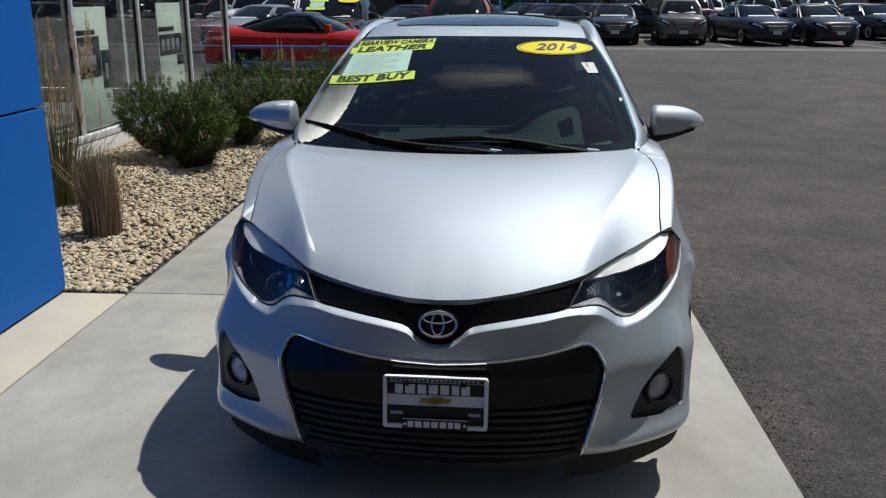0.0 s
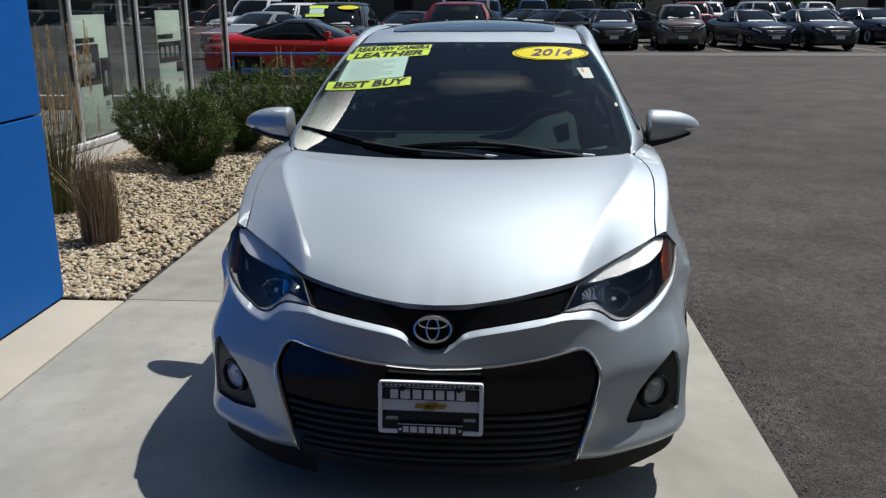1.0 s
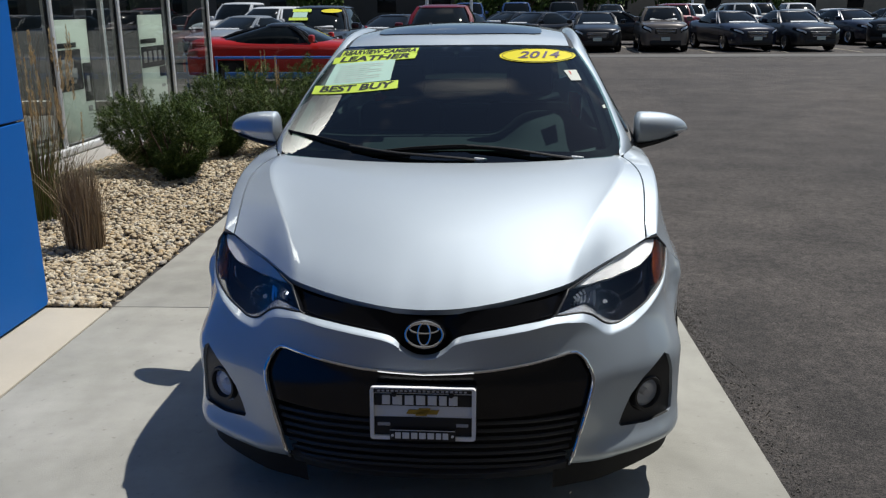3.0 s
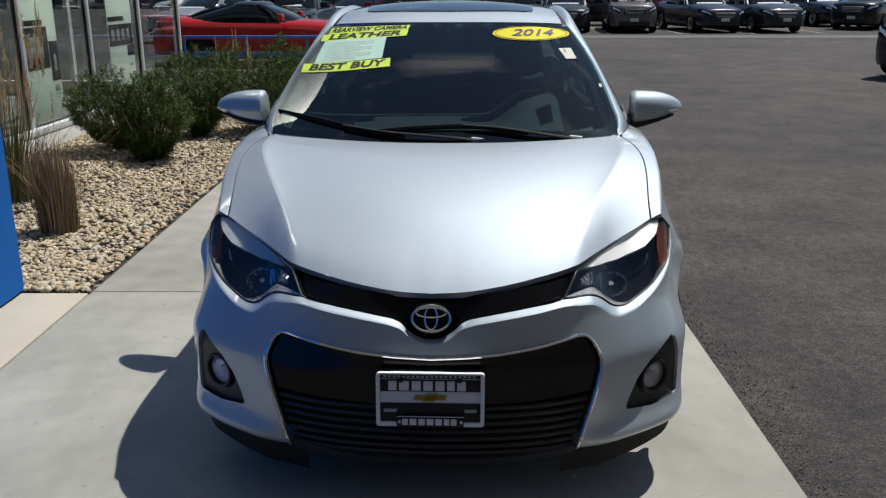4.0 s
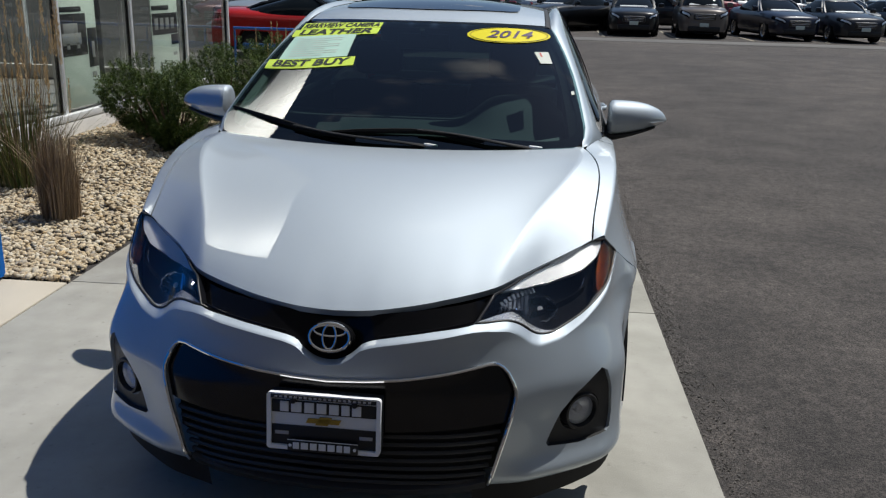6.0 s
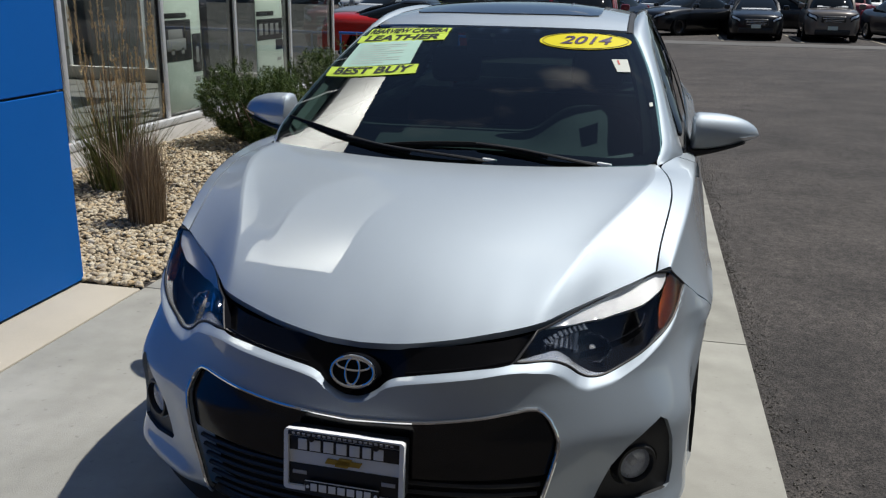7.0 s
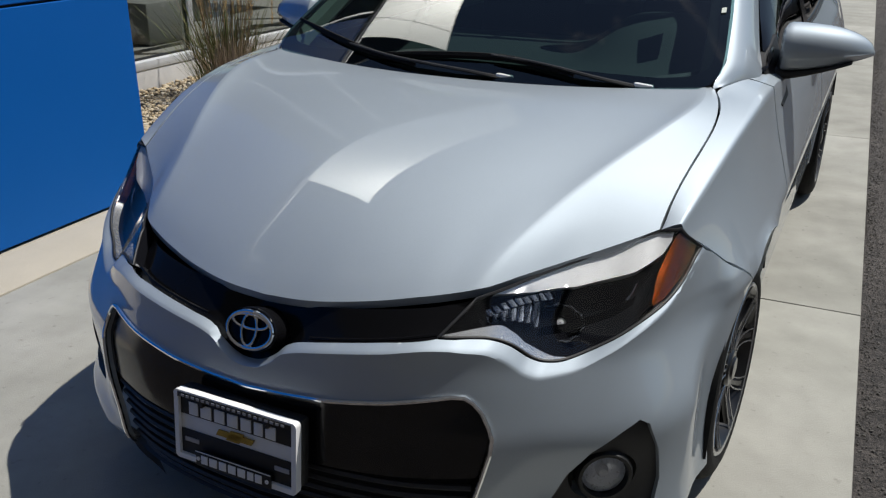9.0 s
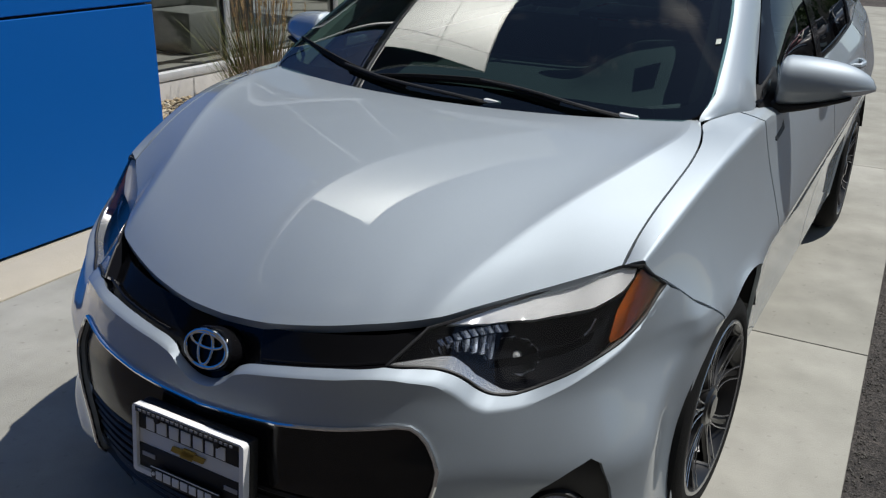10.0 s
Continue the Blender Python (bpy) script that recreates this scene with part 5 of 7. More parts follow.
def build_mirrors(car):
    for sgn in (1, -1):
        # housing: a boxy shell with a crease along its face, drawn down to the tip
        bm = bmesh.new()

        def levels(b):
            root = 1 - .22 * max(0, (.07 - b) / .07) ** 2
            top = 1.084 + .080 * max(0, 1 - b ** 2.7) ** .62
            low = 1.075 - .050 * max(0, 1 - b ** 1.6) ** .9
            face = 1.076 + .006 * b
            return face + (top - face) * root, face + (low - face) * root, face

        def shell(a, b):
            # a: round the section, b: from root to tip
            ang = 2 * math.pi * a
            top, low, face = levels(b)
            hy = .080 * max(.02, 1 - b ** 3.2) ** .55 * (1 - .30 * max(0, (.06 - b) / .06) ** 2)
            cy = 1.530 + .045 * b + .035 * b * b
            c, s = math.cos(ang), math.sin(ang)
            if s >= 0:
                y, z = abs(c) ** .82, face + (top - face) * s ** .80
            else:
                y, z = abs(c) ** .42, face + (low - face) * -s
                y -= .12 * min(1, -s / .3) * (1 if c > 0 else 0)
            x = .806 + .244 * b + .014 * (1 - b) * (z - face) / .08 * (1 if z < face else -.2)
            return Vector((sgn * x, cy - hy * math.copysign(y, c), z))

        rows = grid(bm, shell, 36, 24, True)
        bm.faces.new(rows[0])
        bm.faces.new(rows[-1])
        body = part("mirror", bm, SILVER, car, "silver door mirror with a black foot", 50)
        # black foot: a wedge below the shell that runs in to the door
        bm = bmesh.new()

        def foot(a, b):
            ang = 2 * math.pi * a
            x = .752 + .245 * b
            bb = max(0, (x - .806) / .244)
            top = levels(bb)[1] + .006 - .018 * max(0, 1 - b / .22)
            tall = .036 - .027 * b
            hy = (.046 + .016 * smoothstep(0, .3, b)) * (1 - .35 * b)
            c, s = math.cos(ang), math.sin(ang)
            return Vector((sgn * x, 1.526 + .05 * bb - hy * math.copysign(abs(c) ** .6, c), top - tall / 2 + tall / 2 * math.copysign(abs(s) ** .6, s)))

        rows = grid(bm, foot, 20, 14, True)
        bm.faces.new(rows[0])
        bm.faces.new(rows[-1])
        part("mirror_foot", bm, TRIM_BLACK, body, sharp=50)
        # repeater strip along the lower edge of the tip
        bm = bmesh.new()
        grid(bm, lambda a, b: shell(1 - .150 * (1 - a) * (.35 + .65 * b) - .002, .70 + .295 * b) + Vector((sgn * .002, -.003, 0)), 4, 10)
        facing(part("repeater", bm, REPEATER, body, "clear turn signal strip"), (sgn, -1, 0))
        # black triangle at the front of the door window, its foot drawn down on the door
        bm = bmesh.new()
        low, back = (flank(y, flank_q(y, z)) + Vector((.005, 0, 0)) for y, z in ((1.405, .945), (1.50, .962)))
        tri = [low, back, Vector((WAIST_X(1.60) + .005, 1.60, WAIST_Z(1.60) + .004)), house(1.60, .6) + Vector((.008, 0, 0)), house(1.44, .85) + Vector((.008, 0, 0)), Vector((WAIST_X(1.395) + .004, 1.395, WAIST_Z(1.395) + .004))]
        a = [bm.verts.new((p.x * sgn, p.y, p.z)) for p in tri]
        b = [bm.verts.new(((p.x - .02) * sgn, p.y, p.z)) for p in tri]
        bm.faces.new(a)
        for k in range(len(tri)):
            bm.faces.new((a[k - 1], a[k], b[k], b[k - 1]))
        part("mirror_base", bm, TRIM_BLACK, car)


def build_wheel(car, sgn, wy):
    at = Matrix.Translation((sgn * .864, wy, WHEEL_Z)) @ Matrix.Rotation(radians(-2.6 if wy < 2 else 0), 4, "Z") @ (Matrix.Identity(4) if sgn > 0 else Matrix.Rotation(math.pi, 4, "Z"))
    bm = bmesh.new()
    R = WHEEL_R
    lathe(bm, [(.238, -.010), (.246, -.001), (.268, .0), (.292, -.008), (.306, -.022), (.314, -.045), (R, -.09), (R, -.14), (.312, -.185), (.29, -.208), (.25, -.214), (.222, -.205)], 56)
    wheel = part("wheel", bm, RUBBER, car, "black tyre on a dark alloy wheel", 50)
    wheel.matrix_basis = at
    bm = bmesh.new()
    lathe(bm, [(.241, -.016), (.241, -.005), (.236, -.001), (.229, -.004)], 56)
    part("rim", bm, MACHINED, wheel, "machined alloy rim edge", 40)
    bm = bmesh.new()
    lathe(bm, [(.229, -.004), (.222, -.014), (.204, -.05), (.196, -.09), (.192, -.19)], 56)
    part("rim_barrel", bm, WHEEL_DARK, wheel)
    bm = bmesh.new()
    lathe(bm, [(.150, -.105), (.150, -.090), (.055, -.088)], 40)
    part("brake_disc", bm, GREY_STEEL, wheel)
    bm = bmesh.new()
    lathe(bm, [(.2, -.125), (.1, -.12), (.01, -.12)], 40)
    part("wheel_back", bm, DARK_GAP, wheel)
    # five twin spokes: dark bodies with thin machined edges
    for k in range(5):
        a = 2 * math.pi * k / 5 + .3
        bm = bmesh.new()
        edges = []
        for s in (-1, 1):
            for e in (-1, 0, 1):
                pts = []
                for f in np.linspace(0, 1, 8):
                    r = .045 + f * .183
                    spread = s * (.10 + .20 * f ** 1.3) + e * (.0075 + .012 * f) / max(r, .05)
                    x = -.020 + .014 * f - .010 * math.sin(math.pi * f) - (.006 if e == 0 else 0)
                    pts.append((x, r * math.cos(a + spread), r * math.sin(a + spread)))
                if e == 0:
                    tube(bm, [(p[0] - .010, p[1], p[2]) for p in pts], [.014, .012, .011, .011, .012, .013, .014, .016], 6, up=(1, 0, 0), flat=1.0)
                else:
                    edges.append(pts)
        sp = part("spoke", bm, WHEEL_DARK, wheel)
        for pts in edges:
            face = bmesh.new()
            tube(face, pts, [.0028, .0025, .0022, .0021, .0021, .0023, .0026, .003], 5, up=(1, 0, 0), flat=.7)
            part("spoke_edge", face, MACHINED, sp, "machined spoke edge")
    bm = bmesh.new()
    lathe(bm, [(.058, -.05), (.056, -.022), (.048, -.014), (.034, -.012), (.030, -.007), (.002, -.006)], 28)
    part("hub_cap", bm, WHEEL_DARK, wheel)
    for k in range(5):
        a = 2 * math.pi * k / 5
        bm = bmesh.new()
        lathe(bm, [(.008, -.03), (.008, -.018), (.005, -.015), (.001, -.015)], 8, "x", (0, .043 * math.cos(a), .043 * math.sin(a)))
        part("wheel_nut", bm, CHROME, wheel)


def build_plate(car):
    # the dealer's plate in its frame, leaning slightly back
    m = Matrix.Translation((0, -.046, .450)) @ Euler((radians(-6), 0, 0)).to_matrix().to_4x4()
    white = material("plate_white", (.80, .81, .82), .5, vary=.08, scale=20)
    dark = material("plate_charcoal", (.012, .012, .013), .5, vary=.2, scale=20)
    frame_m = material("plate_frame_silver", (.92, .92, .92), .45, .0, vary=.1, scale=30)
    gold = material("gold_print", (.45, .30, .05), .35, .4, vary=.3, scale=50)
    grey = material("plate_grey_print", (.40, .40, .42), .5)
    bm = bmesh.new()
    box(bm, (-.152, .0, -.076), (.152, .006, .076), .003)
    plate = part("dealer_plate", bm, white, car, "dealer plate with grey bars in a silver frame")
    plate.matrix_basis = m

    def add(name, bmx, mat, label=""):
        return part(name, bmx, mat, plate, label)

    bm = bmesh.new()
    outer = rounded(.158, .081, .010, 6)
    innr = rounded(.1465, .0695, .004, 6)
    A = [bm.verts.new((x, -.010, z)) for x, z in outer]
    B = [bm.verts.new((x, -.010, z)) for x, z in innr]
    C = [bm.verts.new((x, .008, z)) for x, z in outer]
    D = [bm.verts.new((x, -.001, z)) for x, z in innr]
    n = len(A)
    for k in range(n):
        bm.faces.new((A[k - 1], A[k], B[k], B[k - 1]))
        bm.faces.new((A[k - 1], A[k], C[k], C[k - 1]))
        bm.faces.new((B[k - 1], B[k], D[k], D[k - 1]))
    add("plate_frame", bm, frame_m, "silver licence plate frame")
    # dark holder behind
    bm = bmesh.new()
    box(bm, (-.150, .009, -.07), (.160, .035, .083), .006)
    add("plate_holder", bm, TRIM_BLACK)
    add("print_band", boxes(((-.146, -.0022, .023), (.146, .0, .0595)), bevel=.0005), dark)
    add("print_band", boxes(((-.146, -.0022, -.069), (.146, .0, -.012)), bevel=.0005), dark)
    add("frame_band", boxes(((-.146, -.0125, .066), (.146, -.009, .0775)), bevel=.001), dark)
    x = -.122
    for w in (.030, .036, .033, .034, .033, .028, .032):
        add("letter_bar", boxes(((x, -.0045, .0265), (x + w * .80, -.002, .0555)), bevel=.0006), white)
        x += w + .001
    add("frame_tab", boxes(((-.098, -.0155, -.0815), (.098, -.009, -.0485)), bevel=.002), dark)
    add("frame_tab_edge", boxes(((-.098, -.0165, -.0500), (.098, -.0150, -.0480)), bevel=.0004), frame_m)
    x = -.082
    for w in (.022, .026, .024, .025, .025, .020, .022):
        add("letter_bar", boxes(((x, -.0175, -.0745), (x + w * .78, -.0152, -.0555)), bevel=.0006), white)
        x += w
    for sx in (-.090, .090):
        bm = bmesh.new()
        lathe(bm, [(.0045, -.0150), (.0045, -.0175), (.002, -.0180), (.0005, -.0175)], 12, "y", (sx, 0, -.065))
        add("rivet", bm, frame_m)
    # small print as plain bars
    for x0, x1 in ((-.136, -.098), (.100, .136)):
        add("small_print", boxes(((x0, -.0040, -.040), (x1, -.002, -.030)), bevel=.0005), grey)
    for k in range(20):
        add("small_print", boxes(((-.135 + k * .0136, -.0135, .0690), (-.127 + k * .0136, -.0124, .0745))), grey)
    # gold cross shape in the middle band
    bm = bmesh.new()
    for (x0, x1, z0, z1) in ((-.046, .046, -.0065, .0065), (-.017, .017, -.0115, .0115)):
        vs = []
        for yy in (-.006, -.002):
            vs.append([bm.verts.new((x + .006 * (z / .0115), yy, z + .0055)) for x, z in ((x0, z0), (x1, z0), (x1, z1), (x0, z1))])
        bm.faces.new(vs[0])
        for k in range(4):
            bm.faces.new((vs[0][k - 1], vs[0][k], vs[1][k], vs[1][k - 1]))
    add("gold_mark", bm, gold)
    for sx in (-.085, .085):
        bm = bmesh.new()
        lathe(bm, [(.008, -.004), (.008, -.010), (.006, -.012), (.0005, -.012)], 14, "y", (sx, 0, .060))
        add("plate_screw", bm, TRIM_BLACK)


def rounded(hx, hz, r, n):
    out = []
    for cx, cz, a0 in ((hx - r, hz - r, 0), (-hx + r, hz - r, 90), (-hx + r, -hz + r, 180), (hx - r, -hz + r, 270)):
        out += [(cx + r * math.cos(radians(a0 + 90 * k / n)), cz + r * math.sin(radians(a0 + 90 * k / n))) for k in range(n + 1)]
    return out


def build_rear(car):
    # rear window, boot lid, bumper and lamps
    def backlight(u, v):
        s = abs(u)
        t = roof(u, .995)
        b = Vector((math.copysign(.60 * s, u), 3.98 + .02 * s - .06 * s * s, 1.115))
        p = t.lerp(b, v)
        p.z += .03 * math.sin(math.pi * v)
        return p

    bm = bmesh.new()
    grid(bm, lambda a, b: backlight(a * 2 - 1, b), 20, 10)
    facing(part("rear_window", bm, REAR_GLASS, car, "dark rear window"), (0, -1, -1))

    def tail(t, z):
        s = abs(t)
        x = .79 * math.sin(s * math.pi / 2) ** .8
        y = 4.62 - .30 * (1 - math.cos(s * math.pi / 2) ** .7) - .04 * max(0, z - .75) * 2 - .02 * ((z - .5) / .3) ** 2
        return Vector((math.copysign(x, t), y, z))

    bm = bmesh.new()
    grid(bm, lambda a, b: tail(a * 1.96 - .98, .22 + b * .50), 40, 12)
    part("rear_bumper", bm, SILVER, car, "silver rear bumper")
    bm = bmesh.new()
    grid(bm, lambda a, b: tail((a * 2 - 1) * .66, .725 + b * .38), 24, 10)
    grid(bm, lambda a, b: tail((a * 2 - 1) * .66, 1.105).lerp(Vector(((a * 2 - 1) * .62, 4.0, 1.118)), b), 20, 6)
    part("boot_lid", bm, SILVER, car, "silver boot lid")
    for sgn in (1, -1):
        bm = bmesh.new()
        grid(bm, lambda a, b: tail(sgn * (.665 + .30 * a), .78 + .20 * b), 10, 6)
        part("tail_lamp", bm, RED_LENS, car, "red tail lamp")
        bm = bmesh.new()
        grid(bm, lambda a, b: tail(sgn * (.665 + .30 * a), .985).lerp(flank(4.45, .99) * 1.0 if sgn > 0 else Vector((-flank(4.45, .99).x, 4.45, flank(4.45, .99).z)), b), 6, 4)
        part("rear_corner", bm, SILVER, car)
    bm = bmesh.new()
    box(bm, (-.155, 4.595, .80), (.155, 4.612, .955), .004)
    part("rear_plate", bm, material("rear_plate_white", (.6, .6, .6), .5, vary=.1), car)


sedan = build_sedan()

# ---- ground ----
bm = bmesh.new()
bmesh.ops.create_grid(bm, x_segments=40, y_segments=40, size=600, matrix=Matrix.Translation((0, 200, -.006)))
ground = tagged(part("ground", bm, ASPHALT), "worn dark asphalt of the car lot", "asphalt", kind="structure")

SLAB_L, SLAB_R = -1.955, 1.185


# the paving, its border and the blue wall lie a little askew to the car
def askew(x, y, degrees):
    return Matrix.Translation((x, y, 0)) @ Matrix.Rotation(radians(degrees), 4, "Z") @ Matrix.Translation((-x, -y, 0))


SKEW = askew(0, 1.5, 1.6)


def build_slabs():
    pave = tagged(new("pavement"), "pale concrete parking apron in jointed slabs", "pavement", kind="structure")
    pave.empty_display_size = .1
    pave.matrix_basis = SKEW
    ys = [-.24, 2.165, 5.05, 7.95, 10.85, 13.75, 16.9]
    for a, b in zip(ys[:-1], ys[1:]):
        bm = bmesh.new()
        box(bm, (SLAB_L, a + .003, -.14), (SLAB_R, b - .003, 0), .006)
        part("slab", bm, CONCRETE, pave)
    border = tagged(new("border"), "weathered concrete strip at the foot of the blue wall", "kerb", kind="structure")
    border.empty_display_size = .1
    border.matrix_basis = SKEW
    for a, b in ((-.24, .35), (.35, 2.135)):
        bm = bmesh.new()
        box(bm, (-2.42, a + .003, -.14), (SLAB_L - .006, b - .003, .004), .008)
        part("slab", bm, CONCRETE_OLD, border)
    # pale gutter strip across the lot and the painted stall lines beyond it
    bm = bmesh.new()
    box(bm, (-1.0, 26.6, -.1), (60, 28.3, .002), .002)
    tagged(part("gutter", bm, material("gutter_concrete", (.16, .155, .145), .9, vary=.6, scale=.7, bump=.4, bump_scale=90)), "pale concrete gutter strip across the lot", "gutter", kind="structure")
    paint = material("worn_line_paint", (.42, .38, .28), .8, vary=.6, scale=12, tint=(.14, .13, .12))
    for k in range(6):
        bm = bmesh.new()
        box(bm, (2.25 + k * 2.5, 29.2, -.004), (2.35 + k * 2.5, 34.5, .003))
        tagged(part("stall_line", bm, paint), "worn pale line painted on asphalt", "road marking", "stall lines", "structure")


build_slabs()


# ---- gravel bed ----
def gravel_material(name, node):
    m = material(name, (.5, .4, .28), .8, bump=.35, bump_scale=110)
    nt = m.node_tree
    info = nt.nodes.new("ShaderNodeNewGeometry" if node == "island" else "ShaderNodeObjectInfo")
    ramp = nt.nodes.new("ShaderNodeValToRGB")
    cols = [(0, (.52, .40, .25)), (.2, (.74, .60, .40)), (.4, (.80, .69, .50)), (.55, (.44, .34, .22)), (.7, (.84, .76, .60)), (.85, (.66, .48, .26)), (1, (.54, .49, .42))]
    e = ramp.color_ramp.elements
    e[0].position, e[0].color = cols[0][0], (*cols[0][1], 1)
    e[1].position, e[1].color = cols[-1][0], (*cols[-1][1], 1)
    for pos, c in cols[1:-1]:
        k = e.new(pos)
        k.color = (*c, 1)
    nt.links.new(info.outputs["Random Per Island" if node == "island" else "Random"], ramp.inputs[0])
    tex = nt.nodes.new("ShaderNodeTexNoise")
    tex.inputs["Scale"].default_value, tex.inputs["Detail"].default_value = 45, 5
    mix = nt.nodes.new("ShaderNodeMix")
    mix.data_type, mix.blend_type = "RGBA", "MULTIPLY"
    mix.inputs["Factor"].default_value = .55
    nt.links.new(ramp.outputs[0], mix.inputs["A"])
    nt.links.new(tex.outputs["Fac"], mix.inputs["B"])
    nt.links.new(mix.outputs["Result"], nt.nodes["Principled BSDF"].inputs["Base Color"])
    return m


def pebble(seed):
    """A worn stone about 1 across: places and triangles."""
    bm = bmesh.new()
    bmesh.ops.create_icosphere(bm, subdivisions=1, radius=.5)
    r = random.Random(seed)
    sx, sy, sz = 1, r.uniform(.6, .9), r.uniform(.4, .62)
    for v in bm.verts:
        f = 1 + r.uniform(-.2, .2)
        v.co = Vector((v.co.x * sx * f, v.co.y * sy * f, v.co.z * sz * f))
    vs = np.array([v.co[:] for v in bm.verts])
    fs = np.array([[v.index for v in f.verts] for f in bm.faces])
    bm.free()
    return vs, fs


def build_gravel():
    bed = tagged(new("gravel_bed"), "bed of tan river stones beside the showroom", "gravel", kind="structure")
    bed.empty_display_size = .1
    bed.matrix_basis = SKEW
    bm = bmesh.new()
    grid(bm, lambda a, b: Vector((-4.32 + (4.32 + SLAB_L - .008) * a, 2.137 + 9.2 * b, -.030 + .012 * noise.noise(Vector((a * 9, b * 30, 0))))), 40, 90)
    part("soil", bm, material("stone_dust", (.40, .32, .22), .95, vary=.8, scale=14, bump=.8, bump_scale=70), bed)
    rng = np.random.default_rng(7)
    shapes = [pebble(k) for k in range(8)]
    near_mat, far_mat = gravel_material("river_stone", "object"), gravel_material("river_stones", "island")
    near_meshes = []
    for vs, fs in shapes:
        me = bpy.data.meshes.new("stone")
        me.from_pydata(vs.tolist(), [], fs.tolist())
        me.materials.append(near_mat)
        me.polygons.foreach_set("use_smooth", [True] * len(me.polygons))
        near_meshes.append(me)
    V, F, base, count = [], [], 0, 0
    for layer, n in ((0, 5500), (1, 25000)):
        for k in range(n):
            y = 2.15 + 9.0 * rng.random() ** 1.35
            x = -4.30 + (4.30 + SLAB_L - .015) * rng.random()
            size = float(np.clip(rng.normal(.036, .013), .016, .080))
            z = -.022 + .030 * layer + rng.random() * .012
            rot = Euler((rng.normal(0, .28), rng.normal(0, .28), rng.random() * 6.28))
            s = int(rng.integers(8))
            if layer == 1 and 2.2 < y < 2.75 and x > -2.75 and count < 300:
                ob = new("stone", near_meshes[s])
                ob.parent = bed
                ob.location, ob.rotation_euler, ob.scale = (x, y, z), rot, (size,) * 3
                count += 1
                continue
            vs, fs = shapes[s]
            R = np.array(rot.to_matrix())
            V.append(vs @ R.T * size + (x, y, z))
            F.append(fs + base)
            base += len(vs)
    V, F = np.concatenate(V), np.concatenate(F)
    me = bpy.data.meshes.new("stones")
    me.from_pydata(V.tolist(), [], F.tolist())
    me.materials.append(far_mat)
    me.polygons.foreach_set("use_smooth", [True] * len(me.polygons))
    ob = new("stones", me)
    ob.parent = bed
    tagged(ob, kind="stuff")


build_gravel()


def build_crumbs():
    """Loose dark chippings along the edge of the asphalt."""
    rng = np.random.default_rng(11)
    shapes = [pebble(40 + k) for k in range(4)]
    V, F, base = [], [], 0
    for k in range(4200):
        y = -1.5 + 10.5 * rng.random()
        x = SLAB_R + .004 + abs(rng.normal(0, .075)) * (.4 + .9 * abs(math.sin(y * 1.7) * math.sin(y * .63 + 1)))
        size = float(np.clip(rng.normal(.0065, .003), .003, .018))
        vs, fs = shapes[k % 4]
        R = np.array(Euler((rng.normal(0, .5), rng.normal(0, .5), rng.random() * 6.28)).to_matrix())
        V.append(vs @ R.T * size + (x, y, -.005 + size * .15))
        F.append(fs + base)
        base += len(vs)
    me = bpy.data.meshes.new("chippings")
    me.from_pydata(np.concatenate(V).tolist(), [], np.concatenate(F).tolist())
    me.materials.append(material("asphalt_chippings", (.085, .079, .072), .9, vary=.7, scale=60, tint=(.16, .15, .135)))
    loose = new("chippings", me)
    loose.matrix_basis = SKEW
    tagged(loose, "loose dark asphalt chippings along the slab", "chippings", kind="stuff")


build_crumbs()

# ---- showroom and blue wall ----


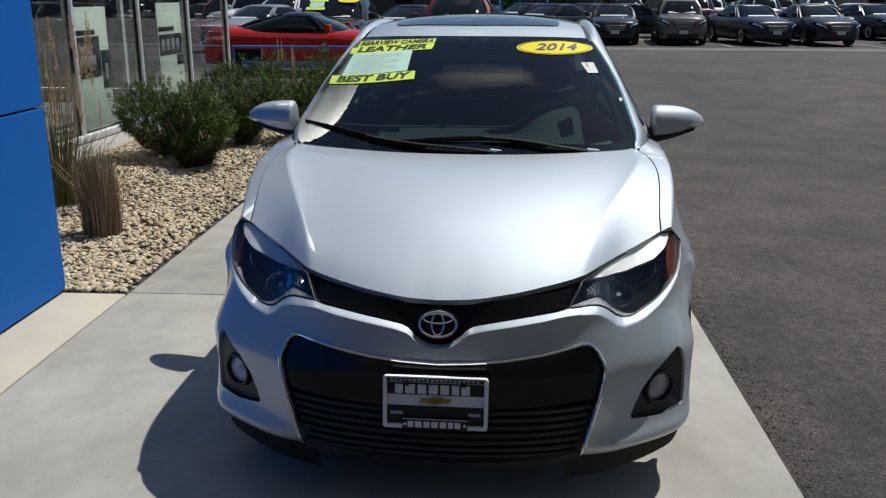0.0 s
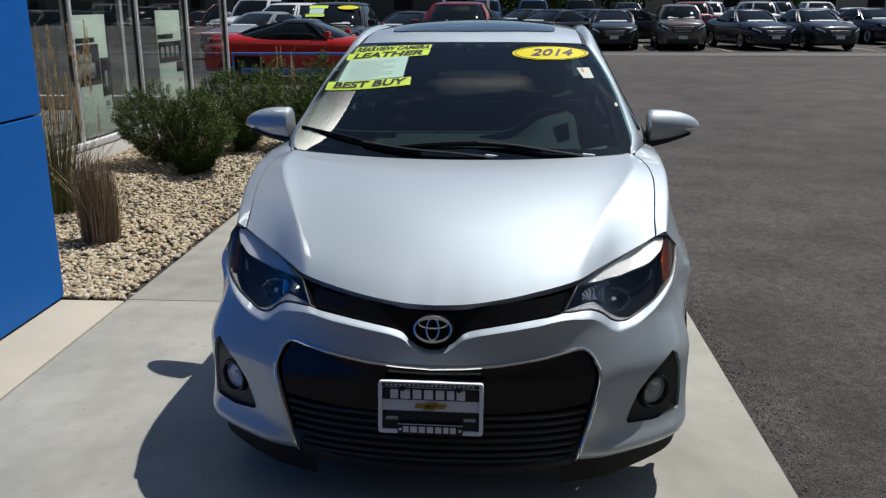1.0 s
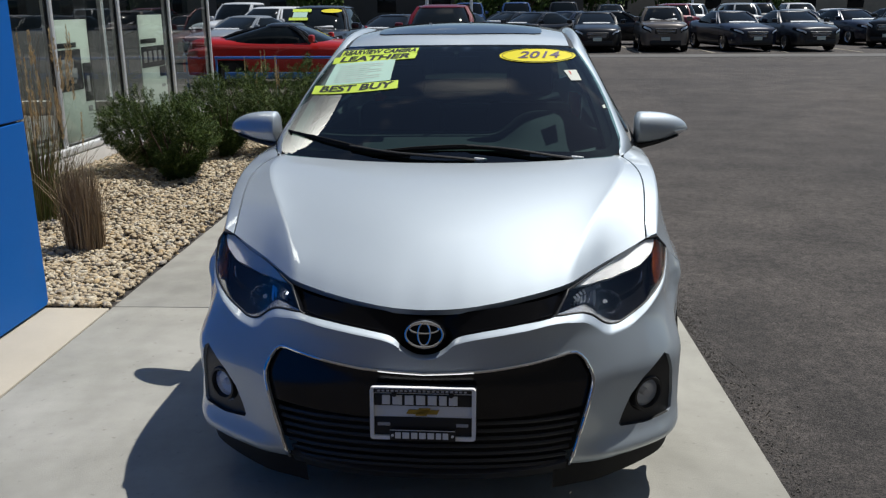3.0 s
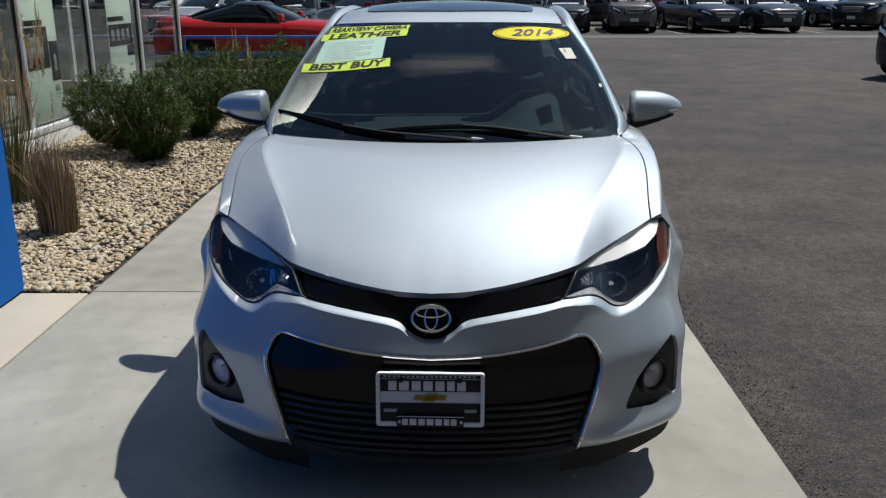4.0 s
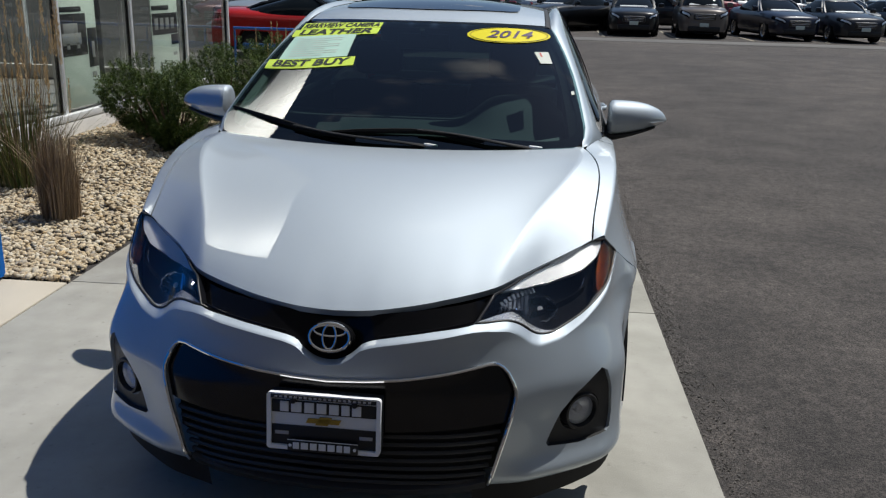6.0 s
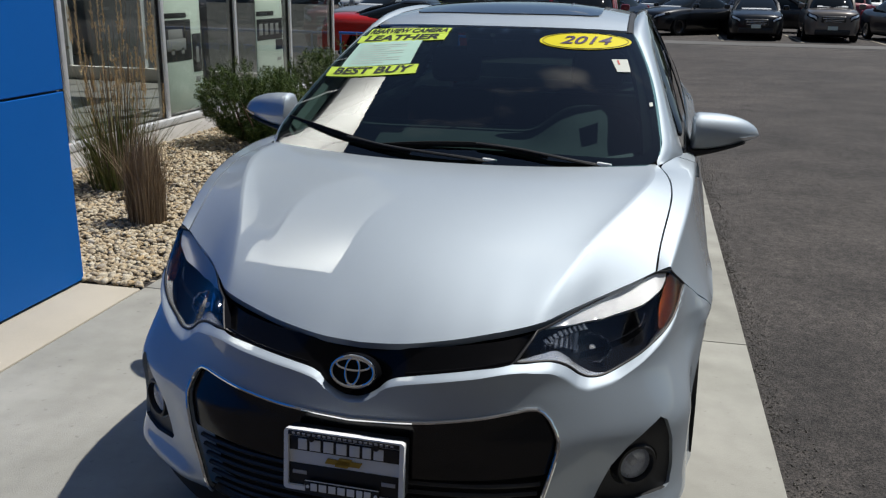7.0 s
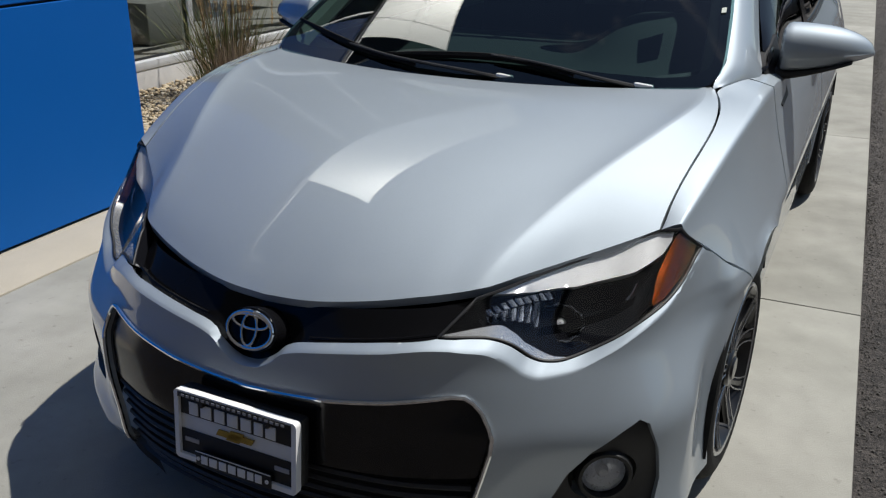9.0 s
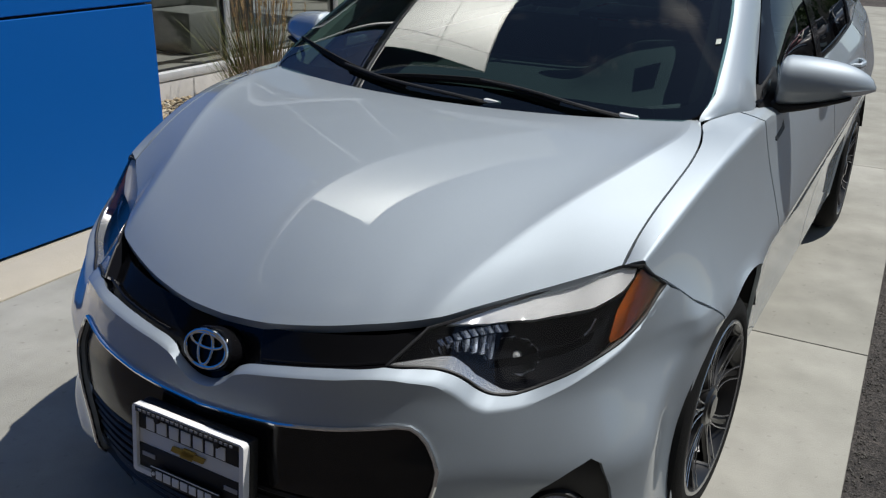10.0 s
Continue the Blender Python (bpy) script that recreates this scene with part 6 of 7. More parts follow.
def build_showroom():
    room = tagged(new("showroom"), "showroom with tall glass bays on a pale sill", "building", kind="structure")
    room.empty_display_size = .1
    bm = bmesh.new()
    box(bm, (-4.52, -6, -.2), (-4.262, 11.06, .165), .01)
    part("plinth", bm, SILL, room)
    bm = bmesh.new()
    box(bm, (-4.40, -6, .167), (-4.257, 11.05, .235), .004)
    part("sill", bm, ALUMINIUM, room)
    ys = [3.13, 4.70, 6.27, 7.84, 9.41, 10.99]
    for y in ys:
        bm = bmesh.new()
        box(bm, (-4.40, y - .027, .236), (-4.300, y + .027, 6.2), .004)
        part("mullion", bm, ALUMINIUM, room)
    bm = bmesh.new()
    box(bm, (-4.40, -6, 6.202), (-4.255, 11.05, 6.28), .004)
    part("head", bm, ALUMINIUM, room)
    # inner black gaskets and the panes
    for a, b in zip(ys[:-1], ys[1:]):
        bm = bmesh.new()
        grid(bm, lambda p, q: Vector((-4.335, a + .028 + (b - a - .056) * p, .238 + 5.96 * q)), 1, 1)
        g = facing(part("pane", bm, SHOP_GLASS, room), (1, 0, 0))
        g.visible_shadow = False
        for lo, hi in (((-4.36, a + .028, .237), (-4.325, a + .040, 6.2)), ((-4.36, b - .040, .237), (-4.325, b - .028, 6.2)), ((-4.36, a + .041, .237), (-4.325, b - .041, .250))):
            part("gasket", boxes((lo, hi)), TRIM_BLACK, room)
    # end wall is glazed too
    bm = bmesh.new()
    grid(bm, lambda p, q: Vector((-9 + 4.58 * p, 11.0, .24 + 5.96 * q)), 1, 1)
    facing(part("pane", bm, SHOP_GLASS, room), (0, 1, 0)).visible_shadow = False
    for x in (-6.0, -7.6, -9.0):
        part("mullion", boxes(((x - .03, 10.96, .24), (x + .03, 11.06, 6.2))), ALUMINIUM, room)
    part("plinth", boxes(((-12, 10.93, -.2), (-4.53, 11.06, .235))), SILL, room)
    # the room behind the glass
    part("showroom_floor", boxes(((-12, -6, -.02), (-4.53, 10.92, .02))), FLOOR_TILE, room)
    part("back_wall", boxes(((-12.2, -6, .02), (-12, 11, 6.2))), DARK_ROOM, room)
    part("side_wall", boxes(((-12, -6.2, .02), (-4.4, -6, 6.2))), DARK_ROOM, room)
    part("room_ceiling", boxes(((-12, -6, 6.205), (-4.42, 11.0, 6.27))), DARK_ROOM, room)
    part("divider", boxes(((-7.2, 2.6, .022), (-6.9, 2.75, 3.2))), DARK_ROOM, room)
    # transom, white clad upper wall and roof
    bm = bmesh.new()
    box(bm, (-4.385, -6, 3.30), (-4.262, 11.02, 3.37), .004)
    part("transom", bm, ALUMINIUM, room)
    part("upper_core", boxes(((-12.2, 2.52, 6.285), (-4.27, 11.1, 9.48))), TRIM_BLACK, room)
    ys2 = [2.48, 2.95, 5.65, 8.60, 11.13]
    for z0, z1 in ((6.285, 8.02), (8.02, 9.50)):
        for y0, y1 in zip(ys2[:-1], ys2[1:]):
            bm = bmesh.new()
            box(bm, (-4.266, y0 + .005, z0 + .005), (-4.235, y1 - .005, z1 - .005), .002)
            part("wall_panel", bm, WHITE_PANEL, room, smooth=False)
        bm = bmesh.new()
        box(bm, (-12.2, 11.104, z0 + .005), (-4.27, 11.13, z1 - .005), .002)
        part("wall_panel", bm, WHITE_PANEL, room, smooth=False)
    bm = bmesh.new()
    box(bm, (-12.25, 2.47, 9.503), (-4.237, 11.13, 9.54), .004)
    part("coping", bm, WHITE_PANEL, room)
    bm = bmesh.new()
    box(bm, (-12.25, -6.25, 6.285), (-4.24, 2.47, 6.36), .01)
    part("coping", bm, ALUMINIUM, room)
    # posters and boards behind the glass
    def board(name, label, y0, y1, z0, z1, mat, x=-4.50, th=.012):
        bm = bmesh.new()
        box(bm, (x - th, y0, z0), (x, y1, z1), .002)
        return tagged(part(name, bm, mat), label, "poster", "posters in the glass")

    b = board("poster", "pale green-white poster with dark pictures behind glass", 6.33, 7.13, .26, 1.52, POSTER, -4.372)
    for (y0, y1, z0, z1, m) in ((6.35, 6.84, 1.235, 1.285, POSTER_DARK), (6.35, 6.915, .79, 1.215, POSTER_DARK), (6.93, 7.12, .65, 1.06, POSTER_DARK), (6.97, 7.07, .54, .60, GREY_INK), (6.96, 7.08, .505, .515, GREY_INK), (6.98, 7.06, .47, .478, GREY_INK)):
        part("print_block", boxes(((-4.371, y0, z0), (-4.369, y1, z1)), bevel=.0005), m, b)
    bm = bmesh.new()
    for lo, hi in (((6.42, .90), (6.80, 1.02)), ((6.46, 1.02), (6.74, 1.12)), ((6.50, .86), (6.56, .92)), ((6.70, .86), (6.76, .92)), ((7.0, .75), (7.06, .92))):
        box(bm, (-4.3685, lo[0], lo[1]), (-4.3665, hi[0], hi[1]), .0008)
    part("printed_picture", bm, GREY_INK, b)
    b = board("poster", "pale green-white poster with dark pictures behind glass", 8.50, 9.29, .26, 1.55, POSTER, -4.372)
    for (y0, y1, z0, z1, m) in ((8.52, 9.02, 1.20, 1.255, POSTER_DARK), (8.52, 9.27, .90, 1.16, POSTER_DARK), (9.06, 9.28, .76, .89, POSTER_DARK), (9.10, 9.22, .62, .66, GREY_INK)):
        part("print_block", boxes(((-4.371, y0, z0), (-4.369, y1, z1)), bevel=.0005), m, b)
    bm = bmesh.new()
    for k in range(4):
        box(bm, (-4.3685, 8.58 + k * .16, .96), (-4.3665, 8.68 + k * .16, 1.10), .0008)
    part("printed_picture", bm, GREY_INK, b)
    board("display_board", "blue and dark striped display board inside the showroom", 7.95, 8.25, .4, 2.3, POSTER_DARK, -4.9)
    # a dark desk and boxes inside
    bm = bmesh.new()
    box(bm, (-7.5, 4.6, .02), (-6.6, 7.6, .78), .02)
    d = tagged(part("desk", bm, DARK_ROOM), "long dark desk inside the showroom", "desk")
    bm = bmesh.new()
    box(bm, (-7.6, 4.5, .782), (-6.5, 7.7, .82), .008)
    part("desk_top", bm, material("pale_desk_top", (.45, .40, .30), .4, vary=.3, scale=6), d)
    bm = bmesh.new()
    box(bm, (-6.3, 5.6, .02), (-5.7, 6.2, .46), .04)
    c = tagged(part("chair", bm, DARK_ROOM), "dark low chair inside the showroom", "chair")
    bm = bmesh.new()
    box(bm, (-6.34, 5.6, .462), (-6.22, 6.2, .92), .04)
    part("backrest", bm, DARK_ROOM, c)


build_showroom()


def build_blue_wall():
    wall = tagged(new("portal"), "tall blue metal clad entrance portal with dark joints", "wall", kind="structure")
    wall.empty_display_size = .1
    wall.matrix_basis = askew(-2.335, 2.085, 1.8)
    x = -2.335
    part("core", boxes(((-4.20, -7.8, -.05), (x - .034, 2.068, 3.55))), TRIM_BLACK, wall)
    zs = [.012, 1.052, 2.40, 3.55]
    ys = [-7.8, -5.35, -2.9, -.42, 2.085]
    for z0, z1 in zip(zs[:-1], zs[1:]):
        for y0, y1 in zip(ys[:-1], ys[1:]):
            bm = bmesh.new()
            box(bm, (x - .03, y0 + .005, z0 + .006), (x, y1 - .005 if y1 < 2 else y1, z1 - .006), .004)
            part("panel", bm, BLUE_PANEL, wall, smooth=False)
        bm = bmesh.new()
        box(bm, (-4.20, 2.071, z0 + .006), (x - .034, 2.085, z1 - .006), .003)
        part("panel", bm, BLUE_PANEL, wall)
    bm = bmesh.new()
    box(bm, (-4.20, -7.8, 3.555), (x + .003, 2.088, 3.59), .004)
    part("coping", bm, BLUE_PANEL, wall)


build_blue_wall()


def build_rail():
    f = thing("rail_fence", "low blue painted steel rail fence", "fence")
    bm = bmesh.new()
    tube(bm, [(-4.60, 12.0, .835), (-.6, 12.0, .835)], .022, 8)
    part("top_rail", bm, BLUE_RAIL, f)
    bm = bmesh.new()
    box(bm, (-4.45, 11.98, .50), (-.6, 12.02, .60), .006)
    part("lower_rail", bm, BLUE_RAIL, f)
    x = -4.58
    while x < -.5:
        bm = bmesh.new()
        tube(bm, [(x, 12.0, -.02), (x, 12.0, .81)], .018, 8)
        part("post", bm, BLUE_RAIL, f)
        x += .995


build_rail()

# ---- plants ----
def leaf_material(name, cols, rough=.55):
    m = material(name, cols[0], rough, spec=.15)
    nt = m.node_tree
    geo = nt.nodes.new("ShaderNodeNewGeometry")
    ramp = nt.nodes.new("ShaderNodeValToRGB")
    e = ramp.color_ramp.elements
    e[0].color, e[1].color = (*cols[0], 1), (*cols[-1], 1)
    for k, c in enumerate(cols[1:-1]):
        q = e.new((k + 1) / (len(cols) - 1))
        q.color = (*c, 1)
    nt.links.new(geo.outputs["Random Per Island"], ramp.inputs[0])
    nt.links.new(ramp.outputs[0], nt.nodes["Principled BSDF"].inputs["Base Color"])
    return m


YEW = leaf_material("yew_needles", [(.018, .040, .008), (.038, .072, .014), (.072, .112, .025), (.140, .178, .045)])
BARK = material("bark", (.10, .065, .04), .9, vary=.6, scale=18, bump=.7, bump_scale=40)
STRAW = leaf_material("dry_grass", [(.19, .135, .085), (.30, .22, .14), (.12, .08, .05), (.44, .35, .24)])
GREEN_BLADE = leaf_material("grass_blades", [(.07, .10, .025), (.12, .15, .045), (.22, .19, .085), (.08, .08, .03)])
PLUME = leaf_material("grass_plumes", [(.60, .43, .22), (.70, .54, .32), (.46, .33, .16)])


def from_arrays(name, V, F, mat, parent, label="", kind=""):
    me = bpy.data.meshes.new(name)
    me.from_pydata(V, [], F)
    me.materials.append(mat)
    ob = new(name, me)
    ob.parent = parent
    tagged(ob, label, kind=kind)
    return ob


def build_shrub(at, rx, ry, h, seed, label, sprays=900):
    rng = random.Random(seed)
    bush = thing("shrub", label, "shrub", "shrubs in the gravel", at=Matrix.Translation(at))
    bm = bmesh.new()
    tips = []
    for k in range(9):
        a = 6.283 * k / 9 + rng.uniform(-.3, .3)
        out = rng.uniform(.3, .75)
        p = [Vector((0, 0, -.05)), Vector((.10 * rx * math.cos(a), .10 * ry * math.sin(a), .12 * h)), Vector((out * .6 * rx * math.cos(a), out * .6 * ry * math.sin(a), .42 * h)), Vector((out * rx * math.cos(a), out * ry * math.sin(a), rng.uniform(.55, .8) * h))]
        tube(bm, curve3(p, 6), [.022 - .003 * i for i in range(7)], 5)
        tips.append(p[-1])
    part("trunk", bm, BARK, bush)
    V, F = [], []
    lobes = [(rng.uniform(0, 6.28), rng.uniform(.0, .95), rng.uniform(.35, .72)) for _ in range(11)]
    for k in range(sprays):
        # a tuft of needles at the end of a twig, pointing out and up
        u = rng.uniform(-.45, 1)
        a = rng.uniform(0, 6.283)
        th = math.asin(u)
        bulge = .58 + sum(w * math.exp(-((math.cos(a - la) - 1) ** 2 * 9 + (max(u, 0) - lu) ** 2 * 12)) for la, lu, w in lobes)
        d = Vector((rx * math.cos(th) * math.cos(a), ry * math.cos(th) * math.sin(a), h * (.40 + .50 * u)))
        depth = rng.random() ** 2
        tip = d * min(bulge, 1.32) * (1.04 - .42 * depth)
        foot = .74 + .26 * smoothstep(-.45, .25, u)
        tip.x, tip.y = tip.x * foot, tip.y * foot
        tip.z = max(tip.z, .07)
        axis = (Vector((d.x, d.y, max(d.z - .35 * h, 0) * .8)).normalized() + Vector((rng.uniform(-.5, .5), rng.uniform(-.5, .5), rng.uniform(.1, .8)))).normalized()
        L = rng.uniform(.09, .19)
        side = axis.cross(Vector((rng.uniform(-1, 1), rng.uniform(-1, 1), rng.uniform(-1, 1)))).normalized()
        upv = side.cross(axis)
        n = 44
        for i in range(n):
            f = (i + .5) / n
            base = tip - axis * (L * (1 - f))
            q = rng.uniform(0, 6.283)
            dirn = (side * math.cos(q) + upv * math.sin(q) + axis * rng.uniform(.45, 1.0)).normalized()
            ln = .040 * (1.15 - .45 * f) * rng.uniform(.75, 1.3)
            wv = dirn.cross(Vector((rng.uniform(-1, 1), rng.uniform(-1, 1), 1))).normalized() * .0036
            b = len(V)
            V += [base - wv, base + dirn * ln * .55 + wv * 1.3, base + dirn * ln]
            F.append((b, b + 1, b + 2))
    from_arrays("crown", V, F, YEW, bush)
    return bush


for spec in (((-3.50, 6.42, 0), .40, .40, .72, 3, "dense dark green yew shrub close to the glass", 850),
             ((-2.98, 5.82, 0), .36, .36, .70, 5, "compact dark green yew shrub with ragged top", 800),
             ((-2.95, 7.15, 0), .40, .40, .80, 6, "dark green yew shrub behind two others", 900),
             ((-2.33, 7.60, 0), .46, .46, .98, 8, "tall loose dark green yew shrub", 900),
             ((-1.98, 8.60, 0), .56, .52, .86, 9, "low spreading dark green yew shrub", 800),
             ((-3.30, 9.2, 0), .56, .56, .80, 12, "dark green yew shrub by the building corner", 700),
             ((-1.75, 10.1, 0), .56, .52, .82, 14, "dark green yew shrub near the blue rail", 700)):
    build_shrub(*spec)


def blade(V, F, base, lean, L, w, rng, bend=.5, n=4):
    side = Vector((-lean.y, lean.x, 0)).normalized() if lean.length > 1e-4 else Vector((1, 0, 0))
    side = (side + Vector((rng.uniform(-.6, .6), rng.uniform(-.6, .6), 0))).normalized()
    b = len(V)
    for i in range(n + 1):
        f = i / n
        p = base + Vector((0, 0, 1)) * (L * (f - .28 * bend * f * f)) + lean * (L * (f * .35 + bend * f * f))
        ww = w * (1 - f ** 1.6) + .0006
        V += [p - side * ww, p + side * ww]
    for i in range(n):
        F.append((b + 2 * i, b + 2 * i + 1, b + 2 * i + 3, b + 2 * i + 2))
    return p


def build_tall_grass(at, seed, blades=520, stalks=110, tall=1.0, label="tall clump of green and straw feather grass with plumes"):
    rng = random.Random(seed)
    g = thing("feather_grass", label, "grass", at=Matrix.Translation(at))
    V, F = [], []
    for k in range(blades):
        a, r = rng.uniform(0, 6.283), .23 * math.sqrt(rng.random())
        lean = Vector((math.cos(a), math.sin(a), 0)) * rng.uniform(.05, 1.0) * (.4 + r * 3)
        blade(V, F, Vector((r * math.cos(a), r * math.sin(a), -.02)), lean, rng.uniform(.40, .92), rng.uniform(.0022, .0042), rng, rng.uniform(.2, .6))
    from_arrays("foliage", V, F, GREEN_BLADE, g, kind="stuff")
    V, F, P, Q = [], [], [], []
    for k in range(stalks):
        a, r = rng.uniform(0, 6.283), .17 * math.sqrt(rng.random())
        lean = Vector((math.cos(a), math.sin(a), 0)) * rng.uniform(.0, .55)
        L = rng.uniform(.75, 1.55) * tall
        tip = blade(V, F, Vector((r * math.cos(a), r * math.sin(a), 0)), lean, L, .0022, rng, rng.uniform(.05, .2), 5)
        if k % 2 == 0:
            # a plume of short hairs
            for i in range(90):
                f = rng.random()
                base = tip + Vector((lean.x * .05, lean.y * .05, 1)) * ((f - .85) * .27)
                d = Vector((rng.uniform(-.5, .5), rng.uniform(-.5, .5), rng.uniform(.6, 1.4))).normalized()
                w = d.cross(Vector((rng.uniform(-1, 1), rng.uniform(-1, 1), .2))).normalized() * .0034
                b = len(P)
                ln = .036 * (1.15 - f * .6)
                P += [base - w, base + d * ln * .5 + w, base + d * ln]
                Q.append((b, b + 1, b + 2))
    from_arrays("stalk", V, F, STRAW, g, kind="stuff")
    from_arrays("plume", P, Q, PLUME, g, "pale straw plumes", kind="stuff")


def build_dead_grass(at, seed, h=.60, R=.17, n=1300):
    rng = random.Random(seed)
    g = thing("cut_grass_clump", "dead brown ornamental grass clump", "grass", at=Matrix.Translation(at))
    V, F = [], []
    for k in range(n):
        a, r = rng.uniform(0, 6.283), R * .75 * math.sqrt(rng.random())
        lean = Vector((math.cos(a + rng.gauss(0, .6)), math.sin(a + rng.gauss(0, .6)), 0)) * rng.uniform(-.12, .34) * (.5 + r * 4)
        blade(V, F, Vector((r * math.cos(a), r * math.sin(a), -.02)), lean, h * rng.uniform(.40, 1.12), rng.uniform(.0011, .0026), rng, rng.uniform(-.12, .30), 3)
    for k in range(70):
        a, r = rng.uniform(0, 6.283), R * .6 * math.sqrt(rng.random())
        lean = Vector((math.cos(a), math.sin(a), 0)) * rng.uniform(.3, .9)
        blade(V, F, Vector((r * math.cos(a), r * math.sin(a), .1)), lean, h * rng.uniform(.6, 1.3), .002, rng, rng.uniform(.4, .9), 4)
    from_arrays("straw", V, F, STRAW, g, kind="stuff")


build_tall_grass((-3.50, 4.18, 0), 21)
build_tall_grass((-2.75, 8.75, 0), 23, 160, 26, .82, "thin clump of straw grass with drooping plumes among shrubs")
build_dead_grass((-2.69, 3.28, 0), 22)

# ---- cars in the lot ----
def paint(name, col, metal=.4):
    return material(name, col, .35, metal * .4, .7, .03, vary=.1, scale=2, spec=.3)


PAINTS = {"black": paint("black_paint", (.006, .007, .009)), "navy": paint("navy_paint", (.006, .010, .026)), "charcoal": paint("charcoal_paint", (.012, .014, .019)), "champagne": paint("champagne_paint", (.145, .127, .112)),
          "graphite": paint("graphite_paint", (.014, .016, .021)), "red": paint("red_paint", (.45, .012, .008), .1), "maroon": paint("maroon_paint", (.16, .008, .02), .2), "white": paint("white_paint", (.72, .73, .74), 0), "grey": paint("grey_paint", (.25, .27, .29)), "blue": paint("blue_paint", (.03, .08, .22))}
DARK_GLASS = material("dark_car_glass", (.008, .011, .013), .05, 0, .15, .01, vary=.3, scale=1.5, spec=.14)
LAMP_GLASS = material("lot_lamp_glass", (.62, .64, .67), .18, .5, 1.0)
SALE_LIME = material("lot_lime_paper", (.62, .80, .08), .6, vary=.1, scale=9)
SALE_MINT = material("lot_mint_paper", (.46, .68, .58), .6, vary=.15, scale=9)
SALE_YELLOW = material("lot_sticker_yellow", (.78, .68, .008), .5, vary=.05)
SCREEN_SHEEN = material("pale_screen_reflection", (.66, .68, .70), .5, vary=.2, scale=6)
KINDS = {
    # length, width, height, waist, nose height, screen foot, roof front, roof rear, rear glass foot, deck height
    "sedan": (4.75, 1.78, 1.40, .97, .79, -1.12, -.22, .85, 1.85, 1.06),
    "crossover": (4.60, 1.74, 1.58, 1.06, .93, -1.25, -.62, 1.50, 2.08, 1.15),
    "suv": (4.70, 1.90, 1.68, 1.10, .95, -1.30, -.58, 1.62, 2.16, 1.20),
    "coupe": (4.80, 1.92, 1.32, .93, .72, -.78, .05, .72, 1.95, 1.02),
    "truck": (5.4, 1.95, 1.85, 1.18, 1.02, -1.30, -.75, .35, .62, 1.15),
}
built = {}


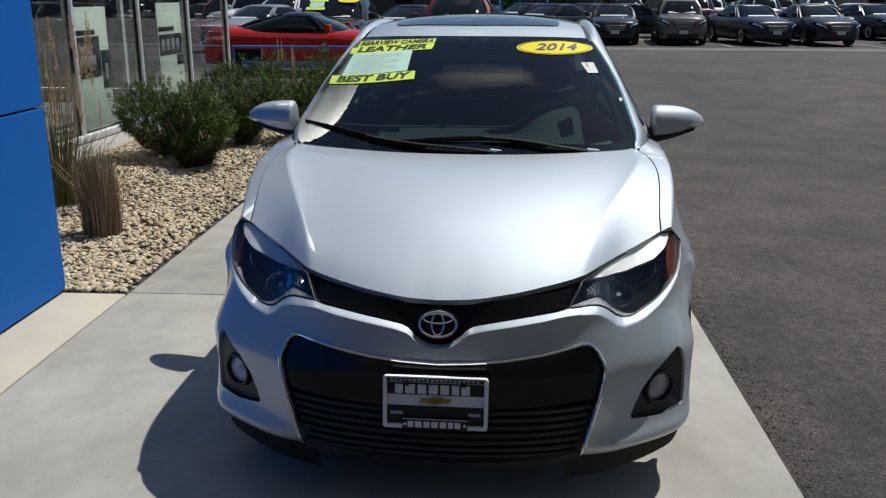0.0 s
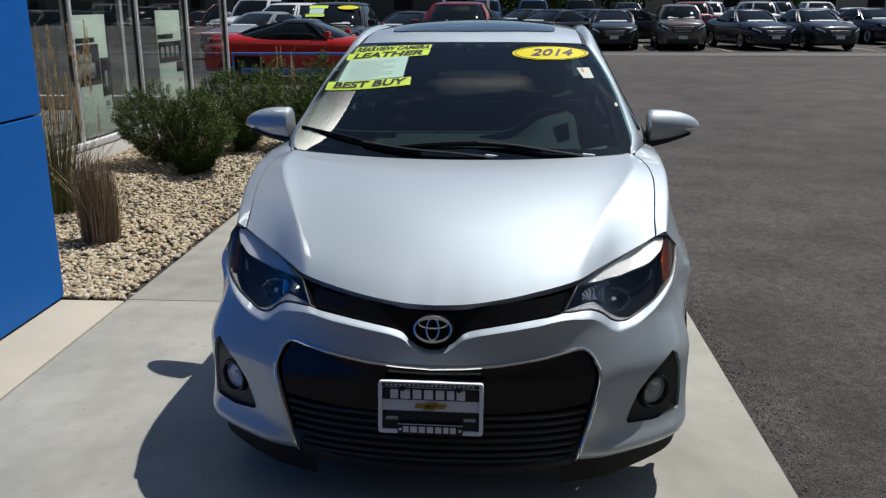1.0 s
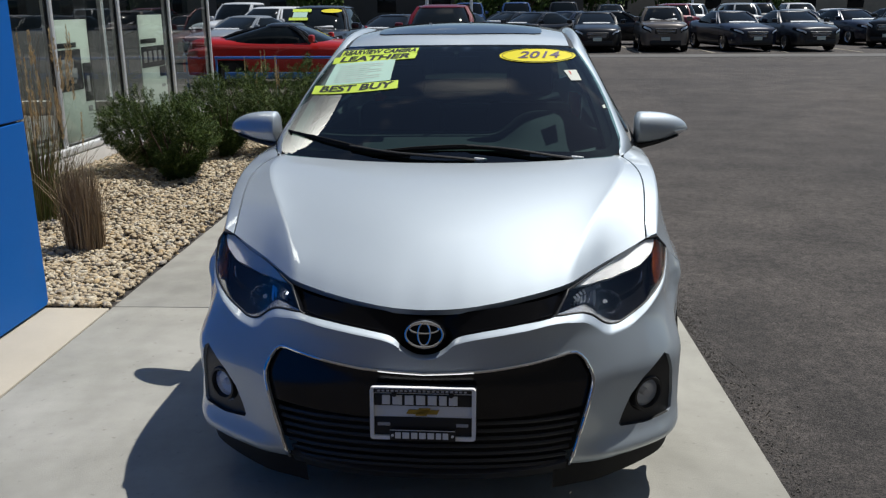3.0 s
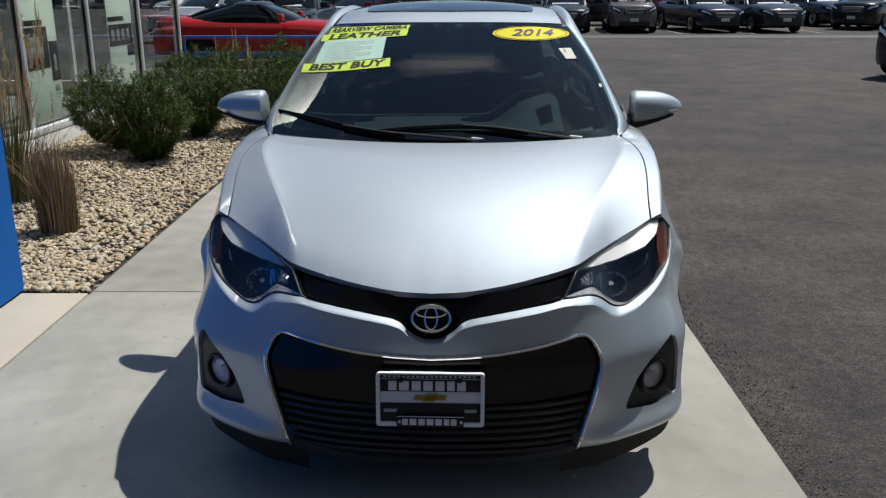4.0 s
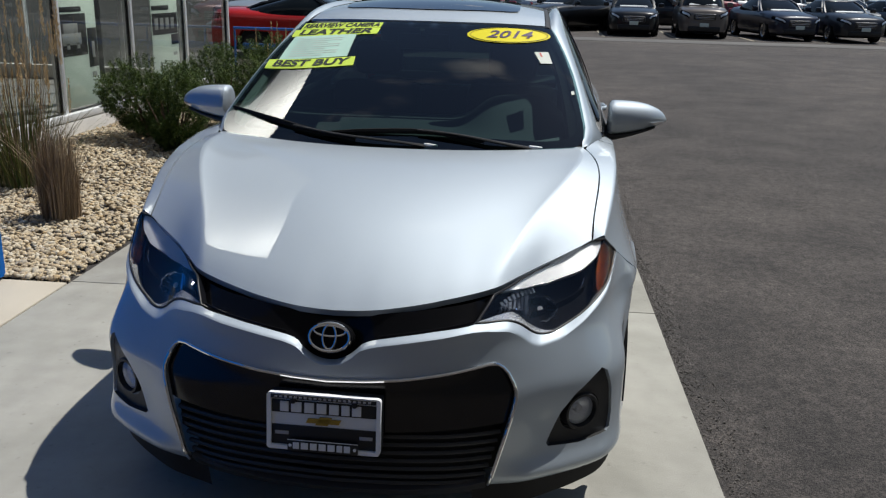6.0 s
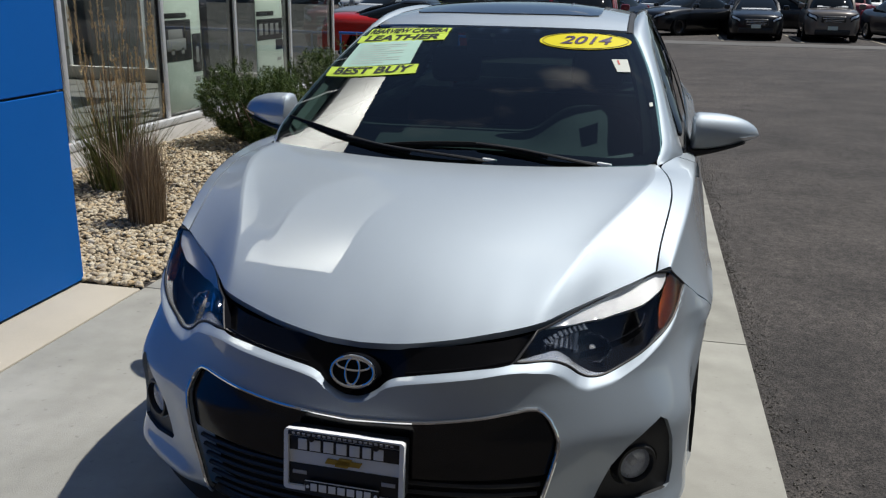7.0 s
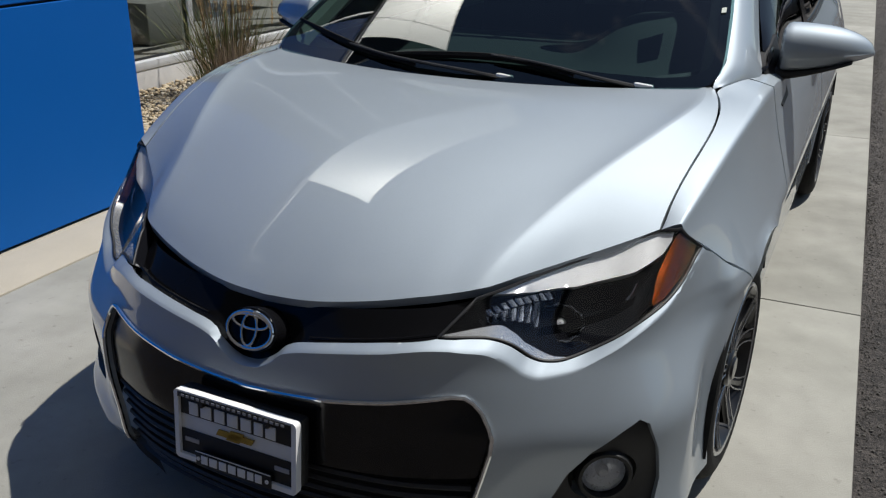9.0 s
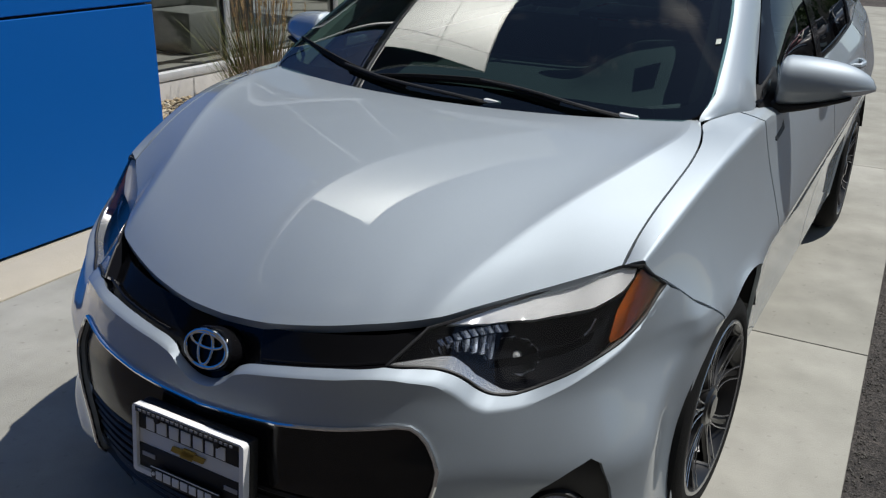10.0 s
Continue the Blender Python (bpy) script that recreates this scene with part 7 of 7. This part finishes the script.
def lot_car(kind, colour, at, angle, label, sale_paper=False):
    key = (kind, colour)
    m = Matrix.Translation(at) @ Matrix.Rotation(radians(angle), 4, "Z")
    if key in built:
        c = copy_thing(built[key], m)
        tagged(c, label)
        return c
    L, W, H, waist, nose_z, y1, y2, y3, y4, deck = KINDS[kind]
    w = W / 2
    car = thing("parked_car", label, "car", "cars in the lot", at=m)
    built[key] = car
    mat = PAINTS[colour]
    top = spline([-L / 2, -L / 2 + .06, -L / 2 + .35, y1, y2, y3, y4, L / 2 - .12, L / 2], [nose_z - .12, nose_z, nose_z + .09, waist + .02, waist + .05, waist + .06, deck, deck - .02, deck - .15])
    width = spline([-L / 2, -L / 2 + .12, -L / 2 + .45, -L / 2 + 1.0, L / 2 - .9, L / 2 - .3, L / 2], [w * .58, w * .82, w * .95, w, w, w * .93, w * .72])
    axles = (-L / 2 + .93, L / 2 - 1.02)
    r = .34 if kind in ("suv", "truck", "crossover") else .325
    bm = bmesh.new()
    sect = ((.93, .0), (.98, .16), (1.0, .42), (.985, .66), (.945, .83), (.84, .935), (.48, .99), (0, 1.005))

    def skin(a, b):
        y = -L / 2 + L * a
        f = b * 14
        s = 1 if f > 7 else -1
        k = abs(f - 7)
        j = min(int(7 - k), 6)
        g = (7 - k) - j
        p, q = sect[j], sect[j + 1]
        sx, sz = p[0] + (q[0] - p[0]) * g, p[1] + (q[1] - p[1]) * g
        z0 = .24
        z = z0 + (top(y) - z0) * sz
        # arches cut up into the flank
        for ay in axles:
            d = abs(y - ay)
            if d < r + .06:
                z = max(z, math.sqrt((r + .06) ** 2 - d * d) + r - .02) if sz < .3 else z
        return Vector((s * width(y) * sx, y, z))

    grid(bm, skin, 72, 14)
    bm.faces.new([v for v in bm.verts if abs(v.co.y + L / 2) < 1e-4])
    bm.faces.new([v for v in bm.verts if abs(v.co.y - L / 2) < 1e-4])
    part("body", bm, mat, car, sharp=40)
    # cabin: rounded glass all round, painted roof and pillars
    ins = .71 if kind != "truck" else .80
    zf, ring_n = waist - .03, 40

    def round_loop(ya, yb, half, power):
        """A rounded oblong between two ends, as (x, y)."""
        out = []
        for k in range(ring_n):
            q = 2 * math.pi * k / ring_n
            c, s_ = math.cos(q), math.sin(q)
            out.append((half * math.copysign(abs(s_) ** power, s_), (ya + yb) / 2 - (yb - ya) / 2 * math.copysign(abs(c) ** power, c)))
        return out

    foot, head = round_loop(y1, y4, w * .90, .52), round_loop(y2, y3, w * ins * .94, .50)
    bm = bmesh.new()
    levels = []
    for f in (0, .25, .5, .75, 1.0):
        levels.append([bm.verts.new((p[0] + (q[0] - p[0]) * f + .05 * math.sin(math.pi * f) * p[0] / w, p[1] + (q[1] - p[1]) * f + .06 * math.sin(math.pi * f) * (p[1] - (y2 + y3) / 2) / 1.5, zf + (H - .075 - zf) * f)) for p, q in zip(foot, head)])
    for lo, hi in zip(levels[:-1], levels[1:]):
        for k in range(ring_n):
            bm.faces.new((lo[k - 1], lo[k], hi[k], hi[k - 1]))
    part("glazing", bm, DARK_GLASS, car, "dark car windows")
    bm = bmesh.new()
    levels = [[bm.verts.new((p[0] * f, (y2 + y3) / 2 + (p[1] - (y2 + y3) / 2) * f, H - drop)) for p in head] for f, drop in ((1.03, .115), (1.03, .075), (.97, .045), (.80, .018), (.45, .003), (.02, 0))]
    for lo, hi in zip(levels[:-1], levels[1:]):
        for k in range(ring_n):
            bm.faces.new((lo[k - 1], lo[k], hi[k], hi[k - 1]))
    part("roof", bm, mat, car, sharp=50)
    for s in (1, -1):
        for k in (6, 22, 33) if s < 0 else (34, 18, 7):
            (x0, ya), (x1, yb) = foot[k], head[k]
            x0, x1 = abs(x0) + .012, abs(x1) + .012
            bm = bmesh.new()
            tube(bm, [(s * x0, ya, zf - .02), (s * ((x0 + x1) / 2 + .045 * x0 / w), (ya + yb) / 2 + .06 * ((ya + yb) / 2 - (y2 + y3) / 2) / 1.5, (zf + H) / 2), (s * x1, yb, H - .08)], [.05, .042, .04], 6)
            part("pillar", bm, mat, car)
        # mirrors, lamps
        bm = bmesh.new()
        box(bm, (s * w - .02 + (0 if s > 0 else -.16), y1 + .32, waist), (s * w + .18 + (0 if s > 0 else -.16), y1 + .44, waist + .15), .04)
        part("mirror", bm, mat, car)
        # headlight swept back round the corner of the wing
        bm = bmesh.new()

        def lamp_skin(u, v):
            idx = 3.15 + 1.55 * v - .55 * u * v + .25 * u
            return skin(.002 + .100 * u ** 1.5, (14 - idx if s > 0 else idx) / 14) + Vector((s * .009, -.012, .010))

        grid(bm, lamp_skin, 10, 4)
        lamp = part("headlight", bm, LAMP_DARK, car, "headlight with a bright strip")
        bm = bmesh.new()
        grid(bm, lambda u, v: lamp_skin(.04 + .62 * u, .28 + .46 * v) + Vector((s * .005, -.007, .005)), 8, 3)
        part("reflector", bm, LAMP_GLASS, lamp, "bright reflector")
        bm = bmesh.new()
        box(bm, (-.2, -.08, -.08), (.2, .04, .08), .03, Matrix.Translation((s * w * .70, L / 2 - .14, deck - .18)) @ Euler((0, 0, radians(-24 * s))).to_matrix().to_4x4())
        part("tail_light", bm, RED_LENS, car, "red tail light")
        for ay in axles:
            bm = bmesh.new()
            sx = s * (w - .01)
            prof = [(r * .68, 0), (r * .95, 0), (r, -.04), (r, -.19), (r * .9, -.22), (r * .6, -.22)]
            lathe(bm, [(q, sx + s * a) for q, a in prof], 24, "x", (0, ay, r))
            wh = part("wheel", bm, RUBBER, car, "black tyre on an alloy wheel")
            bm = bmesh.new()
            lathe(bm, [(r * .69, sx - s * .005), (r * .60, sx - s * .03), (r * .2, sx - s * .012), (.005, sx - s * .012)], 20, "x", (0, ay, r))
            part("rim", bm, WHEEL_DARK if colour in ("black", "red") else MACHINED, wh)
    if kind in ("sedan", "suv", "crossover"):
        # pale band along the foot of the windscreen, painted as its reflection
        d = Vector((0, y2 - y1, H - .05 - zf)).normalized()
        bm = bmesh.new()
        out = Vector((0, -d.z, d.y)) * .012
        a, b = Vector((0, y1, zf)) + d * .10 + out, Vector((0, y1, zf)) + d * .17 + out
        grid(bm, lambda u, v: Vector(((u * 2 - 1) * w * (.56 - .03 * v), 0, 0)) + a.lerp(b, v) + Vector((0, .0, .004 * math.sin(math.pi * u))), 6, 2)
        part("sunshade", bm, SCREEN_SHEEN, car, "pale band painted as a windscreen reflection")
    if sale_paper:
        def on_screen(x, f):
            ya = y1 + (y2 - y1) * f + .06 * math.sin(math.pi * f) * (y1 - (y2 + y3) / 2) / 1.5
            return Vector((x, ya - .035 + .10 * (x / w) ** 2, zf + (H - .075 - zf) * f + .02))

        for x0, x1, f0, f1, m_, words_ in ((-.62, -.12, .80, .93, SALE_LIME, "lime paper strip"), (-.58, -.20, .55, .79, SALE_MINT, "pale mint price sheet"), (-.66, -.16, .42, .54, SALE_LIME, "lime paper strip")):
            bm = bmesh.new()
            grid(bm, lambda a, b: on_screen(x0 + (x1 - x0) * a, f0 + (f1 - f0) * b), 4, 2)
            part("sale_strip", bm, m_, car, words_)
        bm = bmesh.new()
        bm.faces.new([bm.verts.new(on_screen(.40 + .27 * math.cos(6.2832 * k / 24), .84 + .09 * math.sin(6.2832 * k / 24))) for k in range(24)])
        part("year_sticker", bm, SALE_YELLOW, car, "yellow oval sticker")
    # nose details
    bm = bmesh.new()
    box(bm, (-w * .44, -L / 2 - .035, nose_z - .31), (w * .44, -L / 2 + .1, nose_z - .09), .05)
    g = part("grille", bm, TRIM_BLACK, car, "dark grille")
    for k in range(4):
        part("grille_bar", boxes(((-w * (.33 + .025 * k), -L / 2 - .046, nose_z - .275 + k * .050), (w * (.33 + .025 * k), -L / 2 - .03, nose_z - .263 + k * .050)), bevel=.003), CHROME, g)
    bm = bmesh.new()
    box(bm, (-w * .62, -L / 2 - .03, .24), (w * .62, -L / 2 + .14, .41), .03)
    part("air_dam", bm, TRIM_BLACK, car)
    bm = bmesh.new()
    box(bm, (-.15, -L / 2 - .06, .40), (.15, -L / 2 - .036, .52), .005)
    part("plate", bm, POSTER, car, "pale dealer plate")
    bm = bmesh.new()
    box(bm, (-w * .85, -L / 2 + .5, .16), (w * .85, L / 2 - .4, .30), .02)
    part("underbody", bm, DARK_GAP, car)
    if kind == "truck":
        bm = bmesh.new()
        box(bm, (-w * .9, y4 + .08, deck - .35), (w * .9, L / 2 - .05, deck + .012), .02)
        part("bed_cover", bm, TRIM_BLACK, car)
    return car


FRONT = 29.6
lot_car("sedan", "black", (3.45, FRONT + 2.37, 0), -3, "black sedan parked facing the aisle")
lot_car("crossover", "champagne", (5.86, FRONT + 2.33, 0), -4, "champagne crossover parked facing the aisle")
lot_car("sedan", "navy", (8.45, FRONT + 2.40, 0), 10, "dark navy sedan parked at an angle")
lot_car("sedan", "charcoal", (10.65, FRONT + 2.35, 0), 8, "dark charcoal sedan parked at an angle")
lot_car("suv", "black", (15.6, 33.6, 0), -40, "black crossover parked across the aisle end")
lot_car("suv", "navy", (9.55, 14.75, 0), -52, "dark navy crossover standing in the aisle")
lot_car("coupe", "red", (-4.25, 17.0, 0), 90, "red sports coupe with a black roof")
lot_car("suv", "graphite", (-4.72, 21.3, 0), 0, "dark grey crossover with paper sale strips", True)
lot_car("suv", "maroon", (-1.47, 20.7, 0), 0, "crimson crossover parked nose out")
for k, (kind, col, x, y, a) in enumerate((
        ("sedan", "black", -3.4, 26.2, -22), ("sedan", "white", -2.6, 30.5, -22), ("sedan", "navy", -1.9, 34.0, -22), ("truck", "white", -10.2, 33.0, -20), ("suv", "white", -8.6, 30.8, -20), ("sedan", "grey", -8.3, 26.3, -20),
        ("sedan", "black", 1.2, 33.2, -42), ("sedan", "navy", 2.6, 36.4, -42), ("sedan", "charcoal", .2, 37.5, -42), ("sedan", "black", 4.9, 36.8, 90), ("suv", "maroon", 7.4, 38.4, 178), ("suv", "white", 8.6, 41.5, 178),
        ("suv", "grey", 10.2, 38.6, 178), ("sedan", "grey", 12.8, 38.2, 12), ("sedan", "white", 15.2, 40.0, 12), ("sedan", "navy", 14.4, 36.6, 12), ("sedan", "charcoal", 17.2, 38.4, 12), ("sedan", "white", 19.6, 36.6, 14), ("suv", "charcoal", 12.4, 44.0, 178),
        ("truck", "blue", .6, 52.0, 0), ("truck", "charcoal", 3.4, 52.5, 0), ("truck", "blue", -2.2, 52.5, 0), ("suv", "black", 6.2, 52.8, 0), ("sedan", "white", 9.6, 54, 0), ("sedan", "grey", 13.0, 53, 0), ("suv", "white", 17.0, 52, 0), ("sedan", "black", 21, 46, 14), ("sedan", "navy", 23, 41, 14), ("sedan", "grey", 25.5, 44.5, 14), ("suv", "black", 28, 48, 14))):
    names = {"sedan": "sedan", "suv": "crossover", "truck": "pickup truck"}
    lot_car(kind, col, (x, y, 0), a, f"{col} {names[kind]} parked in the far rows")

# roof of the coupe is black
for o in built[("coupe", "red")].children:
    if o.name.startswith(("roof", "pillar")):
        o.data.materials[0] = PAINTS["black"]


# ---- far edge of the lot ----
def build_far():
    taupe = material("taupe_wall", (.10, .092, .082), .9, vary=.3, scale=.4, bump=.3, bump_scale=6)
    pale = material("pale_grey_wall", (.16, .157, .153), .9, vary=.3, scale=.4, bump=.3, bump_scale=6)
    sand = material("sand_wall", (.40, .34, .26), .9, vary=.4, scale=1.5, bump=.4, bump_scale=8)

    def hall(x0, x1, y, h, mat, label):
        b = thing("hall", label, "building")
        bm = bmesh.new()
        box(bm, (x0, y, -.2), (x1, y + 20, h), .05)
        part("wall", bm, mat, b)
        bm = bmesh.new()
        box(bm, (x0 - .3, y - .3, h + .002), (x1 + .3, y + 20.3, h + .5), .05)
        part("roof", bm, DARK_ROOM, b)
        x = x0 + 2
        while x < x1 - 2:
            bm = bmesh.new()
            box(bm, (x, y - .06, 1.2), (x + 1.5, y - .004, 2.5), .02)
            part("window", bm, DARK_GLASS, b)
            x += 4.4

    hall(-52, 6, 70, 8, taupe, "long dark taupe hall beyond the lot")
    # unseen hall behind the camera, added to shape the light on the sedan's front
    hall(-70, 90, -24, 13, pale, "long pale grey hall added unseen behind the camera")
    hall(8, 62, 86, 6, sand, "sand coloured building behind far parked cars")
    rng = random.Random(5)
    for x, y in ((-1.2, 62), (1.6, 63), (14, 72), (20, 70), (35, 66), (7, 74), (-14, 64), (42, 70)):
        t = thing("tree", "leafy green tree behind the parked cars", "tree", "trees behind the lot", at=Matrix.Translation((x, y, 0)))
        bm = bmesh.new()
        tube(bm, curve3([(0, 0, -.1), (.05, 0, 1.0), (-.05, .05, 2.2), (.1, 0, 4.0)], 8), [.20 - .017 * k for k in range(9)], 7)
        for k in range(6):
            a = k * 1.05
            tube(bm, curve3([(0, 0, 1.5 + .2 * k), (.6 * math.cos(a), .6 * math.sin(a), 2.2 + .2 * k), (1.3 * math.cos(a), 1.3 * math.sin(a), 3.0 + .25 * k)], 5), [.08 - .012 * q for q in range(6)], 5)
        part("trunk", bm, BARK, t)
        V, F = [], []
        blobs = [(Vector((rng.gauss(0, 1.1), rng.gauss(0, 1.1), rng.uniform(1.6, 5.0))), rng.uniform(.5, 1.0)) for _ in range(26)]
        for c, rr in blobs:
            for k in range(110):
                d = Vector((rng.gauss(0, 1), rng.gauss(0, 1), rng.gauss(0, 1))).normalized()
                p = c + d * rr * rng.uniform(.6, 1.05)
                n = Vector((rng.uniform(-1, 1), rng.uniform(-1, 1), rng.uniform(-.3, 1))).normalized()
                s1 = n.cross(Vector((.3, .5, .8))).normalized() * .11
                s2 = n.cross(s1).normalized() * .16
                b = len(V)
                V += [p - s2, p + s1, p + s2, p - s1]
                F.append((b, b + 1, b + 2, b + 3))
        from_arrays("crown", V, F, LEAF, t)
    for x, y in ((-4.2, 46), (-2.0, 50), (12.5, 60)):
        p = thing("light_pole", "slim grey lot light pole", "lamp post", "light poles", at=Matrix.Translation((x, y, 0)))
        bm = bmesh.new()
        tube(bm, [(0, 0, .4), (0, 0, 8)], [.09, .06], 10)
        part("pole", bm, SATIN, p)
        bm = bmesh.new()
        lathe(bm, [(.001, .5), (.25, .5), (.28, .45), (.28, -.1)], 16, "z")
        part("base", bm, SILL, p)
        bm = bmesh.new()
        box(bm, (-.9, -.15, 8.0), (.9, .15, 8.15), .03)
        part("lamp_head", bm, TRIM_BLACK, p)


LEAF = leaf_material("tree_leaves", [(.03, .06, .015), (.05, .09, .02), (.08, .12, .03)])
build_far()
